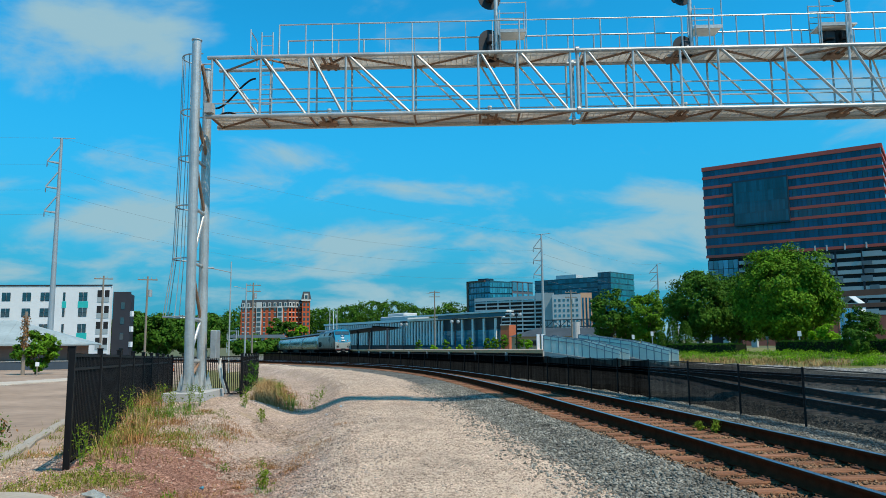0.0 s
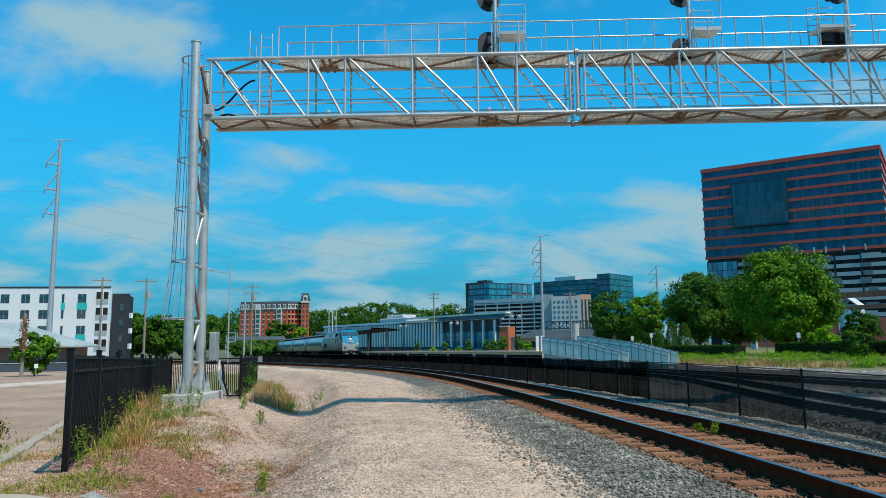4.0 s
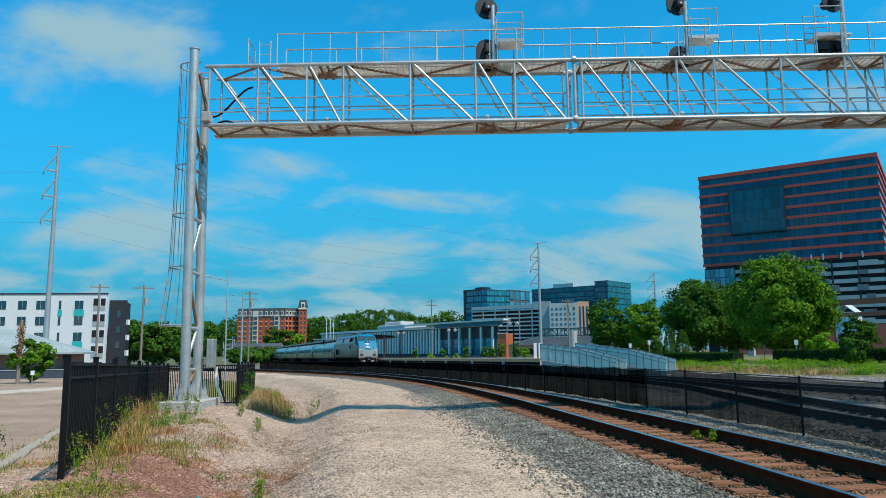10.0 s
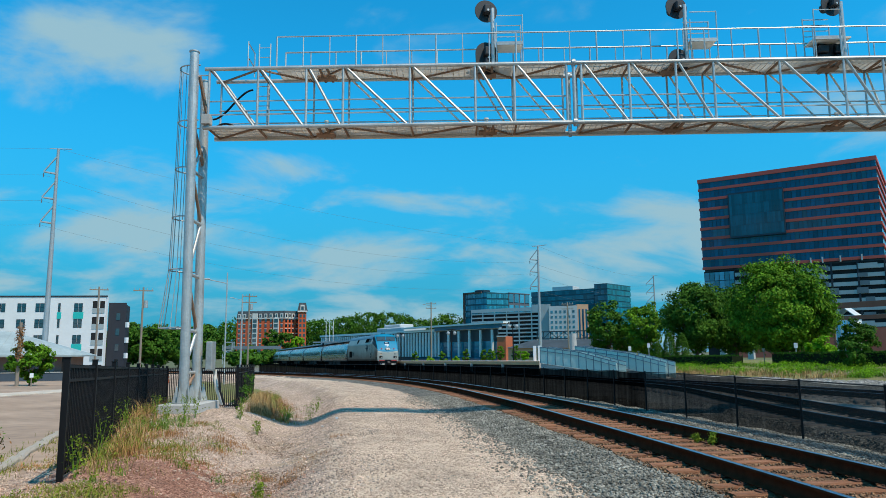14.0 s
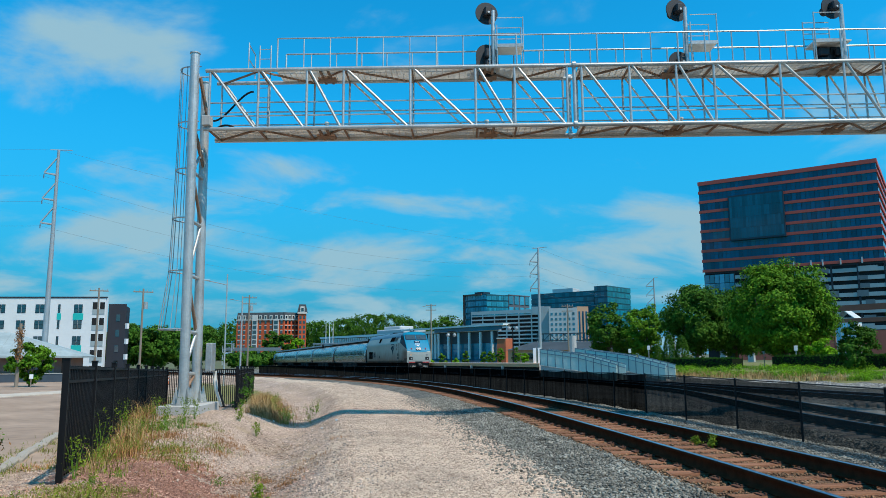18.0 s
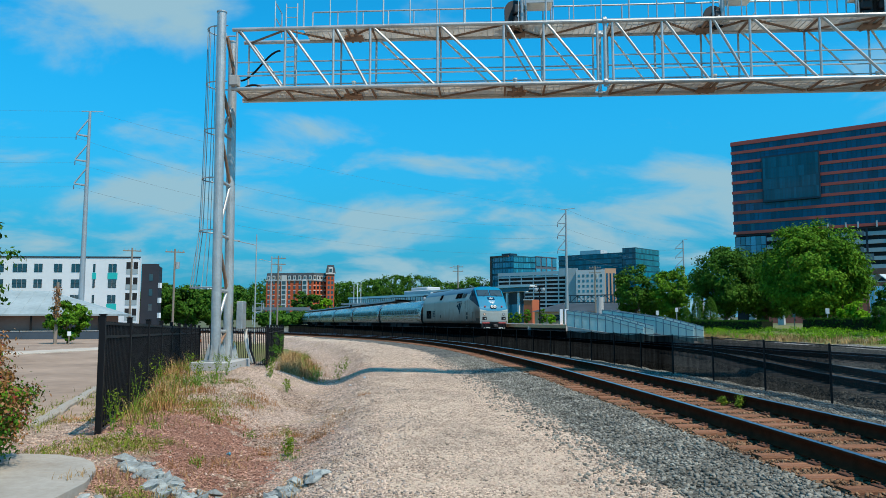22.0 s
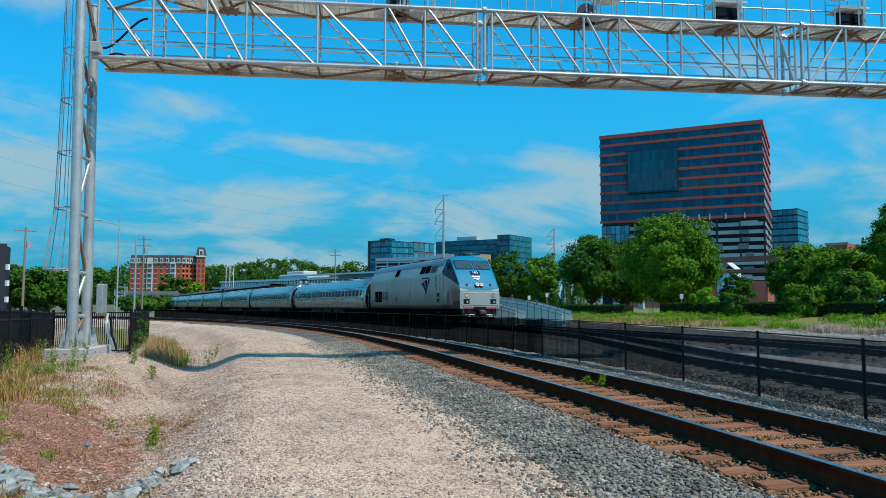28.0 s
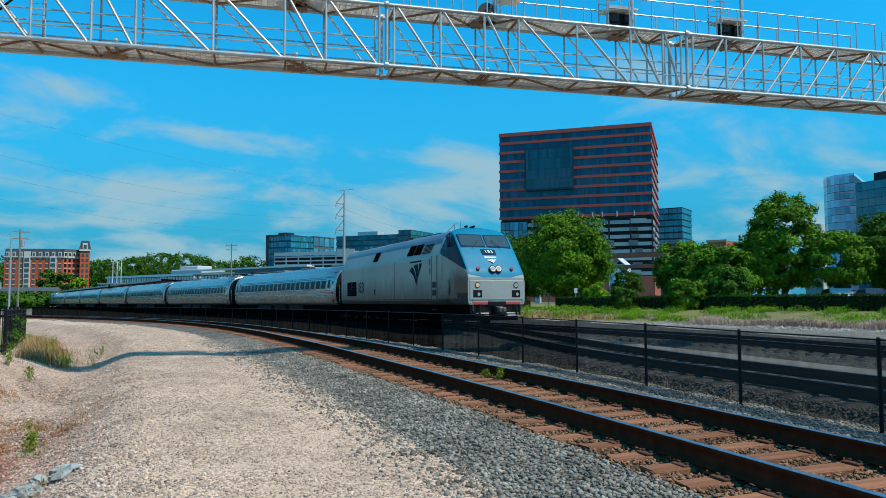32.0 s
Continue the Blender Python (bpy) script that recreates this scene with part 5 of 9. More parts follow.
    part("fuel_tank", boxm(-2.9, -1.4, 0.22, 3.1, 1.4, 1.0, 0.08), ENGW, lo)
    # the body's true proportions
    for o in list(lo.children_recursive):
        if o.matrix_basis == Matrix.Identity(4):
            for v_ in o.data.vertices:
                v_.co.x *= SHORT
                if v_.co.z > 1.02:
                    v_.co.z = 1.02 + (v_.co.z - 1.02) * TALL
        else:
            o.matrix_basis.translation.x *= SHORT
        if o.matrix_basis.translation.z > 1.02:
            o.matrix_basis.translation.z = 1.02 + (o.matrix_basis.translation.z - 1.02) * TALL
    for x in (-6.7, 6.0):
        truck(lo, x, 2.75, 0.5)
    return lo


def coach(kind):
    L_ = 25.9
    co = thing("passenger_car", label="fluted stainless steel passenger car with dark windows" if kind == "coach" else "boxy stainless steel baggage car with ribbed sides",
               category="railway car", group="cars of the train")
    if kind == "coach":
        HALF = [(1.18, 0.95), (1.42, 1.06), (1.54, 1.5), (1.58, 2.0), (1.55, 2.45), (1.46, 2.9), (1.25, 3.32), (0.9, 3.64), (0.45, 3.82), (0.0, 3.86)]
    else:
        HALF = [(1.40, 0.95), (1.52, 1.05), (1.54, 1.6), (1.54, 3.2), (1.44, 3.5), (1.1, 3.85), (0.6, 4.02), (0.0, 4.06)]
    K = 40
    hp = resample(HALF, K)
    xs = [-12.2, -12.17] + list(np.linspace(-12.0, 12.0, 12)) + [12.17, 12.2]
    secs = []
    for x in xs:
        e = 0.92 if abs(x) > 12.19 else (0.975 if abs(x) > 12.1 else 1.0)
        secs.append([(x, y * e, 0.95 + (z - 0.95) * e) for y, z in ring([tuple(p) for p in hp])])
    v, f = loft(secs)
    c = v[f].mean(axis=1)
    idx = np.zeros(len(f), int)
    # the skin below 1.22 m takes the darker, rougher steel
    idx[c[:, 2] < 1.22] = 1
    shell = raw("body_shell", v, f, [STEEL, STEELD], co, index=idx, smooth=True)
    n_ = len(secs[0])
    for sec in (secs[0], secs[-1]):
        raw("end_wall", sec, [tuple(range(n_))], DARK, co)

    def side_y(z):
        return float(np.interp(z, hp[:, 1], hp[:, 0])) if z > 1.1 else 1.45

    if kind == "coach":
        for s in (-1, 1):
            # blue-grey band behind the windows; thin bright stripe below paints the lit flutes
            def strip(nm, x0, x1, z0, z1, mt, t, par):
                vs = []
                for z in np.linspace(z0, z1, 4):
                    y = (side_y(z) + t) * s
                    vs += [(x0, y, z), (x1, y, z)]
                return raw(nm, vs, [(2 * i, 2 * i + 1, 2 * i + 3, 2 * i + 2) for i in range(3)], mt, par)

            bd = strip("window_band", -10.6, 10.6, 2.0, 2.86, BAND, 0.006, co)
            strip("stripe", -11.9, 11.9, 1.70, 1.80, FRAMEL, 0.005, co)
            strip("stripe", -11.9, 11.9, 2.92, 2.96, BAND, 0.005, co)
            x = -9.9
            while x < 9.9:
                fr_ = strip("window_frame", x - 0.07, x + 0.85, 2.06, 2.80, FRAMEL, 0.010, co)
                strip("window", x, x + 0.78, 2.13, 2.73, CARGL, 0.016, fr_)
                x += 1.04
            for xd in (-11.98, 11.72):
                strip("door_gap", xd, xd + 0.26, 1.1, 3.3, BLACK, 0.012, co)
            for xd in (-11.6, 10.85):
                dr = strip("vestibule_door", xd, xd + 0.75, 1.15, 3.0, STEELD, 0.008, co)
                strip("door_window", xd + 0.2, xd + 0.55, 2.15, 2.75, CARGL, 0.016, dr)
        for zf in np.arange(1.3, 2.0, 0.115):
            for s in (-1, 1):
                y = side_y(float(zf)) * s
                part("flute", boxm(-11.9, min(y, y + 0.018 * s), zf, 11.9, max(y, y + 0.018 * s), zf + 0.05), STEEL, co)
    else:
        for s in (-1, 1):
            for k in range(5):
                zf = 1.25 + 0.45 * k
                part("rib", boxm(-11.9, min(1.54 * s, 1.57 * s), zf, 11.9, max(1.54 * s, 1.57 * s), zf + 0.08), STEELD, co)
            for xd in (-6.5, 4.5):
                part("freight_door", boxm(xd, min(1.53 * s, 1.585 * s), 1.1, xd + 2.2, max(1.53 * s, 1.585 * s), 3.1, 0.02), STEELD, co)
    for s in (-1, 1):
        part("diaphragm", boxm(min(12.15 * s, 13.08 * s), -0.8, 0.95, max(12.15 * s, 13.08 * s), 0.8, 3.45, 0.05), BLACK, co)
        part("end_grab", tubem((12.37 * s, -1.2, 1.1), (12.37 * s, -1.2, 2.4), 0.025, seg=6), STEEL, co)
    for x0, x1 in ((-11.5, -9.5), (-4, -1), (3, 6), (9.2, 11.4)):
        part("roof_unit", boxm(x0, -0.5, (3.78 if kind == "coach" else 3.98), x1, 0.5, (3.92 if kind == "coach" else 4.12), 0.04), STEELD, co)
    part("underframe", boxm(-12.1, -1.15, 0.30, 12.1, 1.15, 0.98), ENGW, co)
    for x0, x1 in ((-5.5, -2.0), (-1.2, 1.6), (2.4, 5.6)):
        part("equipment_box", boxm(x0, -1.3, 0.35, x1, 1.3, 0.95, 0.04), DARK, co)
    for x in (-9.07, 9.07):
        truck(co, x, 2.6)
    return co


loco = locomotive()
first_coach = coach("coach")
cars = [first_coach] + [copy_thing(first_coach, pose(0, 0, 0)) for _ in range(6)] + [coach("baggage")]
VEHICLES = [(loco, 21.0, 6.35)] + [(c_, 26.15, 9.07) for c_ in cars]

# ---- buildings ----


def polar(az, dist):
    """A place by its bearing from the viewer (degrees, right of straight ahead) and its distance."""
    return Vector((dist * math.sin(radians(az)), dist * math.cos(radians(az)), 0))


class Face:
    """A wall plane: u metres along from a to b, v outwards, z up."""

    def __init__(self, a, b):
        self.a, self.b = Vector(a[:2]), Vector(b[:2])
        self.d = (self.b - self.a).normalized()
        self.n = Vector((self.d.y, -self.d.x))
        self.len = (self.b - self.a).length
        self.rz = math.degrees(math.atan2(self.d.y, self.d.x))

    def m(self, u=0.0, v=0.0, z=0.0):
        p = self.a + self.d * u + self.n * v
        return pose(p.x, p.y, z, 0, 0, self.rz)


def slab(name, face, u0, u1, z0, z1, t, material, parent, v=0.0, label=""):
    """A panel on a face: from v to v + t outwards."""
    ob = part(name, boxm(u0, -v - t, z0, u1, -v, z1), material, parent, label)
    ob.matrix_basis = face.m()
    return ob


PANE_CACHE = {}


def pane(name, face, u, z, w, h, t, material, parent, v=0.0):
    """A window or such, from shared meshes. u, z: its lower left corner."""
    key = (name, round(w, 2), round(h, 2), round(t, 3), material.name)
    me = PANE_CACHE.get(key)
    if me is None:
        bm = boxm(0, -t, 0, w, 0, h)
        me = bpy.data.meshes.new(name)
        bm.to_mesh(me)
        bm.free()
        me.materials.append(material)
        PANE_CACHE[key] = me
    ob = new(name, me)
    ob.parent, ob.matrix_basis = parent, face.m(u, v, z)
    return ob


def block(name, corners, z0, z1, material, parent, label=""):
    """An upright prism over a ground plan."""
    bm = bmesh.new()
    lo_ = [bm.verts.new((c[0], c[1], z0)) for c in corners]
    hi_ = [bm.verts.new((c[0], c[1], z1)) for c in corners]
    bm.faces.new(lo_[::-1])
    bm.faces.new(hi_)
    k = len(corners)
    for i in range(k):
        bm.faces.new((lo_[i], lo_[(i + 1) % k], hi_[(i + 1) % k], hi_[i]))
    bmesh.ops.recalc_face_normals(bm, faces=bm.faces)
    return part(name, bm, material, parent, label)


def quad_plan(a, b, depth):
    f = Face(a, b)
    back = -f.n * depth
    return f, Face(f.b, f.b + back), [f.a, f.b, f.b + back, f.a + back]


DGREY = mat("dull_grey_panel", (0.17, 0.21, 0.23), (0.12, 0.15, 0.165), rough=0.7, scale=0.3)
GREYP = mat("grey_metal_panel", (0.40, 0.455, 0.46), (0.31, 0.36, 0.37), rough=0.6, scale=0.6)
DECK = mat("dark_car_deck", (0.035, 0.035, 0.037), (0.02, 0.02, 0.02), rough=0.9, scale=0.5)
CHAR = mat("charcoal_cladding", (0.045, 0.048, 0.058), (0.035, 0.037, 0.045), rough=0.7, scale=1.0)
TEALP = mat("turquoise_panel", (0.02, 0.52, 0.48), (0.02, 0.44, 0.41), rough=0.6, scale=1)
WHITEF = mat("white_facade_panel", (0.55, 0.58, 0.58), (0.46, 0.49, 0.49), rough=0.6, scale=0.4)
TAN = mat("tan_facade_panel", (0.55, 0.34, 0.22), (0.46, 0.28, 0.18), rough=0.7, scale=0.5)
MULL = mat("dark_mullion", (0.012, 0.035, 0.055), (0.008, 0.024, 0.04), rough=0.5, scale=1)
STONEW = mat("pale_stone_trim", (0.66, 0.64, 0.60), (0.56, 0.54, 0.50), rough=0.8, scale=1)
MULLT = mat("teal_mullion", (0.006, 0.105, 0.14), (0.005, 0.08, 0.11), rough=0.5, scale=1)
LITWIN = glass("pale_office_glass", (0.012, 0.12, 0.19), ior=1.4)


DULLB = mat("dull_red_brick", (0.46, 0.14, 0.10), (0.34, 0.10, 0.07), rough=0.85, scale=1.2, bump=0.05)
TEALD = glass("dark_teal_glass", (0.004, 0.165, 0.215), ior=1.3, var=0.25)


def office_tower():
    """Dark glass offices with red bands over a car deck."""
    b = thing("office_building", label="tall dark glass offices with red bands over a parking deck", category="office building")
    f, side, plan = quad_plan((108.9, 295.6), (161.5, 258.7), 52)
    top, low = 72.5, 33.6
    block("core", [f.a - f.n * 0.6 + f.d * 0.5, f.b - f.n * 0.6 - f.d * 0.6, f.b - f.n * 51 - f.d * 0.6, f.a - f.n * 51 + f.d * 0.5], low, top - 1, MULL, b)
    bands = [67.9 - 4.13 * k for k in range(9)]
    rnd = random.Random(3)
    for fc, L_ in ((f, f.len), (side, 52)):
        slab("parapet", fc, -0.2, L_ + 0.2, top - 1.6, top, 0.5, ORANGE, b)
        for k, z in enumerate(bands):
            if fc is f and 1 <= k <= 5:
                for u0, u1 in ((-0.2, 0.185 * L_), (0.50 * L_, L_ + 0.2)):
                    slab("spandrel", fc, u0, u1, z - 0.55, z + 0.55, 0.45, ORANGE, b)
            else:
                slab("spandrel", fc, -0.2, L_ + 0.2, z - 0.55, z + 0.55, 0.45, ORANGE, b)
        tops = [top - 1.6] + [z - 0.55 for z in bands]
        for k, zt in enumerate(tops[:-1]):
            zb = tops[k + 1] + 1.1
            n_ = 40 if fc is f else 30
            w = L_ / n_
            slab("window_sill", fc, 0, L_, zb + (zt - zb) * 0.62, zb + (zt - zb) * 0.62 + 0.08, 0.12, MULL, b)
            for i in range(n_):
                lit = (k == 5 and (3 <= i <= 8 or 21 <= i <= 33)) or rnd.random() < 0.05
                pane("window_pane", fc, i * w + 0.045, zb, w - 0.09, zt - zb, 0.10, LITWIN if lit else GLASS_D, b)
    # the projecting glass box
    u0, u1 = 0.19 * f.len, 0.50 * f.len
    slab("bay_frame", f, u0 - 0.4, u1 + 0.4, 46.3, 64.8, 1.6, MULL, b)
    n_ = 20
    for r in range(4):
        for i in range(n_):
            w = (u1 - u0) / n_
            pane("bay_pane", f, u0 + i * w + 0.03, 47.0 + r * 4.3, w - 0.06, 4.2, 0.06, GLASS_B, b, v=1.6)
    # the deck below, and glass at the far end
    for fc, L_, u_in in ((f, f.len, 12.0), (side, 52, 0.0)):
        slab("deck_void", fc, u_in + 0.3, L_ - 0.3, 8.0, low, 0.02, DECK, b, v=-0.6)
        for k in range(8):
            z = 9.5 + 3.05 * k
            slab("deck_parapet", fc, u_in, L_, z, z + 1.5, 0.25, GREYP, b)
            for i in range(4):
                u = u_in + (L_ - u_in) * (i * 0.25 + 0.03 + 0.09 * rnd.random())
                slab("deck_panel", fc, u, u + (L_ - u_in) * (0.05 + 0.09 * rnd.random()), z + 0.1, z + 1.5 + 1.0 * rnd.random(), 0.12, GREYP if rnd.random() < 0.3 else DGREY, b, v=0.25)
        for i in range(7):
            u = u_in + (L_ - u_in) * i / 6
            slab("deck_column", fc, max(u_in, u - 0.35), min(L_, u + 0.35), -1, low + 0.5, 0.3, CHAR, b)
        slab("base_wall", fc, u_in, L_, -3, 9.2, 0.35, DULLB, b)
    for r in range(3):
        for i in range(6):
            pane("lobby_pane", f, 0.5 + 1.95 * i, 22.5 + 3.6 * r, 1.8, 3.4, 0.1, GLASS_L if (i + r) % 3 else GLASS_T, b)
    block("deck_core", [f.a - f.n * 1.0, f.b - f.n * 1.0 - f.d * 1.0, f.b - f.n * 51, f.a - f.n * 51], -3, low, DECK, b)
    part("roof_plant", boxm(10, 8, top - 1, 40, 30, top + 0.4), CHAR, b).matrix_basis = f.m()
    for u in (34, 40, 44, 50, 57):
        slab("terrace_post", f, u, u + 0.5, low + 0.3, low + 2.6, 0.3, WHITEF, b, v=0.5)


office_tower()


def glass_block(name, label, az0, d0, az1, d1, depth, top, base, floors, cols, pane_m, frame_m, parent_tag="office building", extra=None, frame=0.12, sides=True):
    b = thing(name, label=label, category=parent_tag)
    f, side, plan = quad_plan(polar(az0, d0), polar(az1, d1), depth)
    block("core", [f.a - f.n * 0.4 + f.d * 0.3, f.b - f.n * 0.4 - f.d * 0.4, f.b - f.n * (depth - 0.5) - f.d * 0.4, f.a - f.n * (depth - 0.5) + f.d * 0.3], base, top - 0.3, frame_m, b)
    for fc, L_, n_ in ((f, f.len, cols), (side, depth, max(3, int(cols * depth / f.len)))):
        h, w = (top - base) / floors, L_ / n_
        for r in range(floors):
            for i in range(n_):
                pane("window_pane", fc, i * w + frame * w, base + r * h + 0.14 * h, w * (1 - 2 * frame), h * 0.74, 0.25, pane_m, b, v=-0.32)
        slab("roof_edge", fc, 0, L_, top - 0.7, top, 0.3, frame_m, b, v=-0.3)
    return b, f, side


# downtown group
gl, f_, s_ = glass_block("glass_office", "glass office block with a brown frame at its end", 1.94, 560, 3.66, 545, 30, 46.8, 4, 9, 8, GLASS_C, MULLT, frame=0.07)
slab("brown_end_frame", f_, -1.2, 0.6, 4, 47.2, 0.8, mat("brown_frame", (0.22, 0.10, 0.075), (0.17, 0.08, 0.06), rough=0.7, scale=0.5), gl)
slab("brown_roof_frame", f_, -1.2, f_.len * 0.8, 46.0, 47.2, 0.8, bpy.data.materials["brown_frame"], gl)
part("roof_plant", boxm(5, 6, 46.5, 14, 14, 49.2), MULL, gl).matrix_basis = f_.m()
glass_block("glass_office", "pale blue glass office block", 3.68, 545, 5.4, 552, 30, 46.0, 4, 9, 9, GLASS_C, MULLT, frame=0.05)
glass_block("grey_office", "grey office block with square windows", 5.42, 556, 7.1, 575, 30, 47.0, 4, 5, 4, GLASS_L, mat("dark_grey_frame", (0.12, 0.14, 0.16), (0.09, 0.10, 0.12), rough=0.6, scale=0.5))
tl, f_, s_ = glass_block("teal_office", "wide teal glass office block with a white roof room", 7.2, 640, 12.1, 610, 40, 53.5, 4, 11, 18, TEALD, MULLT, frame=0.01)
part("roof_room", boxm(17, 8, 53, 37, 20, 57.5), WHITEF, tl).matrix_basis = f_.m()
tl, f_, s_ = glass_block("teal_tower", "dark teal glass tower end", 12.1, 606, 13.1, 600, 40, 56.5, 4, 11, 4, TEALD, MULLT, frame=0.02)


def garage():
    b = thing("parking_garage", label="pale concrete parking garage with open dark decks", category="parking garage")
    f, side, plan = quad_plan(polar(2.45, 520), polar(8.2, 490), 40)
    side = Face(f.b, f.b - f.n * 14 + f.d * 10)
    block("deck_core", [f.a - f.n, f.b - f.n - f.d, f.b - f.n * 30 - f.d, f.a - f.n * 39], 0, 29, DECK, b)
    for fc, L_ in ((f, f.len), (side, side.len)):
        for k in range(10):
            z = 3.2 + 2.72 * k
            slab("deck_parapet", fc, 0, L_, z, z + 1.0, 0.4, WHITEF, b)
        n_ = 6 if fc is f else 2
        for i in range(n_ + 1):
            slab("column", fc, max(0, L_ * i / n_ - 0.4), min(L_, L_ * i / n_ + 0.4), 0, 30.3, 0.35, WHITEF, b)
        slab("roof_parapet", fc, 0, L_, 29.3, 31.6, 0.5, WHITEF, b)
    slab("stair_tower", f, f.len - 9, f.len, 28, 33.2, 0.6, WHITEF, b)


garage()


def hotel():
    b = thing("hotel_building", label="pale hotel block with rows of square windows", category="hotel")
    f, side, plan = quad_plan(polar(8.55, 486), polar(10.75, 482), 20)
    block("body", [f.a, f.b, f.b - f.n * 20, f.a - f.n * 20], 0, 31.5, WHITEF, b)
    slab("end_panel", f, -7, 0.4, 0, 33, 0.0 + 0.6, GREYP, b, v=-3)
    for r in range(8):
        for i in range(6):
            pane("window", f, 1.2 + 2.9 * i, 3.0 + 3.4 * r, 1.5, 1.7, 0.12, GLASS_T, b)
    g = Face(f.b, Vector(polar(11.6, 484)[:2]))
    t = thing("tan_building", label="tan building with tall window strips", category="building")
    block("body", [g.a, g.b, g.b - g.n * 20, g.a - g.n * 20 + g.d * 0.2], 0, 32.2, TAN, t)
    for i in range(3):
        pane("window_strip", g, 0.8 + g.len / 3.2 * i, 2, g.len / 3.2 - 1.2, 27, 0.12, GLASS_D, t)


hotel()


def far_tower():
    b = thing("glass_tower", label="pale blue glass tower with a rounded corner", category="office building")
    d0 = 380
    pts = [polar(43.85, d0 + 22), polar(43.75, d0 + 8), polar(43.95, d0 + 2), polar(44.4, d0 - 2), polar(45.66, d0 - 6)]
    zt = [54.5, 55.0, 56.0, 56.5, 57.3]
    back = [polar(46.5, d0 + 40), polar(44.6, d0 + 44)]
    for i in range(len(pts) - 1):
        fc = Face(pts[i], pts[i + 1])
        n_ = max(2, int(fc.len / 2.2))
        for r in range(16):
            for k in range(n_):
                pane("window_pane", fc, fc.len * k / n_ + 0.03, 3.5 * r - 0.2, fc.len / n_ - 0.06, 3.3, 0.05, GLASS_S, b)
    block("core", [p - Vector(p).normalized() * -1.2 for p in pts] + back, -3, 55.5, MULL, b)
    block("roof_fin", [p * 1.002 for p in pts] + back, 55.5, 56.8, GLASS_S, b)
    c = Face(polar(45.7, d0 - 14), polar(50.5, d0 - 40))
    for r in range(14):
        for k in range(12):
            pane("window_pane", c, c.len * k / 12 + 0.04, 3.6 * r, c.len / 12 - 0.08, 3.4, 0.05, GLASS_T, b)
    block("wing", [c.a - c.n * 0.3, c.b - c.n * 0.3, c.b - c.n * 28, c.a - c.n * 26], -3, 50.6, MULL, b)
    part("roof_plant", boxm(6, 4, 50.5, 16, 12, 54.5), CHAR, b).matrix_basis = c.m()


far_tower()
glass_block("blue_tower", "blue-green glass tower behind the offices", 32.2, 505, 34.16, 500, 24, 59.6, -3, 15, 6, GLASS_T, MULL, frame=0.03)
rb = thing("brick_building", label="low red brick building beyond the trees", category="building")
f_, s_, p_ = quad_plan(polar(35.9, 260), polar(37.2, 258), 12)
block("body", p_, -3, 19.6, DULLB, rb)
slab("roof_edge", f_, -0.3, f_.len + 0.3, 19.2, 19.9, 0.3, TAN, rb)
for k in range(3):
    pane("window", f_, 0.8 + 1.8 * k, 15.5, 1.1, 1.8, 0.06, WIN, rb)
wb = thing("white_tower", label="white tower with dark window bands beyond the trees", category="building")
f_, s_, p_ = quad_plan(polar(42.4, 420), polar(43.3, 418), 12)
block("body", p_, -3, 38, WHITEF, wb)
for k in range(4):
    slab("window_band", f_, 0.5, f_.len - 0.5, 24 + 3.4 * k, 25.8 + 3.4 * k, 0.1, GLASS_D, wb)


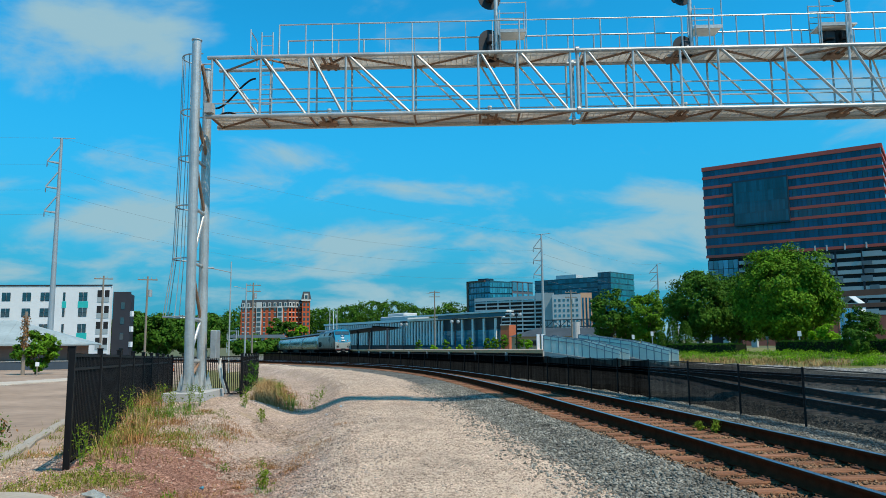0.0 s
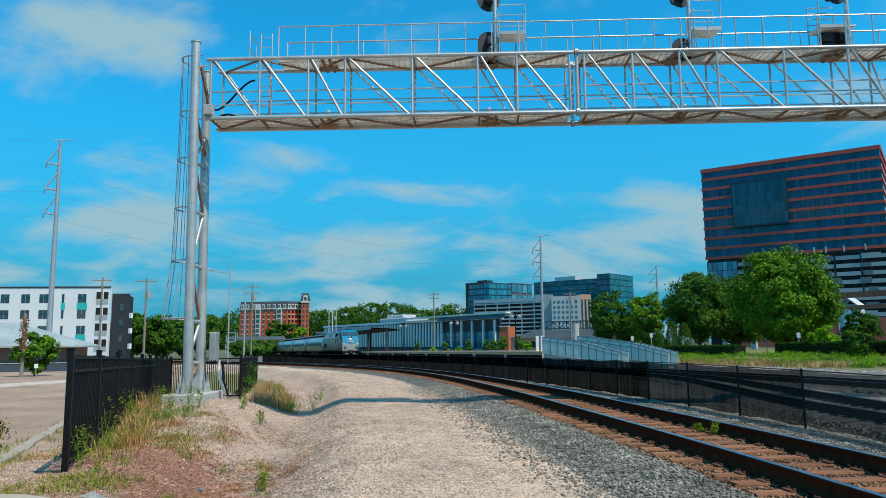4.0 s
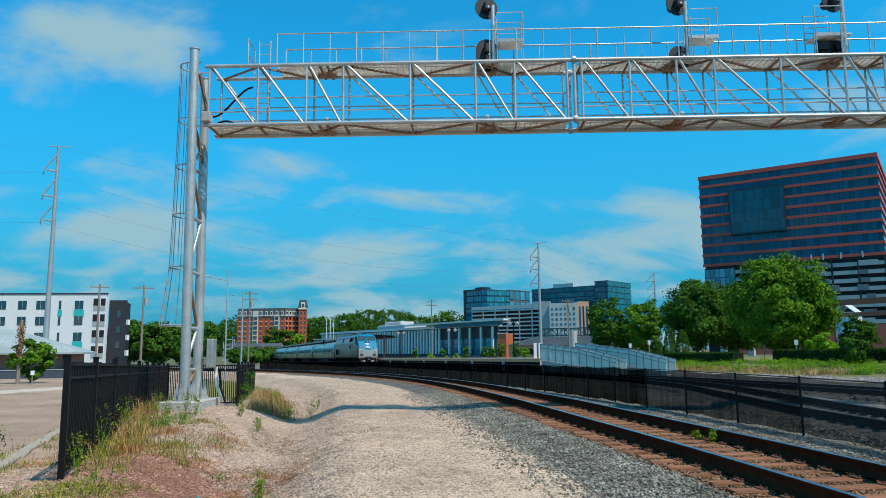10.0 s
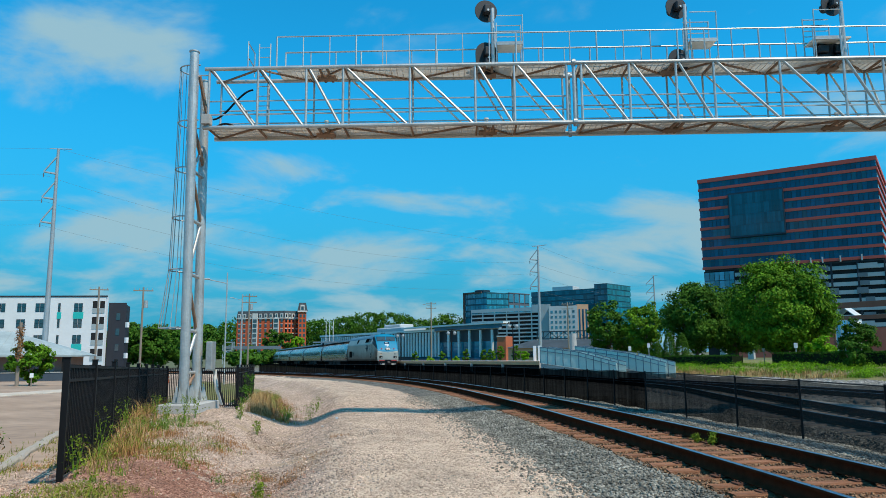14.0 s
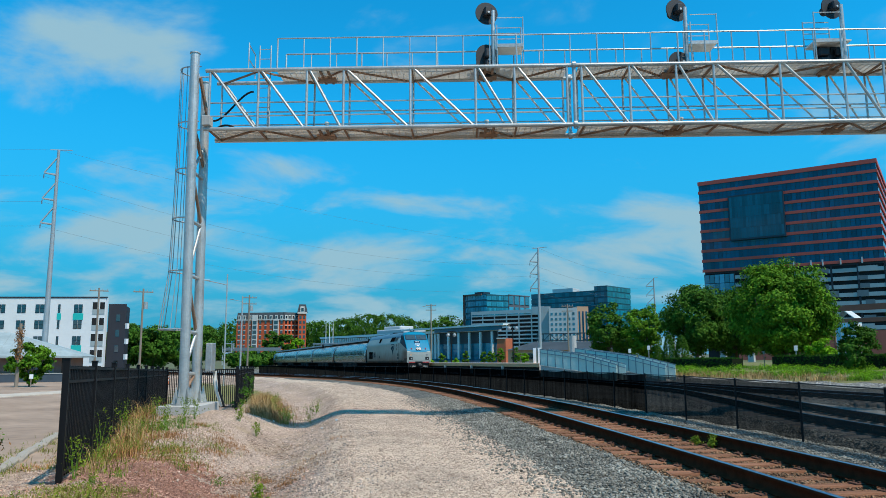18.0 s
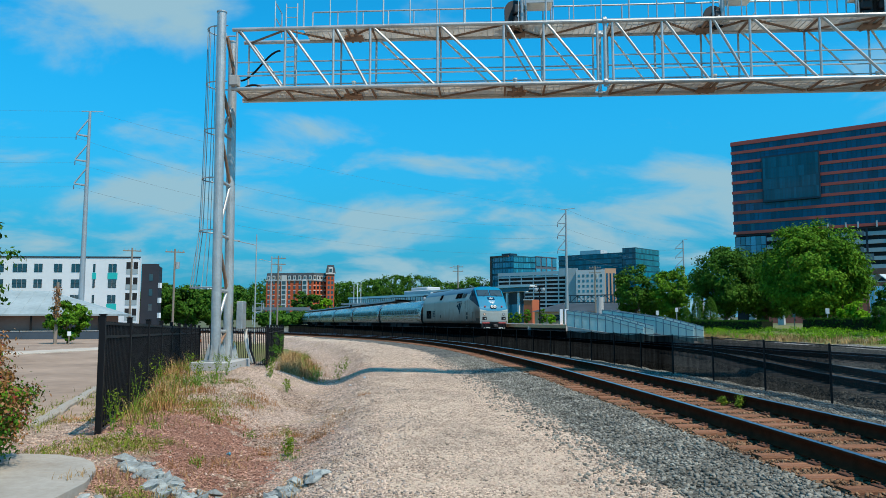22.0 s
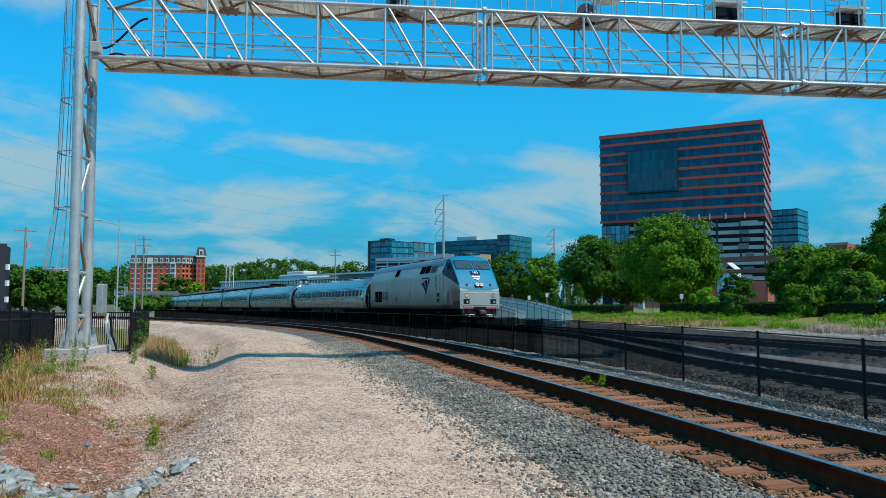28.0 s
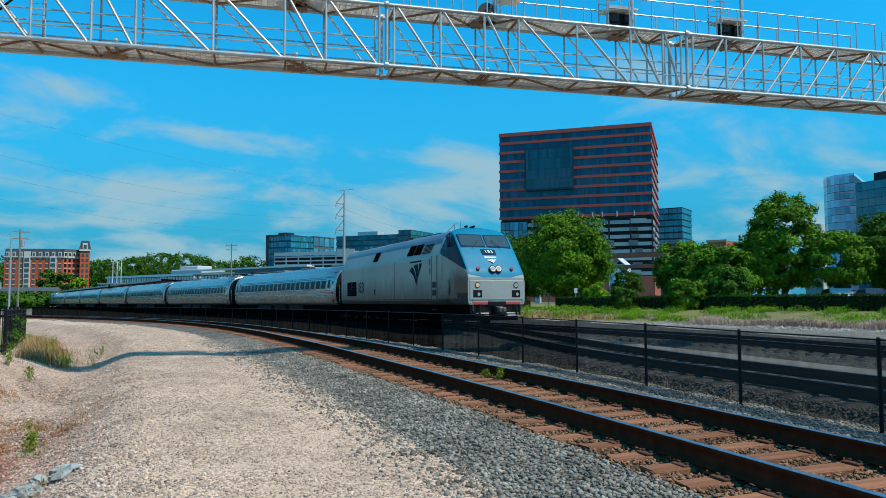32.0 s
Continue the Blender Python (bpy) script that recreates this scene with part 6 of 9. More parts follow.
def red_building():
    """Brick apartments with a mansard roof and a corner tower."""
    b = thing("brick_apartment_building", label="red brick apartment building with a dark mansard roof and corner tower", category="apartment building")
    D_ = 480
    f = Face(polar(-15.75, D_), polar(-12.2, D_ - 12))
    g = Face(polar(-12.2, D_ - 12), polar(-10.62, D_ - 6))
    zb, ze, zr = 2.0, 23.6, 28.6
    zf = -3.5
    for fc, depth, bays in ((f, 18, 9), (g, 18, 6)):
        block("brick_wall", [fc.a, fc.b, fc.b - fc.n * depth, fc.a - fc.n * depth], zf, ze, BRICK, b)
        slab("cornice", fc, -0.3, fc.len + 0.3, ze, ze + 0.5, 0.5, STONEW, b)
        bm = bmesh.new()
        a0, b0 = fc.a, fc.b
        lowr = [a0 + fc.n * 0.2, b0 + fc.n * 0.2, b0 - fc.n * depth, a0 - fc.n * depth]
        hir = [a0 - fc.n * 1.2, b0 - fc.n * 1.2, b0 - fc.n * (depth - 1), a0 - fc.n * (depth - 1)]
        lv, hv = [bm.verts.new((p.x, p.y, ze + 0.5)) for p in lowr], [bm.verts.new((p.x, p.y, zr)) for p in hir]
        bm.faces.new(hv)
        for i in range(4):
            bm.faces.new((lv[i], lv[(i + 1) % 4], hv[(i + 1) % 4], hv[i]))
        bmesh.ops.recalc_face_normals(bm, faces=bm.faces)
        part("mansard_roof", bm, SLATE, b)
        for r in range(7):
            for i in range(bays):
                u = fc.len * (i + 0.5) / bays
                if fc is f and i in (3, 7):
                    continue
                w = pane("window", fc, u - 0.65, zb + 1.0 + 3.05 * r, 1.3, 1.8, 0.12, WIN, b, v=0.02)
                pane("window_lintel", fc, u - 0.8, zb + 2.8 + 3.05 * r, 1.6, 0.3, 0.2, STONEW, b)
        for i in range(bays * 1):
            u = fc.len * (i + 0.5) / bays
            dm = pane("dormer", fc, u - 0.9, ze + 0.6, 1.8, 2.6, 0.3, STONEW, b)
            pane("dormer_window", fc, u - 0.5, ze + 1.0, 1.0, 1.7, 0.4, WIN, b)
    for i in (3, 7):
        u = f.len * (i + 0.5) / 9
        slab("white_bay", f, u - 1.7, u + 1.7, zb, ze + (3.4 if i == 3 else 0.6), 0.7, STONEW, b)
        for r in range(7):
            pane("bay_window", f, u - 1.25, zb + 0.8 + 3.05 * r, 2.5, 2.2, 0.1, WIN, b, v=0.7)
    tw = Face(polar(-11.15, D_ - 13), polar(-10.53, D_ - 13))
    block("tower", [tw.a, tw.b, tw.b - tw.n * 6, tw.a - tw.n * 6], zb, 27.8, BRICK, b)
    slab("tower_cornice", tw, -0.5, tw.len + 0.5, 27.6, 28.5, 0.6, STONEW, b)
    bm = bmesh.new()
    c_ = (tw.a + tw.b) / 2 - tw.n * 3
    bmesh.ops.create_cone(bm, cap_ends=True, segments=4, radius1=4.6, radius2=3.0, depth=5.2, matrix=Matrix.Translation((c_.x, c_.y, 31.0)) @ pose(0, 0, 0, 0, 0, 45 + tw.rz))
    part("tower_roof", bm, SLATE, b)
    pane("tower_dormer", tw, tw.len / 2 - 1.3, 28.6, 2.6, 3.6, 0.5, STONEW, b)
    pane("tower_window", tw, tw.len / 2 - 0.8, 29.0, 1.6, 2.2, 0.6, WIN, b)
    for r in range(8):
        for i in range(2):
            pane("window", tw, 0.8 + 2.3 * i, zb + 1.0 + 3.05 * r, 1.3, 1.8, 0.12, WIN, b)


red_building()


def station():
    """A long low station hall behind upright fins, with a roof room."""
    b = thing("station_building", label="long low station hall clad in pale upright fins", category="station building")
    f = Face(polar(-9.3, 262), polar(4.35, 176))
    z0, z1 = -1.9, 7.6
    FIN = mat("pale_blue_fin", (0.78, 0.83, 0.82), (0.66, 0.72, 0.71), rough=0.5, scale=1)
    block("hall", [f.a - f.n * 0.6, f.b - f.n * 0.6, f.b - f.n * 2 - f.d * 1.5, f.a - f.n * 25], z0, z1 - 0.3, mat("dark_blue_wall", (0.03, 0.045, 0.055), (0.02, 0.03, 0.04), rough=0.5, scale=0.5), b)
    slab("roof_edge", f, -1, f.len + 1, z1 - 0.5, z1 + 0.15, 1.4, FIN, b, v=-1)
    n_ = 64
    for i in range(n_):
        u = f.len * i / n_
        if u < f.len * 0.74 or i % 3 == 0:
            pane("fin", f, u, z0 + 2.2, 0.62, z1 - z0 - 2.9, 0.35, FIN, b)
    for i in range(16):
        u = f.len * (0.62 + 0.38 * i / 16)
        pane("hall_glass", f, u + 0.05, z0 + 1.0, f.len * 0.38 / 16 - 0.1, 5.0, 0.1, GLASS_T, b, v=-0.55)
    slab("glass_band", f, f.len * 0.74, f.len + 3, z1 - 0.4, z1 + 0.6, 0.3, GLASS_D, b, v=0.4)
    slab("upper_roof", f, f.len * 0.58, f.len + 5, z1 + 0.6, z1 + 1.0, 2.2, FIN, b, v=-0.5)
    part("roof_room", boxm(f.len * 0.33, 4, z1, f.len * 0.50, 12, z1 + 1.6, 0.2), WHITEF, b).matrix_basis = f.m()
    part("roof_plant", boxm(f.len * 0.36, 5, z1 + 1.6, f.len * 0.46, 10, z1 + 2.6, 0.2), WHITEF, b).matrix_basis = f.m()
    g = Face(polar(4.45, 172), polar(5.12, 171))
    t = thing("brick_lift_tower", label="short orange brick lift tower beside the hall", category="tower")
    block("shaft", [g.a, g.b, g.b - g.n * 4, g.a - g.n * 4], -1.9, 5.1, mat("orange_brick", (0.55, 0.16, 0.075), (0.44, 0.12, 0.06), rough=0.85, scale=1.2), t)
    slab("capping", g, -0.1, g.len + 0.1, 4.95, 5.25, 0.12, STONEW, t)


station()


def bridge():
    """A dark road viaduct beyond the trees."""
    b = thing("viaduct", label="dark road viaduct behind the trees", category="bridge")
    f = Face(polar(15.5, 230), polar(24.5, 210))
    slab("girder", f, 0, f.len, 8.0, 10.4, 1.0, CHAR, b)
    slab("deck_edge", f, 0, f.len, 10.4, 11.2, 1.2, GREYP, b)
    for i in range(5):
        slab("pier", f, 2 + f.len / 5 * i, 3.6 + f.len / 5 * i, -2, 8.0, 1.0, CONC, b)
    a = thing("rail_overpass", label="rusty brown steel overpass girders before the offices", category="bridge")
    g = Face(polar(27.6, 190), polar(33.4, 180))
    BR = mat("brown_girder", (0.34, 0.13, 0.09), (0.23, 0.09, 0.065), rough=0.7, scale=0.5)
    slab("girder", g, 0, g.len, 10.6, 11.9, 0.5, BR, a)
    slab("girder", g, 0, g.len, 8.0, 8.9, 0.5, BR, a)
    for i in (1, 6):
        slab("girder_post", g, g.len * i / 6.2, g.len * i / 6.2 + 0.4, -2, 10.6, 0.3, BR, a, v=-0.5)


bridge()


def apartments():
    """White stucco flats with a charcoal end."""
    b = thing("apartment_building", label="white apartment building with turquoise panels and a charcoal end", category="apartment building")
    f = Face((-132, 131.5), (-63.3, 136.4))
    z0, z1 = -4.0, 12.35
    block("white_wall", [f.a, f.b, f.b - f.n * 1.1, f.a - f.n * 20], z0, z1, WHITEC, b)
    slab("roof_edge", f, -0.2, f.len + 0.2, z1, z1 + 0.25, 0.3, CHAR, b, v=-0.2)
    L_ = f.len
    cols = [(303, 13, 2), (275, 4, 1), (250, 20, 3), (220, 13, 2), (190, 13, 2), (162, 22, 3), (127, 22, 3), (92, 13, 2), (60, 13, 2), (30, 22, 3), (0, 13, 2), (-40, 13, 2), (-80, 20, 3), (-120, 13, 2)]
    px = 0.124
    for r in range(5):
        zc = 10.35 - 2.98 * r
        for c, w, n_ in cols:
            u0 = L_ - (343 - c) * px - w * px / 2
            for i in range(n_):
                ww = w * px / n_
                wd = pane("window_frame", f, u0 + i * ww, zc - 0.8, ww - 0.08, 1.6, 0.05, MULL if n_ > 1 else CHAR, b)
                pane("window_pane", f, u0 + i * ww + 0.06, zc - 0.72, ww - 0.2, 0.68, 0.07, WIN, b)
                pane("window_pane", f, u0 + i * ww + 0.06, zc + 0.02, ww - 0.2, 0.70, 0.07, WIN, b)
        if r in (0, 2, 4):
            for c, w in ((303, 15), (275, 6)):
                pane("turquoise_panel", f, L_ - (343 - c) * px - w * px / 2, zc - 2.1, w * px, 1.2, 0.06, TEALP, b)
        u0 = L_ - 2.4
        pane("balcony_opening", f, u0, zc - 1.1, 1.0, 2.3, 0.03, DECK, b)
        pane("balcony_opening", f, u0 + 1.35, zc - 1.1, 0.85, 2.3, 0.03, DECK, b)
        pane("balcony_rail", f, u0, zc - 1.1, 2.2, 0.95, 0.06, GREYP, b)
    g = Face((-63.3, 137.6), (-60.0, 137.9))
    block("charcoal_end", [g.a, g.b, g.b - g.n * 2.2 - g.d * 1.2, g.a - g.n * 12], z0, 11.3, CHAR, b)
    for r in range(4):
        pane("end_window", g, 1.5, 8.0 - 2.9 * r, 0.7, 1.3, 0.05, WIN, b)
    bal = Face((-60.0, 138.0), (-59.4, 139.5))
    for r in range(4):
        slab("end_balcony", bal, -0.2, 0.3, 6.6 - 2.9 * r, 7.6 - 2.9 * r, 0.5, WHITEC, b)


apartments()


def warehouse():
    """A low brick shed under a hipped sheet-metal roof."""
    b = thing("warehouse", label="low warehouse with a weathered hipped metal roof and loading doors", category="warehouse")
    f = Face((-86, 63.5), (-39.7, 80.6))
    z0, ze, zr, dep = -1.5, 1.45, 4.25, 16
    block("brick_wall", [f.a + f.d * 1, f.b - f.d * 1.4 - f.n * 1.2, f.b - f.d * 1.4 - f.n * (dep - 1), f.a + f.d - f.n * (dep - 1)], z0, ze - 0.1, mat("dull_brown_brick", (0.25, 0.17, 0.135), (0.17, 0.11, 0.09), rough=0.9, scale=1.5), b)
    SHEET = mat("weathered_sheet_metal", (0.42, 0.49, 0.49), (0.26, 0.31, 0.31), rough=0.65, metal=0.1, scale=1.5, stretch=(1, 1, 1))
    bm = bmesh.new()
    e = [f.a, f.b, f.b - f.n * dep, f.a - f.n * dep]
    r_ = [f.a - f.n * dep / 2, f.b - f.d * 8.5 - f.n * dep / 2]
    ev = [bm.verts.new((p.x, p.y, ze)) for p in e]
    rv = [bm.verts.new((p.x, p.y, zr)) for p in r_]
    lv = [bm.verts.new((p.x, p.y, ze - 0.18)) for p in e]
    bm.faces.new((ev[0], ev[1], rv[1], rv[0]))
    bm.faces.new((ev[1], ev[2], rv[1]))
    bm.faces.new((ev[2], ev[3], rv[0], rv[1]))
    bm.faces.new(lv[::-1])
    for i in range(3):
        bm.faces.new((lv[i], lv[i + 1], ev[i + 1], ev[i]))
    bmesh.ops.recalc_face_normals(bm, faces=bm.faces)
    part("metal_roof", bm, SHEET, b)
    k = 0
    u = 0.5
    while u < f.len:
        up = min(1.0, (f.len - u) / 8.5)
        a, c = f.a + f.d * u, f.a + f.d * u - f.n * dep / 2 * up
        part("roof_seam", barm((a.x, a.y, ze + 0.01), (c.x, c.y, ze + (zr - ze) * up + 0.01), 0.05, 0.05), SHEET, b)
        u += 1.5
    for i in range(9):
        u = f.len - 6 - 5.2 * i
        if u > 1:
            pane("loading_door", f, u, z0 + 0.9, 3.2, 1.75, 0.1, mat("dusty_shutter", (0.22, 0.19, 0.17), (0.16, 0.13, 0.12), rough=0.8, scale=2) if i == 0 else bpy.data.materials["dusty_shutter"], b, v=-1.2)
    slab("blue_dock_wall", f, 0, f.len - 0.5, z0, z0 + 1.05, 0.3, mat("dark_blue_grey_block", (0.07, 0.095, 0.12), (0.05, 0.07, 0.09), rough=0.8, scale=1.5), b, v=-0.6)
    slab("dock_edge", f, 0, f.len - 0.5, z0 + 1.05, z0 + 1.12, 0.4, CONC, b, v=-0.65)
    for i in range(14):
        u = f.len - 2.0 - 3.4 * i
        if u > 0:
            slab("post", f, u, u + 0.18, z0, ze - 0.1, 0.18, DARK, b, v=-0.5)


warehouse()


def pavilion():
    """A small white gabled shelter below the overpass."""
    b = thing("white_pavilion", label="small white gabled pavilion below the overpass", category="pavilion")
    f = Face(polar(28.6, 214), polar(29.9, 212))
    block("wall", [f.a, f.b, f.b - f.n * 4, f.a - f.n * 4], -1, 9.9, WHITEC, b)
    for s_, lean in ((0, 1), (f.len, -1)):
        part("roof_slope", barm((s_ - 0.5 * lean, 1.9, 9.6), (f.len / 2, 1.9, 12.2), 4.6, 0.2), WHITEF, b).matrix_basis = f.m()
    for i in range(3):
        pane("window", f, 0.5 + 1.5 * i, 3.0, 1.0, 5.6, 0.06, GLASS_S, b)


pavilion()


def parked_car(az, dist, paint, label, turn):
    """A parked car: body, glasshouse, wheels, lamps."""
    x, y, z = at_bearing(az, dist)
    c = thing("parked_car", (x, y, z), turn, label, "car", "cars parked beyond the hedge")
    prof = [(-2.2, 0.35), (2.15, 0.35), (2.25, 0.7), (2.1, 0.95), (1.0, 1.08), (0.35, 1.55), (-1.3, 1.62), (-2.05, 1.15), (-2.28, 0.9)]
    secs = [[(x_, w_, z_) for x_, z_ in prof] for w_ in (-0.88, 0.88)]
    bm = bmesh.new()
    L_, R_ = ([bm.verts.new((x_, w_ * (0.8 if z_ > 1.2 else 1.0), z_)) for x_, w_, z_ in q_] for q_ in secs)
    bm.faces.new(L_)
    bm.faces.new(R_[::-1])
    for i in range(len(prof)):
        bm.faces.new((L_[i], R_[i], R_[(i + 1) % len(prof)], L_[(i + 1) % len(prof)]))
    bmesh.ops.recalc_face_normals(bm, faces=bm.faces)
    bmesh.ops.bevel(bm, geom=list(bm.edges), offset=0.06, segments=2, affect="EDGES")
    part("body", bm, paint, c)
    for w_ in (-1, 1):
        bm = bmesh.new()
        q_ = [bm.verts.new(p) for p in ((0.78, 0.90 * w_, 1.1), (0.3, 0.78 * w_, 1.48), (-1.25, 0.76 * w_, 1.54), (-1.75, 0.90 * w_, 1.15))]
        bm.faces.new(q_)
        part("side_window", bm, WIN, c)
        for x_ in (-1.4, 1.4):
            w = part("wheel", tubem((x_, 0.70 * w_, 0.33), (x_, 0.91 * w_, 0.33), 0.33, seg=16), BLACK, c)
            part("rim", tubem((x_, 0.90 * w_, 0.33), (x_, 0.92 * w_, 0.33), 0.2, seg=12), GREYP, w)
        part("headlight", boxm(2.12, 0.5 * w_ - 0.2, 0.68, 2.24, 0.5 * w_ + 0.2, 0.84, 0.02), WHITEF, c)
    part("windscreen", barm((1.02, 0, 1.1), (0.40, 0, 1.52), 1.4, 0.03), WIN, c)
    part("bumper", boxm(2.1, -0.85, 0.35, 2.3, 0.85, 0.55, 0.04), BLACK, c)


def hedge_sign(az, dist, zt, paint):
    x, y, z = at_bearing(az, dist)
    t = thing("small_sign", (x, y, z), -az, "small pale sign on a post behind the hedge", "sign", "signs behind the hedge")
    part("post", boxm(-0.04, -0.04, -0.2, 0.04, 0.04, zt - z), GREYP, t)
    part("plate", boxm(-0.15, -0.07, zt - z - 0.45, 0.15, -0.04, zt - z, 0.01), paint, t)


CARW = mat("white_car_paint", (0.74, 0.76, 0.77), (0.66, 0.68, 0.69), rough=0.25, coat=0.6, scale=1)
CARD = mat("dark_car_paint", (0.02, 0.023, 0.03), (0.014, 0.016, 0.02), rough=0.25, coat=0.6, scale=1)


# ---- platform, canopy and ramp ----
def along(L, y0, y1, off, step=8):
    """Points beside a line, for y in a range."""
    Q = beside(L, off)
    k = np.where((L[:, 1] >= y0) & (L[:, 1] <= y1))[0]
    return Q[k[::step]]


def ribbon(name, A, B, za, zb, material, parent, label=""):
    """A strip between two lines, with heights above the falling land."""
    n_ = min(len(A), len(B))
    v, f = [], []
    for i in range(n_):
        ga, gb = float(grade(A[i][1])), float(grade(B[i][1]))
        v += [(A[i][0], A[i][1], ga + za), (B[i][0], B[i][1], gb + zb)]
    for i in range(n_ - 1):
        f.append((2 * i, 2 * i + 1, 2 * i + 3, 2 * i + 2))
    return raw(name, v, f, material, parent, label)


def platform():
    b = thing("station_platform", label="high concrete station platform with an orange-brown edge", category="platform", kind="structure")
    EDGE = mat("orange_brown_edge", (0.80, 0.40, 0.20), (0.66, 0.32, 0.16), rough=0.8, scale=3)
    H = 0.97
    for a_, y1 in ((1.75, 250),):
        A, B, C = along(FAR, 57.6, y1, a_), along(FAR, 57.6, y1, a_ + 0.6), along(FAR, 57.6, y1, a_ + 6.5)
        ribbon("deck", B, C, H, H, CONC, b)
        ribbon("edge_strip", A, B, H + 0.004, H + 0.004, EDGE, b, "orange-brown edge strip")
        ribbon("edge_fascia", along(FAR, 57.6, y1, a_ - 0.01), A, H - 0.30, H + 0.004, EDGE, b)
        ribbon("front_wall", along(FAR, 57.6, y1, a_ + 0.25), along(FAR, 57.6, y1, a_ + 0.26), -0.4, H - 0.1, DARK, b)
        ribbon("back_wall", C, along(FAR, 57.6, y1, a_ + 6.51), H, -0.4, CONC, b)
    a, c = A[0], C[0]
    g = float(grade(a[1]))
    raw("end_wall", [(a[0], a[1], g - 0.4), (c[0], c[1], g - 0.4), (c[0], c[1], g + H), (a[0], a[1], g + H)], [(0, 1, 2, 3)], CONC, b)
    for i in range(2, len(A) - 2, 2):
        if A[i][1] < 130:
            part("pier", boxm(-0.12, -0.12, -0.5, 0.12, 0.12, H - 0.22), CONC, b).matrix_basis = pose(A[i][0], A[i][1], float(grade(A[i][1])))
    for k, (x_, y_) in enumerate(along(FAR, 58.2, 60, 2.0, 2)[:2]):
        p = part("end_post", boxm(-0.12, -0.12, 0, 0.12, 0.12, 1.25), WHITEC, None)
        p.matrix_basis = pose(x_, y_, float(grade(y_)) + H)
        tagged(p, "short white post at the platform's end", "post", "platform end posts")


platform()


def canopy():
    c = thing("platform_canopy", label="long dark platform canopy on steel columns", category="canopy")
    A, B = along(FAR, 118, 262, 2.2), along(FAR, 118, 262, 7.5)
    ribbon("roof_top", A, B, 4.85, 4.60, CHAR, c)
    ribbon("roof_soffit", A, B, 4.62, 4.38, DARK, c)
    ribbon("roof_fascia", A, along(FAR, 118, 262, 2.19), 4.85, 4.55, GREYP, c)
    for i in range(0, len(A), 3):
        m_ = (A[i] + B[i]) / 2
        part("column", boxm(-0.15, -0.15, 0.9, 0.15, 0.15, 4.5), CHAR, c).matrix_basis = pose(m_[0], m_[1], float(grade(m_[1])))
    d = thing("platform_canopy", label="pale flat canopy roof over the platform stairs", category="canopy")
    g = Face(polar(-10.0, 150), polar(-6.1, 142))
    slab("roof", g, 0, g.len, 3.55, 3.8, 4.0, GREYP, d, v=-4)
    for u in (1, g.len / 2, g.len - 1):
        slab("column", g, u, u + 0.25, -0.3, 3.55, 0.25, CHAR, d, v=-2)


canopy()


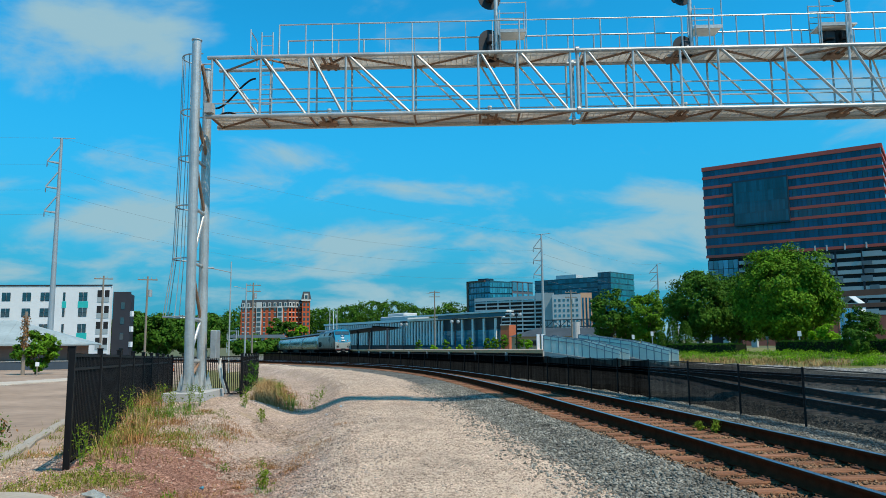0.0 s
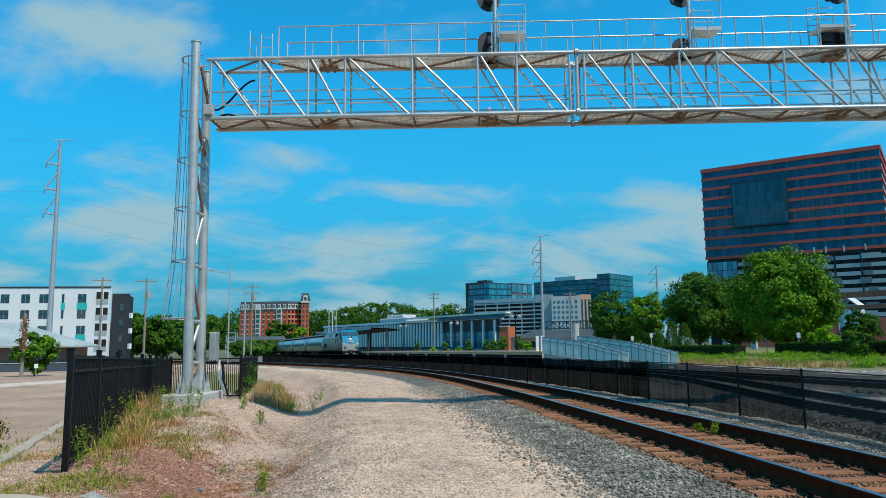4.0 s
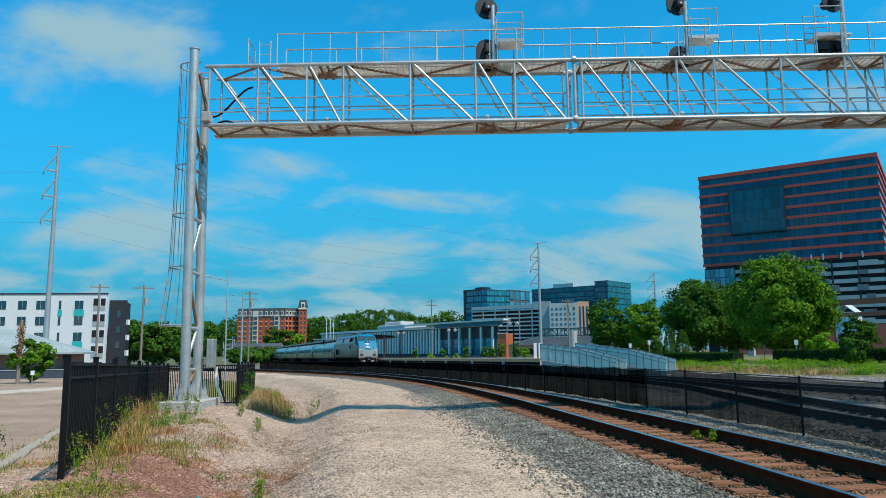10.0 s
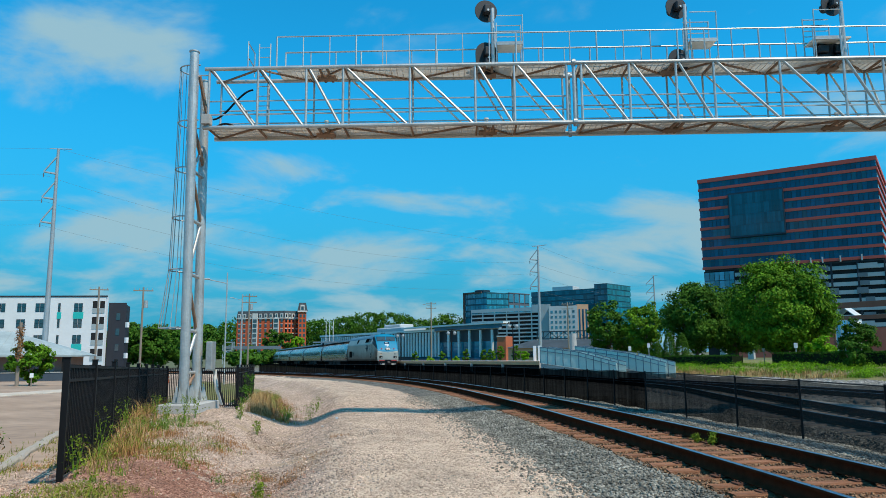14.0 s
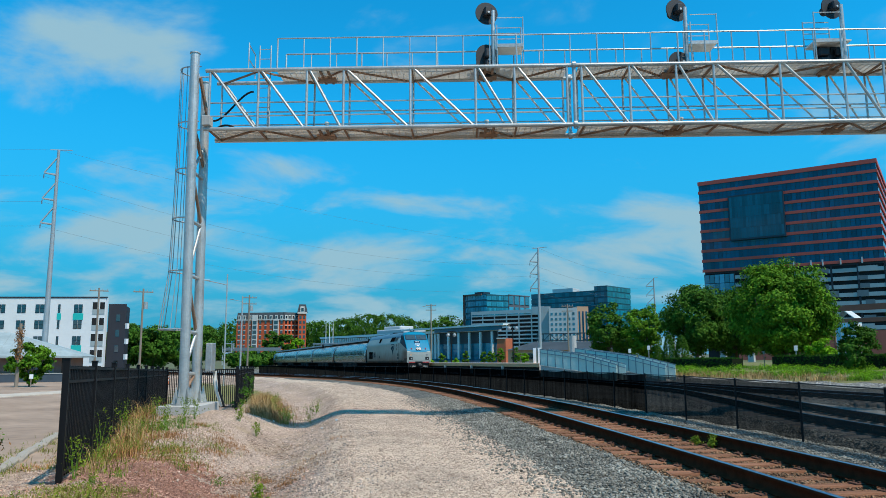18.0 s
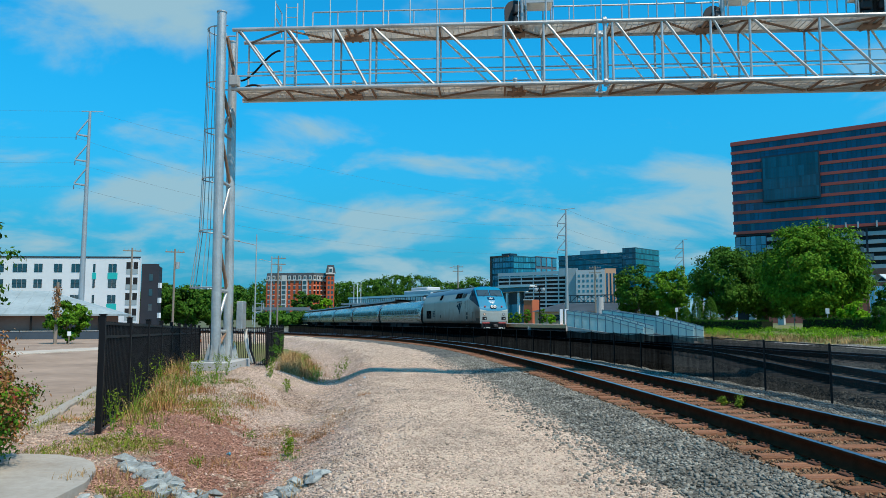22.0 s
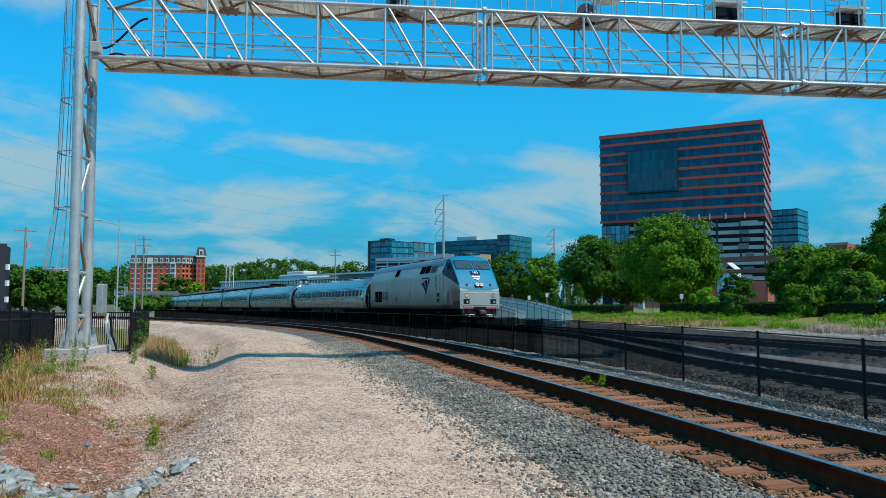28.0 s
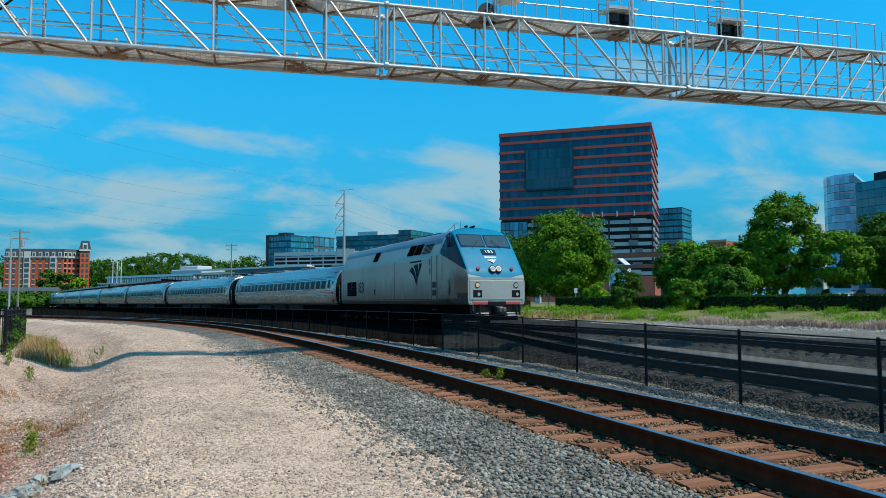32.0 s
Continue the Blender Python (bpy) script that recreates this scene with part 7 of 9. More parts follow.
def ramp():
    """Switchback ramp with pale blue-grey mesh sides."""
    r = thing("access_ramp", label="switchback access ramp with pale blue-grey panel railings", category="ramp")
    PB = mat("pale_blue_grey_panel", (0.66, 0.75, 0.66), (0.56, 0.65, 0.57), rough=0.8, scale=3)
    RL = mat("slate_blue_rail", (0.17, 0.24, 0.28), (0.13, 0.18, 0.21), rough=0.5, scale=3)
    for (az0, d0, z0), (azm, dm, zm), (az1, d1, z1), hh in (((7.8, 58.0, 0.62), (10.75, 56.5, 0.20), (13.6, 55.0, -0.55), 1.12), ((10.5, 60.0, 0.72), (14.5, 58.0, 0.12), (17.2, 56.5, -0.58), 1.08)):
        P = [polar(az0, d0), polar(azm, dm), polar(az1, d1)]
        Z = [z0, zm, z1]
        for k in range(2):
            a, b = P[k], P[k + 1]
            fc = Face(a, b)
            za, zb = Z[k], Z[k + 1]
            for row, v in (("front", 0.0), ("back", -1.5)):
                n_ = 5
                for i in range(n_):
                    u0, u1 = fc.len * i / n_, fc.len * (i + 1) / n_
                    q0, q1 = za + (zb - za) * i / n_, za + (zb - za) * (i + 1) / n_
                    bm = bmesh.new()
                    vs = [(u0 + 0.03, -v, q0 - 0.1), (u1 - 0.03, -v, q1 - 0.1), (u1 - 0.03, -v, q1 + hh), (u0 + 0.03, -v, q0 + hh)]
                    f_ = [bm.verts.new(p) for p in vs]
                    g_ = [bm.verts.new((p[0], p[1] - 0.03, p[2])) for p in vs]
                    bm.faces.new(f_[::-1])
                    bm.faces.new(g_)
                    for j in range(4):
                        bm.faces.new((f_[j], f_[(j + 1) % 4], g_[(j + 1) % 4], g_[j]))
                    bmesh.ops.recalc_face_normals(bm, faces=bm.faces)
                    part("panel", bm, PB, r).matrix_basis = fc.m()
                    part("panel_post", boxm(u0 - 0.03, -v - 0.05, q0 - 0.1, u0 + 0.03, -v + 0.02, q0 + hh + 0.03), RL, r).matrix_basis = fc.m()
                part("handrail", barm((0, -v - 0.02, za + hh + 0.03), (fc.len, -v - 0.02, zb + hh + 0.03), 0.07, 0.06), RL, r).matrix_basis = fc.m()
                part("grab_rail", barm((0, -v - 0.09, za + hh - 0.25), (fc.len, -v - 0.09, zb + hh - 0.25), 0.04, 0.04), RL, r).matrix_basis = fc.m()
            bm = bmesh.new()
            vs = [(0, 0.05, za - 0.12), (fc.len, 0.05, zb - 0.12), (fc.len, 1.45, zb - 0.12), (0, 1.45, za - 0.12)]
            t_ = [bm.verts.new(p) for p in vs]
            w_ = [bm.verts.new((p[0], p[1], -1.0)) for p in vs]
            bm.faces.new(t_)
            for j in range(4):
                bm.faces.new((t_[j], t_[(j + 1) % 4], w_[(j + 1) % 4], w_[j]))
            bmesh.ops.recalc_face_normals(bm, faces=bm.faces)
            part("ramp_slab", bm, CONC, r).matrix_basis = fc.m()
    p = polar(10.35, 62)
    w = part("concrete_pole", tubem((p.x, p.y, -0.6), (p.x, p.y, 2.9), 0.32, 0.28, seg=14), CONC)
    tagged(w, "short thick concrete pole behind the ramp", "pole")


ramp()

def truss_bridge():
    """A dark lattice railway bridge beyond the ramp."""
    b = thing("truss_bridge", label="dark steel lattice bridge beyond the platform", category="bridge")
    f = Face(polar(7.6, 305), polar(15.8, 285))
    ST = mat("dark_grey_bridge_steel", (0.10, 0.115, 0.125), (0.06, 0.07, 0.08), rough=0.6, scale=0.8)
    n_ = 15
    w = f.len / n_
    for z in (6.5, 9.4):
        slab("chord", f, 0, f.len, z, z + 0.42, 0.4, ST, b)
    for i in range(n_ + 1):
        slab("upright", f, i * w - 0.12, i * w + 0.12, 6.9, 9.4, 0.3, ST, b)
        if i < n_:
            za, zb = (6.9, 9.4) if i % 2 else (9.4, 6.9)
            part("diagonal", barm((i * w + 0.1, -0.2, za), ((i + 1) * w - 0.1, -0.2, zb), 0.2, 0.22), ST, b).matrix_basis = f.m()
        if i % 5 == 0:
            slab("pier", f, i * w - 0.5, i * w + 0.5, -3, 6.5, 1.0, CONC, b)


truss_bridge()


def low_shed():
    """A long low building with a dark hipped roof beyond the platform's end."""
    b = thing("low_shed", label="low tan shed with a dark hipped roof", category="building")
    f, side, plan = quad_plan(polar(5.3, 158), polar(13.4, 150), 9)
    block("wall", plan, -2.2, 2.3, TAN, b)
    bm = bmesh.new()
    e = [f.a + f.n * 0.5 - f.d * 0.5, f.b + f.n * 0.5 + f.d * 0.5, f.b - f.n * 9.5 + f.d * 0.5, f.a - f.n * 9.5 - f.d * 0.5]
    r_ = [f.a + f.d * 4 - f.n * 4.5, f.b - f.d * 4 - f.n * 4.5]
    ev, rv = [bm.verts.new((p.x, p.y, 2.2)) for p in e], [bm.verts.new((p.x, p.y, 4.0)) for p in r_]
    for q_ in ((ev[0], ev[1], rv[1], rv[0]), (ev[1], ev[2], rv[1]), (ev[2], ev[3], rv[0], rv[1]), (ev[3], ev[0], rv[0]), ev[::-1]):
        bm.faces.new(q_)
    bmesh.ops.recalc_face_normals(bm, faces=bm.faces)
    part("hipped_roof", bm, SLATE, b)
    for i in range(7):
        pane("window", f, 1.5 + f.len / 7.2 * i, 0.2, 1.3, 1.3, 0.06, WIN, b)


low_shed()


def flagpole(az, dist, top):
    p = polar(az, dist)
    z = float(height(p.x, p.y))
    t = thing("flagpole", (p.x, p.y, z), 0, "slim white flagpole before the station", "flagpole", "flagpoles")
    part("shaft", tubem((0, 0, -0.2), (0, 0, top - z), 0.14, 0.09, seg=8), WHITEC, t)
    bm = bmesh.new()
    bmesh.ops.create_uvsphere(bm, u_segments=8, v_segments=6, radius=0.18, matrix=Matrix.Translation((0, 0, top - z + 0.1)))
    part("finial", bm, GREYP, t)


for az in (-9.0, -8.72, -8.45):
    flagpole(az, 238, 11.6)


def footbridge():
    """A concrete footbridge with a steel stair tower below the brick apartments."""
    b = thing("footbridge", label="grey concrete footbridge with a steel stair tower", category="bridge")
    f = Face(polar(-16.6, 305), polar(-12.4, 300))
    slab("deck", f, 0, f.len, 3.3, 4.0, 2.0, DGREY, b)
    slab("parapet", f, 0, f.len, 4.0, 4.6, 0.15, DGREY, b)
    for i in range(4):
        slab("pier", f, 2 + f.len / 4 * i, 2.8 + f.len / 4 * i, -3, 3.3, 1.0, CONC, b)
    for u in (0.2, 3.8):
        for v in (0.2, 3.2):
            slab("tower_post", f, u, u + 0.3, -3, 6.4, 0.3, GREYP, b, v=v)
    for z in (0.0, 2.6, 6.0):
        slab("tower_beam", f, 0.2, 4.1, z, z + 0.3, 0.3, GREYP, b, v=3.2)


footbridge()

# ---- plants ----


def leaves(centres, spread, per, size, seed, squash=0.75, middle=None):
    """Small leaf blades scattered round clump centres; returns vertices and faces."""
    g = np.random.default_rng(seed)
    c = np.repeat(np.asarray(centres), per, axis=0)
    n_ = len(c)
    sp = np.repeat(np.broadcast_to(np.asarray(spread), (len(centres),)), per)[:, None]
    p = c + g.normal(size=(n_, 3)) * sp * np.array([1, 1, squash])
    out = (p - c) / (sp + 1e-6)
    if middle is not None:
        away = c - np.asarray(middle)
        out = out * 0.8 + 1.1 * away / (np.linalg.norm(away, axis=1)[:, None] + 1e-6)
    out = out + g.normal(size=(n_, 3)) * 0.65 + np.array([0, 0, 0.35])
    out /= np.linalg.norm(out, axis=1)[:, None] + 1e-9
    a = np.cross(out, g.normal(size=(n_, 3)))
    a /= np.linalg.norm(a, axis=1)[:, None] + 1e-9
    b = np.cross(out, a)
    s = size * g.uniform(0.6, 1.3, size=(n_, 1))
    v = np.empty((n_, 4, 3))
    v[:, 0], v[:, 1], v[:, 2], v[:, 3] = p - a * s, p + b * s * 0.5, p + a * s, p - b * s * 0.5
    return v.reshape(-1, 3), np.arange(n_ * 4).reshape(-1, 4)


def clumps(rx, ry, rz, n_, seed, inner=0.45, lumpy=0.22):
    """Clump centres in an uneven crown about the origin."""
    g = np.random.default_rng(seed)
    u = g.normal(size=(n_, 3))
    u /= np.linalg.norm(u, axis=1)[:, None]
    r = inner + (1 - inner) * g.uniform(size=n_) ** 0.6
    k = np.array([1 + lumpy * noise.noise(Vector(q_) * 1.7 + Vector((seed, 0, 0))) * 1.6 for q_ in u])
    return u * (r * k)[:, None] * np.array([rx, ry, rz])


def limb(bm, a, b, r0, r1, rnd, seg=7):
    a, b = Vector(a), Vector(b)
    m = (a + b) / 2 + Vector((rnd.uniform(-1, 1), rnd.uniform(-1, 1), 0)) * (b - a).length * 0.07
    tube(bm, a, m, r0, (r0 + r1) / 2, seg=seg, caps=False)
    tube(bm, m, b, (r0 + r1) / 2, r1, seg=seg, caps=False)


def tree(x, y, z, height_, radius, seed, leaf=LEAF, label="", trunk_h=None, n_clump=260, per=42, size=0.17, category="tree", squash=1.0, group="", name="tree", inner=0.45):
    t = thing(name, (x, y, z), 0, label, category, group)
    rnd = random.Random(seed)
    trunk_h = height_ * 0.16 if trunk_h is None else trunk_h
    cz = (height_ + trunk_h) / 2
    rz_ = (height_ - trunk_h) / 2
    C = clumps(radius, radius, rz_ * squash, n_clump, seed, inner) + np.array([0, 0, cz])
    bm = bmesh.new()
    r0 = max(0.04, height_ * 0.022)
    limb(bm, (0, 0, -0.3), (rnd.uniform(-0.1, 0.1), rnd.uniform(-0.1, 0.1), trunk_h + rz_ * 0.5), r0 * 1.25, r0 * 0.7, rnd, 9)
    for k in range(9):
        c = C[rnd.randrange(len(C))]
        h0 = trunk_h * rnd.uniform(0.6, 1.1) + rz_ * rnd.uniform(0, 0.5)
        limb(bm, (0, 0, h0), Vector(c) * 0.9 + Vector((0, 0, h0 * 0.1)), r0 * 0.5, r0 * 0.12, rnd)
    part("trunk", bm, BARK, t)
    # boughs: rounded lobes, leafy on the outside and open between
    g = np.random.default_rng(seed)
    lobes = clumps(radius * 0.90, radius * 0.90, rz_ * squash * 0.90, max(30, int(n_clump * 0.42)), seed + 5, 0.62, 0.16) + np.array([0, 0, cz])
    size_l = radius * g.uniform(0.15, 0.26, len(lobes))
    u = g.normal(size=(len(lobes), 20, 3))
    u[:, :, 2] = u[:, :, 2] * 0.8 + 0.25
    u /= np.linalg.norm(u, axis=2)[:, :, None]
    D = (lobes[:, None, :] + u * size_l[:, None, None] * g.uniform(0.75, 1.05, (len(lobes), 20, 1)) * np.array([1, 1, 0.75])).reshape(-1, 3)
    v, f = leaves(D, radius * 0.055, max(4, int(n_clump * per * 1.15 / len(D))), size * 1.08, seed, middle=(0, 0, cz - rz_ * 0.3))
    raw("crown", v, f, leaf, t)
    return t


def at_bearing(az, dist):
    p = polar(az, dist)
    return p.x, p.y, float(height(p.x, p.y))


LBL = "broad green leafy tree behind the hedge"
tree(*at_bearing(25.3, 76), 10.5, 4.3, 11, LEAF, "large round bright green maple tree behind the hedge", 0.4, 480, 100, 0.14, inner=0.6)
tree(*at_bearing(19.4, 86), 9.2, 3.8, 12, LEAFD, "dark green leafy tree beside a larger maple", 0.9, 260, 80, 0.15)
tree(*at_bearing(22.2, 88), 8.4, 3.6, 14, LEAFD, "dark green leafy tree beside a larger maple", 0.9, 220, 80, 0.15)
tree(*at_bearing(12.95, 97), 8.3, 2.5, 13, LEAFD, "small dark green tree beyond the ramp", 0.9, 170, 46, 0.17)
tree(*at_bearing(15.75, 96), 8.1, 2.7, 15, LEAF, "small green tree beyond the ramp", 0.9, 180, 46, 0.17)
tree(*at_bearing(14.3, 104), 6.2, 2.4, 16, LEAFD, "small dark green tree beyond the ramp", 0.7, 130, 40, 0.18)


def cone_shrub(az, dist, h, r, seed):
    """A clipped evergreen: small leaves over a rounded cone."""
    t = thing("shrub", at_bearing(az, dist), 0, "clipped conical evergreen shrub behind the hedge", "shrub", "conical shrubs")
    part("trunk", tubem((0, 0, -0.2), (0, 0, h * 0.7), 0.06, 0.03), BARK, t)
    g = np.random.default_rng(seed)
    z = h * g.uniform(0, 1, 900) ** 1.3
    a = g.uniform(0, 2 * math.pi, 900)
    w = r * np.sqrt(np.clip(1 - (z / h) ** 1.6, 0, 1)) * g.uniform(0.86, 1.0, 900)
    v, f = leaves(np.stack([w * np.cos(a), w * np.sin(a), z + 0.05], axis=1), 0.06, 12, 0.05, seed, middle=(0, 0, h * 0.2))
    raw("foliage", v, f, LEAFD, t)


for az, h, r, s in ((17.5, 3.25, 0.72, 21), (18.4, 3.15, 0.78, 22), (16.7, 2.2, 0.6, 23)):
    cone_shrub(az, 79, h, r, s)
tree(*at_bearing(41.1, 68), 10.1, 3.0, 31, LEAF, "tall dark green tree with an open crown", 0.9, 330, 90, 0.13, inner=0.4)
tree(*at_bearing(39.4, 74), 7.6, 2.8, 37, LEAFD, "dark green leafy tree behind taller ones", 1.0, 190, 44, 0.16)
tree(*at_bearing(47.3, 76), 8.4, 3.3, 32, LEAFD, "dark green leafy tree beside the hedge", 1.5, 260, 85, 0.14)
tree(*at_bearing(44.6, 66), 6.5, 2.3, 38, LEAF, "green leafy tree beside the hedge", 0.9, 170, 80, 0.13)
tree(*at_bearing(34.3, 64), 6.0, 2.5, 33, LEAF, "bushy green tree at the edge of the tracks", 0.3, 220, 85, 0.12)
tree(*at_bearing(36.9, 60), 5.2, 2.4, 34, LEAF, "bushy green tree at the edge of the tracks", 0.2, 220, 85, 0.12)
tree(*at_bearing(37.2, 56.5), 3.2, 1.7, 35, LEAFD, "dense dark green shrub at the edge of the tracks", 0.0, 150, 46, 0.12, "shrub", name="shrub")
tree(*at_bearing(34.4, 55), 2.4, 1.3, 36, LEAF, "low bushy shrub in the weeds", 0.0, 110, 40, 0.11, "shrub", name="shrub")
tree(*at_bearing(30.05, 84), 4.4, 1.7, 39, LEAFD, "small dark evergreen tree by the hedge", 0.3, 120, 40, 0.14)
tree(*at_bearing(29.6, 57), 2.5, 0.95, 40, LEAFD, "low dark shrub in the weeds", 0.0, 100, 44, 0.09, "shrub", name="shrub")
tree(*at_bearing(27.6, 64), 2.4, 1.1, 41, LEAFL, "bright green shrub in the weeds", 0.0, 90, 40, 0.10, "shrub", name="shrub")
for k, az in enumerate((50.5, 53.5, 57, 61, 66)):
    tree(*at_bearing(az, 70 + 3 * (k % 2)), 8.5 - (k % 3), 3.4, 50 + k, LEAFD, LBL, 1.2, 120, 36, 0.2)

for az, d_, paint, lb, tn in ((44.2, 66, CARW, "white car parked beyond the hedge", 62), (46.3, 68, CARD, "dark car parked beyond the hedge", 60)):
    parked_car(az, d_, paint, lb, tn)
for az, d_, zt in ((26.1, 71, 2.0), (24.0, 80, 1.7), (16.0, 80, 2.2), (14.6, 82, 1.9)):
    hedge_sign(az, d_, zt, WHITEC)

# left of the line
tree(*at_bearing(-37.6, 41), 7.8, 3.15, 61, LEAFD, "dense dark green tree beside the yard", 1.0, 300, 50, 0.13)
tree(*at_bearing(-41.0, 38), 8.0, 3.0, 62, LEAFD, "dense dark green tree beside the yard", 1.0, 200, 46, 0.14)
tree(*at_bearing(-29.35, 72), 4.0, 1.65, 63, LEAF, "bush grown round a wooden post", 0.1, 130, 46, 0.13, "bush", name="bush")
for k, (az, d_, h_, r_) in enumerate(((-23.6, 172, 8.5, 5), (-21.6, 168, 7.6, 5), (-19.8, 176, 7.2, 5), (-18.2, 190, 9, 5), (-24.8, 180, 7, 4.5), (-15.6, 180, 1.5, 3), (-14.6, 180, 1.0, 3), (-13.4, 240, 2.5, 4))):
    tree(*at_bearing(az, d_), h_ + 2.0, r_, 70 + k, LEAFD, "dark green tree beyond the yard", 0.5, 130, 40, 0.36, group="trees beyond the yard")
for k, (az, h_, r_, lf) in enumerate(((-13.15, 11, 5, LEAFD), (-12.1, 11, 4.5, LEAFD), (-11.2, 8, 4, LEAFL), (-14.6, 2, 4, LEAF))):
    tree(*at_bearing(az, 395), h_ + 6, r_, 80 + k, lf, "tree before the brick apartments", 0.5, 110, 36, 0.55, group="trees before the apartments")

# the wooded skyline behind the station: uncounted
g_ = np.random.default_rng(9)
CC = []
for az in np.arange(-27.0, 3.2, 0.42):
    d_ = 590 + g_.uniform(-40, 60)
    top = np.interp(az, [-27, -17.5, -15.5, -10.3, -8.3, -6, -3.8, -1.2, 0.6, 1.6, 3], [0.028, 0.034, 0.046, 0.044, 0.047, 0.055, 0.053, 0.044, 0.052, 0.044, 0.03]) * d_ + 1.4 + g_.uniform(-2.0, 1.0)
    p = polar(az, d_)
    for k in range(26):
        u = g_.normal(size=3)
        u /= np.linalg.norm(u)
        CC.append((p.x + u[0] * 8, p.y + u[1] * 8, top - 8 + u[2] * 8))
        CC.append((p.x + u[0] * 8, p.y + u[1] * 8, top - 20 + u[2] * 10))
v, f = leaves(np.array(CC), 1.3, 22, 1.0, 10)
wood = raw("far_woods", v, f, LEAFD)
tagged(wood, "dark green wooded skyline behind the station", "trees", kind="stuff")


HEDGEL = leafy("dark_hedge_leaves", (0.045, 0.13, 0.014), (0.020, 0.065, 0.008), 0.2)


def hedge():
    """A clipped hedge: plants of leaves over a dark box for the shade inside."""
    h = thing("hedge", label="long clipped dark green hedge", category="hedge")
    g = np.random.default_rng(4)
    core = mat("shaded_hedge_inside", (0.018, 0.028, 0.009), (0.008, 0.012, 0.005), rough=0.95, scale=6, bump=0.5)
    for off_, y0, y1, tall in ((8.4, -6, 63, 0.98), (6.6, 63, 84, 0.85)):
        L_ = beside(BANK, off_)
        L_ = L_[(L_[:, 1] > y0) & (L_[:, 1] < y1)]
        N_ = normals(L_)
        for i in range(0, len(L_) - 6, 6):
            C = []
            for j in range(170):
                u = g.uniform(0, 6)
                p, n_ = L_[i + int(u)] + (L_[i + int(u) + 1] - L_[i + int(u)]) * (u % 1), N_[i]
                if j % 5 < 3:
                    w, z = g.uniform(-0.55, 0.55), tall + g.normal() * 0.03
                else:
                    w, z = -0.55 if j % 10 != 9 else 0.55, g.uniform(0.05, tall)
                x_, y_ = p + n_ * w
                C.append((x_, y_, height(*p) + z))
            v, f = leaves(np.array(C), 0.05, 12, 0.05, 900 + i)
            pl = raw("hedge_plant", v, f, HEDGEL, h)
            a_, b_ = L_[i], L_[i + 6]
            # solid near-black filler: the shade deep among the leaves, put into its colour
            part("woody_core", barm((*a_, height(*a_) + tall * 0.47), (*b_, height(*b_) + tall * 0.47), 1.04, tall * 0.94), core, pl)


hedge()


def blades(points, hmin, hmax, wide, bend, seed, clump=1, spread=0.0):
    """Grass blades of two segments; returns vertices and faces."""
    g = np.random.default_rng(seed)
    P = np.repeat(np.asarray(points), clump, axis=0)
    n_ = len(P)
    P = P + np.concatenate([g.normal(size=(n_, 2)) * spread, np.zeros((n_, 1))], axis=1)
    a = g.uniform(0, 2 * math.pi, n_)
    h = g.uniform(hmin, hmax, n_)[:, None]
    d_ = np.stack([np.cos(a), np.sin(a), np.zeros(n_)], axis=1)
    s = np.stack([-np.sin(a), np.cos(a), np.zeros(n_)], axis=1) * wide
    b = g.uniform(0.2, 1.0, n_)[:, None] * bend
    m = P + d_ * h * b * 0.3 + np.array([0, 0, 1]) * h * 0.55
    t = P + d_ * h * b + np.array([0, 0, 1]) * h * (1 - 0.3 * b)
    v = np.empty((n_, 6, 3))
    v[:, 0], v[:, 1], v[:, 2], v[:, 3], v[:, 4], v[:, 5] = P - s, P + s, m + s * 0.7, m - s * 0.7, t + s * 0.12, t - s * 0.12
    i = np.arange(n_)[:, None] * 6
    f = np.concatenate([i + np.array([[0, 1, 2, 3]]), i + np.array([[3, 2, 4, 5]])], axis=0)
    return v.reshape(-1, 3), f


GRASS = mat("green_weed_blades", (0.14, 0.27, 0.022), (0.075, 0.16, 0.014), rough=0.6, scale=1.2, rnd=0.3, island=True)
STRAW = mat("dry_straw_blades", (0.46, 0.30, 0.13), (0.30, 0.18, 0.07), rough=0.7, scale=1.2, rnd=0.3, island=True)
PINKG = mat("pinkish_dry_grass", (0.56, 0.44, 0.36), (0.38, 0.28, 0.23), rough=0.7, scale=1.2, rnd=0.25, island=True)


def strip_points(L, d0, d1, y0, y1, n_, seed):
    g = np.random.default_rng(seed)
    k = np.where((L[:, 1] > y0) & (L[:, 1] < y1))[0]
    N = normals(L)
    i = g.choice(k, n_)
    d_ = g.uniform(d0, d1, n_)
    P = L[i] + N[i] * d_[:, None] + g.uniform(-0.3, 0.3, (n_, 2))
    return np.array([(x_, y_, height(x_, y_) - 0.02) for x_, y_ in P])


def tufts(P):
    """Keep the places where the tufts gather, fewer further off."""
    k = np.array([noise.noise((x_ * 0.35, y_ * 0.35, 4.0)) for x_, y_, _ in P]) - 0.012 * (P[:, 1] - 20)
    return P[k > -0.02]


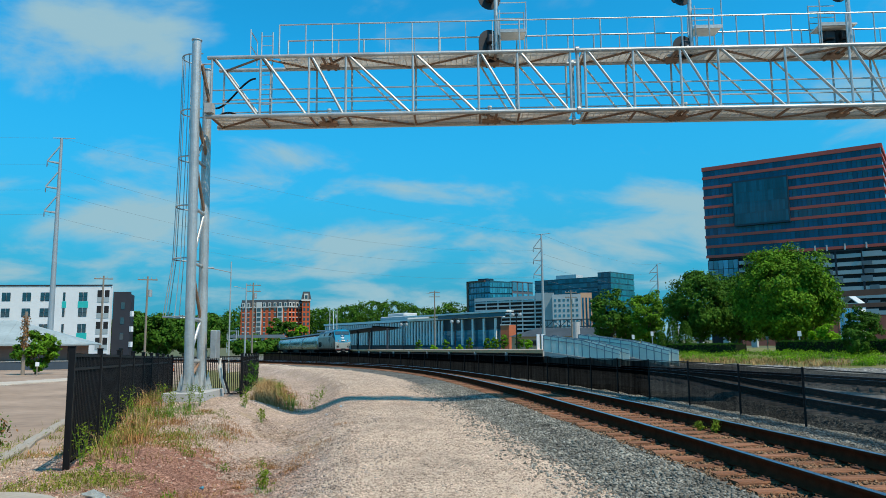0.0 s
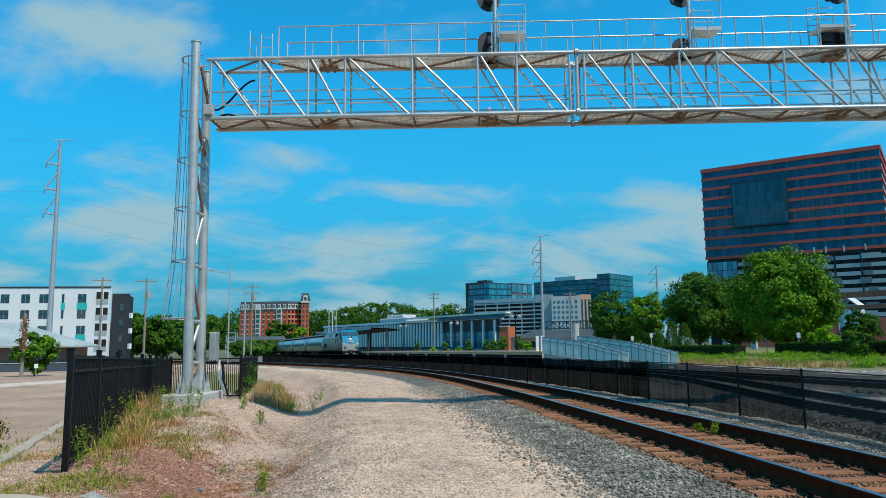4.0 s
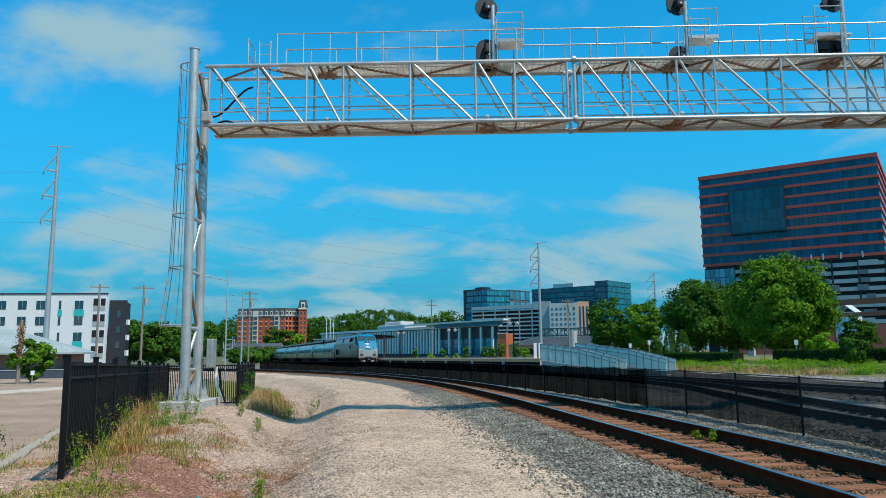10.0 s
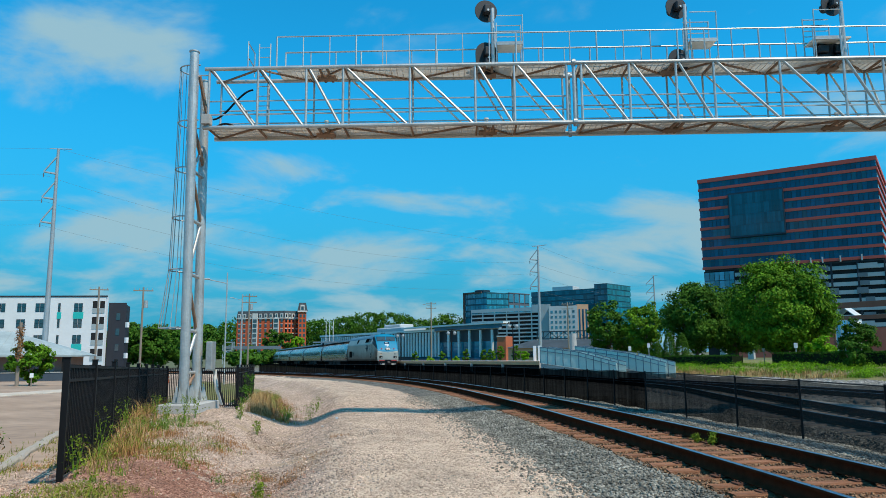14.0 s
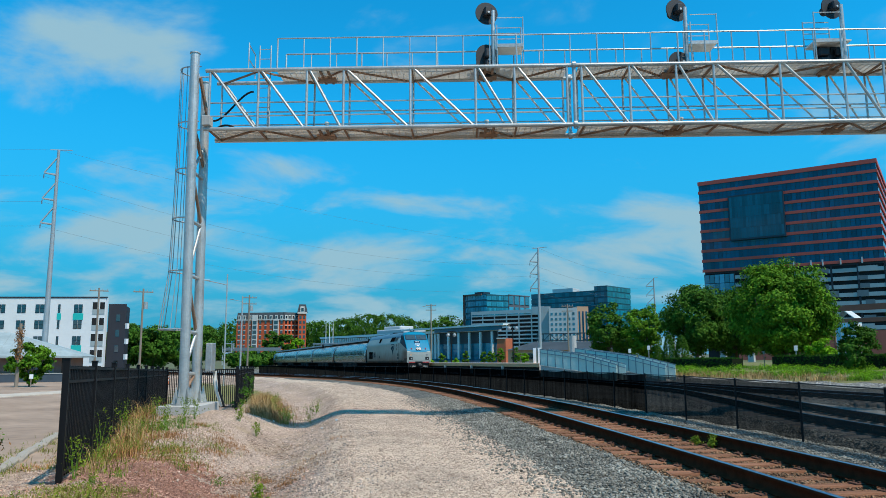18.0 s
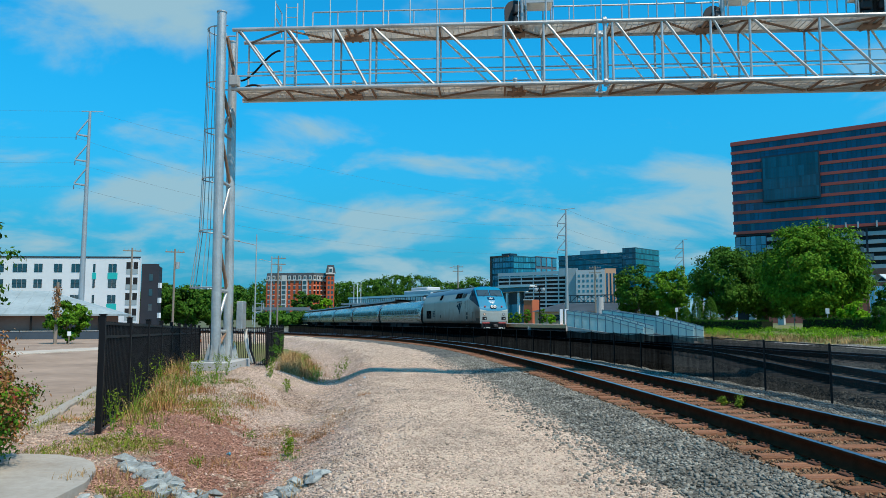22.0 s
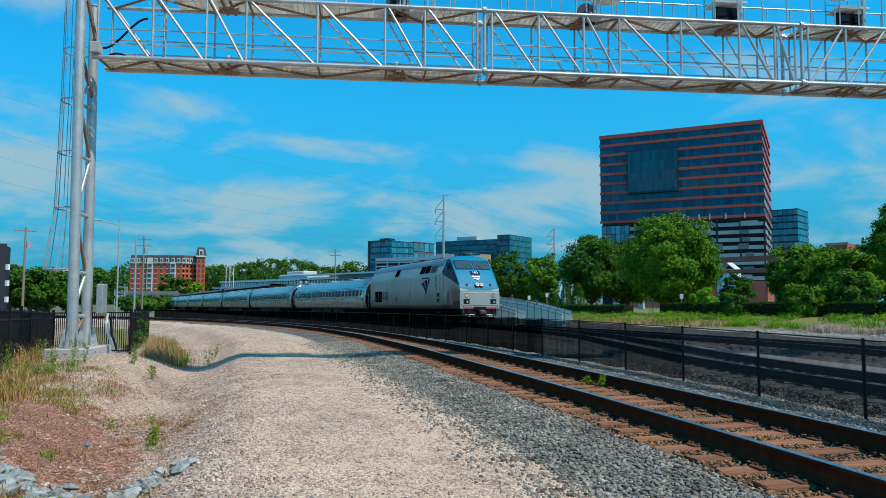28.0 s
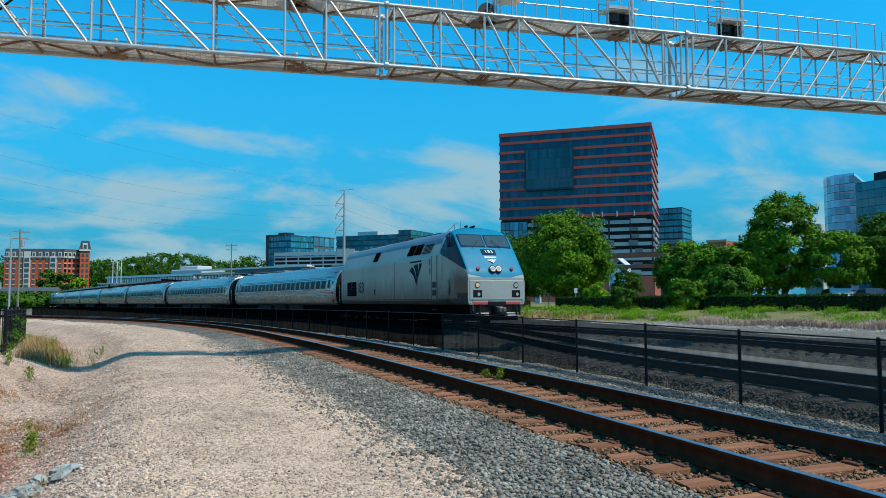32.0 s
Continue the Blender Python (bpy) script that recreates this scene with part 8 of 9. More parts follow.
P = strip_points(BANK, 1.6, 7.0, -4, 84, 9000, 1)
lush = np.array([noise.noise((x_ * 0.5, y_ * 0.5, 9.0)) + 0.5 * noise.noise((x_ * 1.7, y_ * 1.7, 2.0)) for x_, y_, _ in P])
v, f = blades(P[lush > 0.0], 0.10, 0.34, 0.014, 0.9, 2, 8, 0.2)
tagged(raw("weeds", v, f, GRASS), "bright green weeds along the stony edge", "weeds", kind="stuff")
Q_ = P[lush > 0.05][::2] + np.random.default_rng(6).uniform(0, 1, (len(P[lush > 0.05][::2]), 1)) * np.array([0, 0, 0.26]) + np.array([0, 0, 0.03])
v, f = leaves(Q_, 0.13, 24, 0.05, 44)
tagged(raw("leafy_weeds", v, f, LEAFL), "clumps of bright leafy weeds along the stony edge", "weeds", kind="stuff")
v, f = blades(tufts(strip_points(BANK, 0.4, 2.4, -4, 46, 3600, 3)), 0.25, 0.62, 0.008, 1.5, 4, 18, 0.14)
tagged(raw("dry_grass", v, f, PINKG), "pale dry grass leaning over the stones", "grass", kind="stuff")
v, f = blades(strip_points(BANK, 0.8, 3.2, 45, 84, 500, 5), 0.15, 0.5, 0.018, 0.9, 6, 8, 0.12)
tagged(raw("dry_grass", v, f, STRAW), "thin dry grass along the stony edge", "grass", kind="stuff")


def stones(points, sizes, seed, flat=0.7):
    """Broken stones as one mesh: 12-cornered lumps."""
    g = np.random.default_rng(seed)
    t = (1 + 5 ** 0.5) / 2
    base = np.array([(-1, t, 0), (1, t, 0), (-1, -t, 0), (1, -t, 0), (0, -1, t), (0, 1, t), (0, -1, -t), (0, 1, -t), (t, 0, -1), (t, 0, 1), (-t, 0, -1), (-t, 0, 1)]) / 1.9
    tri = np.array([(0, 11, 5), (0, 5, 1), (0, 1, 7), (0, 7, 10), (0, 10, 11), (1, 5, 9), (5, 11, 4), (11, 10, 2), (10, 7, 6), (7, 1, 8), (3, 9, 4), (3, 4, 2), (3, 2, 6),
                    (3, 6, 8), (3, 8, 9), (4, 9, 5), (2, 4, 11), (6, 2, 10), (8, 6, 7), (9, 8, 1)])
    n_ = len(points)
    s = np.asarray(sizes)[:, None, None]
    w = base[None] * g.uniform(0.38, 1.38, (n_, 12, 1)) * (s * g.uniform(0.7, 1.25, (n_, 1, 3)) * np.array([1, 1, flat]))
    a = g.uniform(0, 2 * math.pi, n_)
    b = g.uniform(-0.6, 0.6, n_)
    ca, sa, cb, sb = np.cos(a)[:, None], np.sin(a)[:, None], np.cos(b)[:, None], np.sin(b)[:, None]
    x_, y_, z_ = w[..., 0], w[..., 1] * cb - w[..., 2] * sb, w[..., 1] * sb + w[..., 2] * cb
    w = np.stack([x_ * ca - y_ * sa, x_ * sa + y_ * ca, z_], axis=-1) + np.asarray(points)[:, None, :]
    return w.reshape(-1, 3), (np.arange(n_)[:, None, None] * 12 + tri[None]).reshape(-1, 3)


PALEST = mat("pale_edge_stone", (0.46, 0.43, 0.39), (0.26, 0.24, 0.22), rough=0.85, scale=3, bump=0.2, rnd=0.25, island=True)
P = strip_points(BANK, -1.0, 0.7, -4, 84, 4800, 8)
v, f = stones(P, np.random.default_rng(2).uniform(0.03, 0.10, len(P)), 3)
tagged(raw("edge_stones", v, f, PALEST), "band of pale broken stones beyond the tracks", "stones", kind="stuff")

# ---- poles and wires ----
WOODP = mat("grey_wood_pole", (0.30, 0.25, 0.20), (0.20, 0.165, 0.13), rough=0.85, scale=6, stretch=(3, 3, 0.4))
STPOLE = mat("weathered_steel_pole", (0.42, 0.45, 0.46), (0.32, 0.35, 0.36), rough=0.5, metal=0.4, scale=4)
WIRE = mat("wire", (0.16, 0.18, 0.20), (0.12, 0.13, 0.15), rough=0.6, scale=4)


def transmission_pole(az, dist, top, arms, side, w, label, lean=0.0):
    """A tapered steel pole with braced arms to one side. arms: heights; returns the arm tips."""
    p = polar(az, dist)
    z0 = float(height(p.x, p.y))
    t = thing("transmission_pole", (p.x, p.y, z0), -az, label, "utility pole")
    H = top - z0
    part("shaft", tubem((-lean, 0, -0.3), (0, 0, H), w, w * 0.42, seg=12), STPOLE, t)
    tips = []
    for z in arms:
        h = z - z0
        r = 1.5 * side * max(1.0, dist / 150)
        a = part("arm", tubem((0, 0, h), (r, 0, h + 0.12), 0.16 * w / 0.42, 0.10 * w / 0.42, seg=6), STPOLE, t)
        part("brace", tubem((0, 0, h + 2.6 * w / 0.42), (r, 0, h + 0.15), 0.10 * w / 0.42, seg=6), STPOLE, t)
        part("insulator", tubem((r, 0, h - 0.05), (r, 0, h - 0.6), 0.07, seg=6), WIRE, t)
        tips.append(Vector(t.matrix_basis @ Vector((r, 0, h - 0.3))))
    part("top_bar", tubem((-1.0, 0, H - 0.1), (1.6, 0, H + 0.15), 0.06, seg=6), STPOLE, t)
    tips.append(Vector(t.matrix_basis @ Vector((0, 0, H))))
    return tips


pl = transmission_pole(-28.6, 105, 28.4, (25.0, 21.6, 18.4), -1, 0.40, "tall weathered steel transmission pole behind the warehouse", 0.0)
pr = transmission_pole(7.82, 130, 20.4, (17.8, 15.6, 13.0), -1, 0.33, "tall weathered steel transmission pole behind the platform", 0.0)
p2 = transmission_pole(16.6, 300, 31.4, (28.0, 24.5, 20.8), -1, 0.5, "distant steel transmission pole", 0.0)


def wire(a, b, sag, r=0.010):
    a, b = Vector(a), Vector(b)
    pts = []
    for k in range(25):
        u = k / 24
        q_ = a.lerp(b, u)
        q_.z -= sag * 4 * u * (1 - u)
        pts.append(q_)
    w = sweep("overhead_wire", pts, r, WIRE, seg=4)
    tagged(w, "thin sagging overhead power line", "power line", "overhead power lines")


for k in range(4):
    wire(pl[k], pr[k], (3.4, 3.2, 3.0, 1.6)[k])
    wire(pr[k], p2[k], 2.0, 0.014)
    wire(pl[k], pl[k] + Vector((-90, -15, 3)), 1.5)


def utility_pole(az, dist, top, r, arms, label, material=WOODP, lamp=False, can=False):
    p = polar(az, dist)
    z0 = float(height(p.x, p.y))
    t = thing("utility_pole", (p.x, p.y, z0), -az, label, "utility pole")
    H = top - z0
    part("shaft", tubem((0, 0, -0.3), (0, 0, H), r, r * 0.7, seg=10), material, t)
    for k in range(arms):
        part("crossarm", boxm(-1.2, -0.06, H - 0.5 - 1.0 * k, 1.2, 0.06, H - 0.36 - 1.0 * k), WOODP, t)
        for x_ in (-1.05, -0.45, 0.45, 1.05):
            part("insulator", tubem((x_, 0, H - 0.36 - 1.0 * k), (x_, 0, H - 0.12 - 1.0 * k), 0.05, seg=6), GALV, t)
    if lamp:
        part("lamp_arm", tubem((0, 0, H - 0.9), (-1.5, 0, H - 0.6), 0.035, seg=6), material, t)
        part("lamp_head", boxm(-1.95, -0.1, H - 0.62, -1.35, 0.1, H - 0.5, 0.03), GALV, t)
    if can:
        part("transformer", tubem((0.35, 0, H - 2.6), (0.35, 0, H - 1.7), 0.26, seg=12), GALV, t)
    return t


utility_pole(-25.4, 110, 10.8, 0.17, 1, "grey wooden utility pole beside the apartments")
utility_pole(-22.45, 100, 10.0, 0.16, 1, "grey wooden utility pole with a transformer", can=True)
utility_pole(-16.55, 62, 8.1, 0.07, 0, "slim galvanised lamp pole beside the track", GALV, lamp=True)
utility_pole(-15.38, 120, 10.9, 0.16, 0, "galvanised pole with a short arm", GALV, lamp=True)
utility_pole(-14.87, 122, 11.2, 0.17, 2, "wooden utility pole with crossarms", can=True)
utility_pole(-0.75, 165, 12.9, 0.19, 2, "wooden utility pole with crossarms before the station", lamp=True)
utility_pole(10.0, 150, 11.5, 0.2, 2, "wooden utility pole with crossarms beyond the ramp", can=True)


def lamp_post(az, dist, top, base):
    p = polar(az, dist)
    t = thing("lamp_post", (p.x, p.y, base), -az, "black twin-globe lamp post on the platform", "street lamp", "platform lamp posts")
    H = top - base
    part("post", tubem((0, 0, 0), (0, 0, H), 0.085, 0.06, seg=10), BLACK, t)
    part("crossbar", tubem((-0.42, 0, H - 0.15), (0.42, 0, H - 0.15), 0.04, seg=8), BLACK, t)
    part("crown_cap", boxm(-0.55, -0.1, H, 0.55, 0.1, H + 0.09, 0.02), BLACK, t)
    for x_ in (-0.42, 0.42):
        bm = bmesh.new()
        bmesh.ops.create_uvsphere(bm, u_segments=12, v_segments=8, radius=0.24, matrix=Matrix.Translation((x_, 0, H - 0.42)))
        part("globe", bm, LAMPG, t, smooth=True)


for az, d_, el in ((5.7, 84, 0.040), (0.85, 96, 0.031), (-3.2, 112, 0.027)):
    p = polar(az, d_)
    base = float(grade(p.y)) + 0.97
    lamp_post(az, d_, 1.39 + el * d_, base)
for az in (2.0, 1.2, 0.2, -0.9, -2.0, 3.4, 4.0, 4.7, 5.9, 6.6):
    k = int(abs(az) * 10)
    p = polar(az, 108 + k % 7 * 3)
    tree(p.x, p.y, float(height(p.x, p.y)), 2.0 + (k % 3) * 0.5, 0.7, 90 + k, LEAFL if k % 3 == 0 else LEAF, "young green tree beside the platform", 0.3, 60, 40, 0.12, group="young trees beside the platform")

# ---- the near bank: railings, kerb, weeds, stones ----


def railing_run(a, b, label, top_a, top_b):
    """Black steel railings with flat top, from a to b."""
    a, b = Vector(a), Vector(b)
    n_ = (b - a).length
    za, zb = height(*a), height(*b)
    t = thing("picket_fence", label=label, category="fence", group="black picket fences")
    bm = boxm(-0.011, -0.011, 0.06, 0.011, 0.011, 1.56)
    pk = bpy.data.meshes.new("picket")
    bm.to_mesh(pk)
    bm.free()
    pk.materials.append(BLACK)
    bm = bmesh.new()
    box(bm, -0.04, -0.04, -0.05, 0.04, 0.04, 1.64, 0.006)
    box(bm, -0.048, -0.048, 1.64, 0.048, 0.048, 1.66)
    ps = bpy.data.meshes.new("post")
    bm.to_mesh(ps)
    bm.free()
    ps.materials.append(BLACK)
    rz = math.degrees(math.atan2(b.y - a.y, b.x - a.x))
    panels = max(1, round(n_ / 2.4))
    for k in range(panels + 1):
        p = a.lerp(b, k / panels)
        o = new("post", ps)
        o.parent, o.matrix_basis = t, pose(p.x, p.y, za + (zb - za) * k / panels, 0, 0, rz)
        if k < panels:
            q_ = a.lerp(b, (k + 1) / panels)
            z0, z1 = za + (zb - za) * k / panels, za + (zb - za) * (k + 1) / panels
            for h in (0.12, 1.34, 1.53):
                part("rail", barm((p.x, p.y, z0 + h), (q_.x, q_.y, z1 + h), 0.034, 0.04), BLACK, t)
            m_ = int((q_ - p).length / 0.125)
            for i in range(1, m_):
                u = i / m_
                c = p.lerp(q_, u)
                o = new("picket", pk)
                o.parent, o.matrix_basis = t, pose(c.x, c.y, z0 + (z1 - z0) * u, 0, 0, rz)
    return t


railing_run(FENCE_A, FENCE_B, "black steel picket fence beside the yard", 0, 0)
railing_run(FENCE_B, FENCE_C, "short black steel picket fence behind the signal mast", 0, 0)
railing_run(FENCE_C, FENCE_D, "black steel picket fence overgrown with vines", 0, 0)

# kerb stones beside the yard
KERB = mat("stained_kerb_concrete", (0.46, 0.42, 0.36), (0.30, 0.26, 0.21), rough=0.9, scale=6, bump=0.3)
ka, kb = Vector((-6.9, 11.4)), Vector((-9.5, 18.3))
n_ = 8
rz = math.degrees(math.atan2(kb.y - ka.y, kb.x - ka.x))
for k in range(n_):
    p = ka.lerp(kb, (k + 0.5) / n_)
    bm = boxm(-0.56, -0.09, -0.1, 0.56, 0.09, 0.08, 0.03)
    o = part("kerb_stone", bm, KERB)
    o.matrix_basis = pose(p.x + 0.02 * (k % 3), p.y, height(p.x, p.y), 0, 0, rz + (-2, 1, 3)[k % 3])
    tagged(o, "weathered concrete kerb stone at the yard's edge", "kerb", "kerb stones")

# worn kerb and footway along the far side of the yard
FOOTW = mat("worn_footway_concrete", (0.60, 0.52, 0.43), (0.42, 0.36, 0.29), rough=0.9, scale=2, bump=0.2)
fa_, fb_ = Vector((-27.6, 33)), Vector((-24.2, 58))
fw = Face(fa_, fb_)
for i in range(14):
    u0, u1 = fw.len * i / 14, fw.len * (i + 1) / 14 - 0.04
    p = fa_.lerp(fb_, (i + 0.5) / 14)
    q_ = part("footway_slab", boxm(u0, -1.3, -0.1, u1, 1.3, 0.07, 0.02), FOOTW)
    q_.matrix_basis = fw.m(0, 0, height(p.x, p.y))
    tagged(q_, "worn pale concrete footway slab across the yard", "footway", "footway slabs")
# an orange drum behind the short fence
x, y, z = at_bearing(-20.6, 72)
t = thing("traffic_drum", (x, y, z), 0, "orange and white plastic traffic drum behind the fence", "traffic drum")
DRUM = mat("orange_drum_plastic", (0.80, 0.17, 0.03), (0.66, 0.13, 0.02), rough=0.5, scale=4)
part("drum", tubem((0, 0, 0), (0, 0, 0.95), 0.27, 0.22, seg=16), DRUM, t)
part("base", tubem((0, 0, 0), (0, 0, 0.06), 0.36, seg=16), BLACK, t)
for z_ in (0.35, 0.65):
    part("white_band", tubem((0, 0, z_), (0, 0, z_ + 0.12), 0.262, 0.258, seg=16), WHITEP, t)

# a slab with rounded corners
bm = bmesh.new()
pts = [(-7.0, 5.6), (-3.75, 5.9), (-3.62, 6.4), (-3.66, 6.95), (-3.85, 7.5), (-4.05, 7.85), (-4.3, 8.1), (-4.7, 8.3), (-7.2, 8.5)]
sz = -0.285
lo_, hi_ = [bm.verts.new((x, y, sz - 0.15)) for x, y in pts], [bm.verts.new((x, y, sz + 0.045)) for x, y in pts]
bm.faces.new(hi_)
for i in range(len(pts)):
    bm.faces.new((lo_[i], lo_[(i + 1) % len(pts)], hi_[(i + 1) % len(pts)], hi_[i]))
bmesh.ops.recalc_face_normals(bm, faces=bm.faces)
tagged(part("concrete_slab", bm, KERB), "pale concrete slab with a rounded corner in the weeds", "slab")

# grey riprap in the ditch
RIP = mat("blue_grey_rock", (0.47, 0.50, 0.47), (0.17, 0.185, 0.18), rough=0.8, scale=9, bump=0.6, bscale=22, rnd=0.25)
rocks = []
for s in range(8):
    bm = bmesh.new()
    rnd = random.Random(s + 40)
    for _ in range(11):
        u_ = Vector((rnd.gauss(0, 1), rnd.gauss(0, 1), rnd.gauss(0, 1))).normalized()
        bm.verts.new((u_.x * rnd.uniform(0.75, 1.15), u_.y * rnd.uniform(0.75, 1.15), u_.z * rnd.uniform(0.45, 0.8)))
    hull = bmesh.ops.convex_hull(bm, input=bm.verts)
    bmesh.ops.delete(bm, geom=[g for g in hull["geom_interior"] if isinstance(g, bmesh.types.BMVert)], context="VERTS")
    bmesh.ops.bevel(bm, geom=list(bm.edges), offset=0.025, segments=1, affect="EDGES")
    me = bpy.data.meshes.new("rock")
    bm.to_mesh(me)
    bm.free()
    me.materials.append(RIP)
    rocks.append(me)
rip = thing("riprap_pile", label="loose blue-grey broken rocks lying in the ditch", category="rocks")
rnd = random.Random(8)
# the row dips from the slab to the foot of the slope and climbs out again
LINE = spline([(-3.75, 8.25), (-3.4, 7.95), (-3.05, 7.72), (-2.7, 7.55), (-2.35, 7.45), (-2.08, 7.6), (-1.85, 7.9), (-1.62, 8.15)], 0.02)
for k in range(190):
    i = rnd.randrange(len(LINE))
    x, y = LINE[i][0] + rnd.gauss(0, 0.10), LINE[i][1] + rnd.gauss(-0.05, 0.13)
    if k > 165:
        x, y = rnd.uniform(-3.6, -1.9), rnd.uniform(6.7, 7.1)
    r = rnd.uniform(0.03, 0.075) if k % 5 < 3 else rnd.uniform(0.075, 0.13)
    o = new("rock", rocks[rnd.randrange(8)])
    o.parent = rip
    o.matrix_basis = pose(x, y, height(x, y) + r * 0.30, rnd.uniform(-25, 25), rnd.uniform(-25, 25), rnd.uniform(0, 360)) @ Matrix.Diagonal((r * 1.25, r, r * 0.9, 1))


def ground_points(fn, n_, x0, x1, y0, y1, seed):
    """Random places in a rectangle that fn accepts, denser near the viewer."""
    g = np.random.default_rng(seed)
    x_, y_ = g.uniform(x0, x1, n_), y0 + (y1 - y0) * g.uniform(0, 1, n_) ** 1.6
    ok = fn(x_, y_)
    x_, y_ = x_[ok], y_[ok]
    z_ = np.array([height(a, b) for a, b in zip(x_, y_)])
    return np.stack([x_, y_, z_], axis=1)


BSTONE = mat("grey_ballast_stone", (0.35, 0.328, 0.272), (0.075, 0.069, 0.057), rough=0.85, scale=12, bump=0.3, rnd=0.5, island=True)
RSTONE = mat("rust_brown_ballast_stone", (0.33, 0.19, 0.105), (0.12, 0.065, 0.038), rough=0.9, scale=12, bump=0.3, rnd=0.4, island=True)
PSTONE = mat("pale_path_pebble", (0.69, 0.52, 0.40), (0.285, 0.205, 0.155), rough=0.9, scale=12, bump=0.2, rnd=0.4, island=True)

FSTONE = mat("dark_grey_ballast_stone", (0.32, 0.31, 0.265), (0.05, 0.048, 0.041), rough=0.85, scale=12, bump=0.3, rnd=0.5, island=True)
DSTONE = mat("greyish_pink_pebble", (0.50, 0.42, 0.36), (0.15, 0.125, 0.105), rough=0.9, scale=12, bump=0.2, rnd=0.5, island=True)

P = ground_points(lambda x, y: (lambda d_: (d_ > -2.62 - 0.95 * np.random.default_rng(77).uniform(0, 1, np.shape(x)) ** 3) & (d_ < -1.33))(dist_to(NEAR, x, y)), 95000, -3, 5, 3.0, 30, 1)
v, f = stones(P + np.array([0, 0, 0.006]), np.random.default_rng(1).uniform(0.015, 0.033, len(P)), 2)
tagged(raw("ballast_stones", v, f, BSTONE), "loose grey crushed ballast stones beside the track", "ballast", kind="stuff")
P = ground_points(lambda x, y: (lambda d_: (d_ > 1.33) & (d_ < 5.2))(dist_to(NEAR, x, y)), 80000, 2, 9, 4.0, 30, 5)
v, f = stones(P + np.array([0, 0, 0.006]), np.random.default_rng(4).uniform(0.014, 0.030, len(P)), 6)
tagged(raw("ballast_stones", v, f, FSTONE), "loose dark grey crushed ballast stones along the fence", "ballast", kind="stuff")
P = ground_points(lambda x, y: np.abs(dist_to(NEAR, x, y)) < 1.36, 52000, 0, 6, 3.2, 30, 9)
v, f = stones(P + np.array([0, 0, 0.014]), np.random.default_rng(7).uniform(0.011, 0.028, len(P)), 8)
tagged(raw("ballast_stones", v, f, RSTONE), "rust-stained ballast stones between the ties", "ballast", kind="stuff")
P = ground_points(lambda x, y: (lambda d_: (d_ > -5.7) & (d_ < -2.6))(dist_to(NEAR, x, y)), 105000, -5, 3, 3.2, 24, 12)
v, f = stones(P + np.array([0, 0, 0.002]), np.random.default_rng(12).uniform(0.006, 0.017, len(P)), 13)
tagged(raw("path_pebbles", v, f, PSTONE), "pale pebbles on the gravel path", "gravel", kind="stuff")
P = ground_points(lambda x, y: (lambda d_: (d_ > -10.8) & (d_ < -5.4) & ((lay(x, y)[1] != 3) | (np.arange(len(x)) % 12 == 0)))(dist_to(NEAR, x, y)), 40000, -10, 0, 5.5, 26, 15)
v, f = stones(P + np.array([0, 0, 0.003]), np.random.default_rng(15).uniform(0.008, 0.026, len(P)), 16)
tagged(raw("bank_pebbles", v, f, PSTONE), "pale loose stones on the bank and ditch", "gravel", kind="stuff")
P = ground_points(lambda x, y: (lambda d_: (d_ > -8.2) & (d_ < -2.5))(dist_to(NEAR, x, y)), 30000, -16, 0, 23, 52, 72)
v, f = stones(P + np.array([0, 0, 0.004]), np.random.default_rng(73).uniform(0.012, 0.030, len(P)), 74)
tagged(raw("path_pebbles", v, f, PSTONE), "pale stones on the gravel path further off", "gravel", kind="stuff")
# a few stray dark ballast stones on the path
P = ground_points(lambda x, y: (lambda d_: (d_ > -6.0) & (d_ < -2.9))(dist_to(NEAR, x, y)), 9000, -5, 3, 3.2, 22, 22)
P = P[np.array([noise.noise((a * 0.8, b * 0.8, 6.0)) + 0.5 * noise.noise((a * 3.1, b * 3.1, 2.0)) for a, b, _ in P]) > -0.05]
v, f = stones(P + np.array([0, 0, 0.005]), np.random.default_rng(23).uniform(0.005, 0.013, len(P)), 24)
tagged(raw("stray_stones", v, f, BSTONE), "stray dark stones on the pale path", "gravel", kind="stuff")
# coarser stones along the crest and slope of the ditch
P = ground_points(lambda x, y: (lambda d_: (d_ > -7.0) & (d_ < -5.2 + 0.4 * np.sin(1.3 * y)))(dist_to(NEAR, x, y)), 16000, -7, 0, 5.0, 24, 61)
v, f = stones(P + np.array([0, 0, 0.006]), np.random.default_rng(62).uniform(0.007, 0.019, len(P)), 63)
tagged(raw("slope_stones", v, f, DSTONE), "grey and pinkish stones on the ditch slope", "gravel", kind="stuff")
# chips of mulch
P = ground_points(lambda x, y: (lay(x, y)[1] == 3) | (((x + 3.9) / 2.4) ** 2 + ((y - 10.0) / 3.6) ** 2 < np.random.default_rng(78).uniform(0, 1, np.shape(x)) ** 2), 46000, -6.4, -1.9, 6.6, 13.4, 31)
g_ = np.random.default_rng(32)
n_ = len(P)
a_ = g_.uniform(0, 2 * math.pi, n_)
l_, w_ = g_.uniform(0.008, 0.028, n_)[:, None], g_.uniform(0.003, 0.008, n_)[:, None]
d_ = np.stack([np.cos(a_), np.sin(a_), g_.uniform(-0.35, 0.35, n_)], axis=1)
s_ = np.stack([-np.sin(a_), np.cos(a_), g_.uniform(-0.3, 0.3, n_)], axis=1)
c_ = P + np.array([0, 0, 0.012])
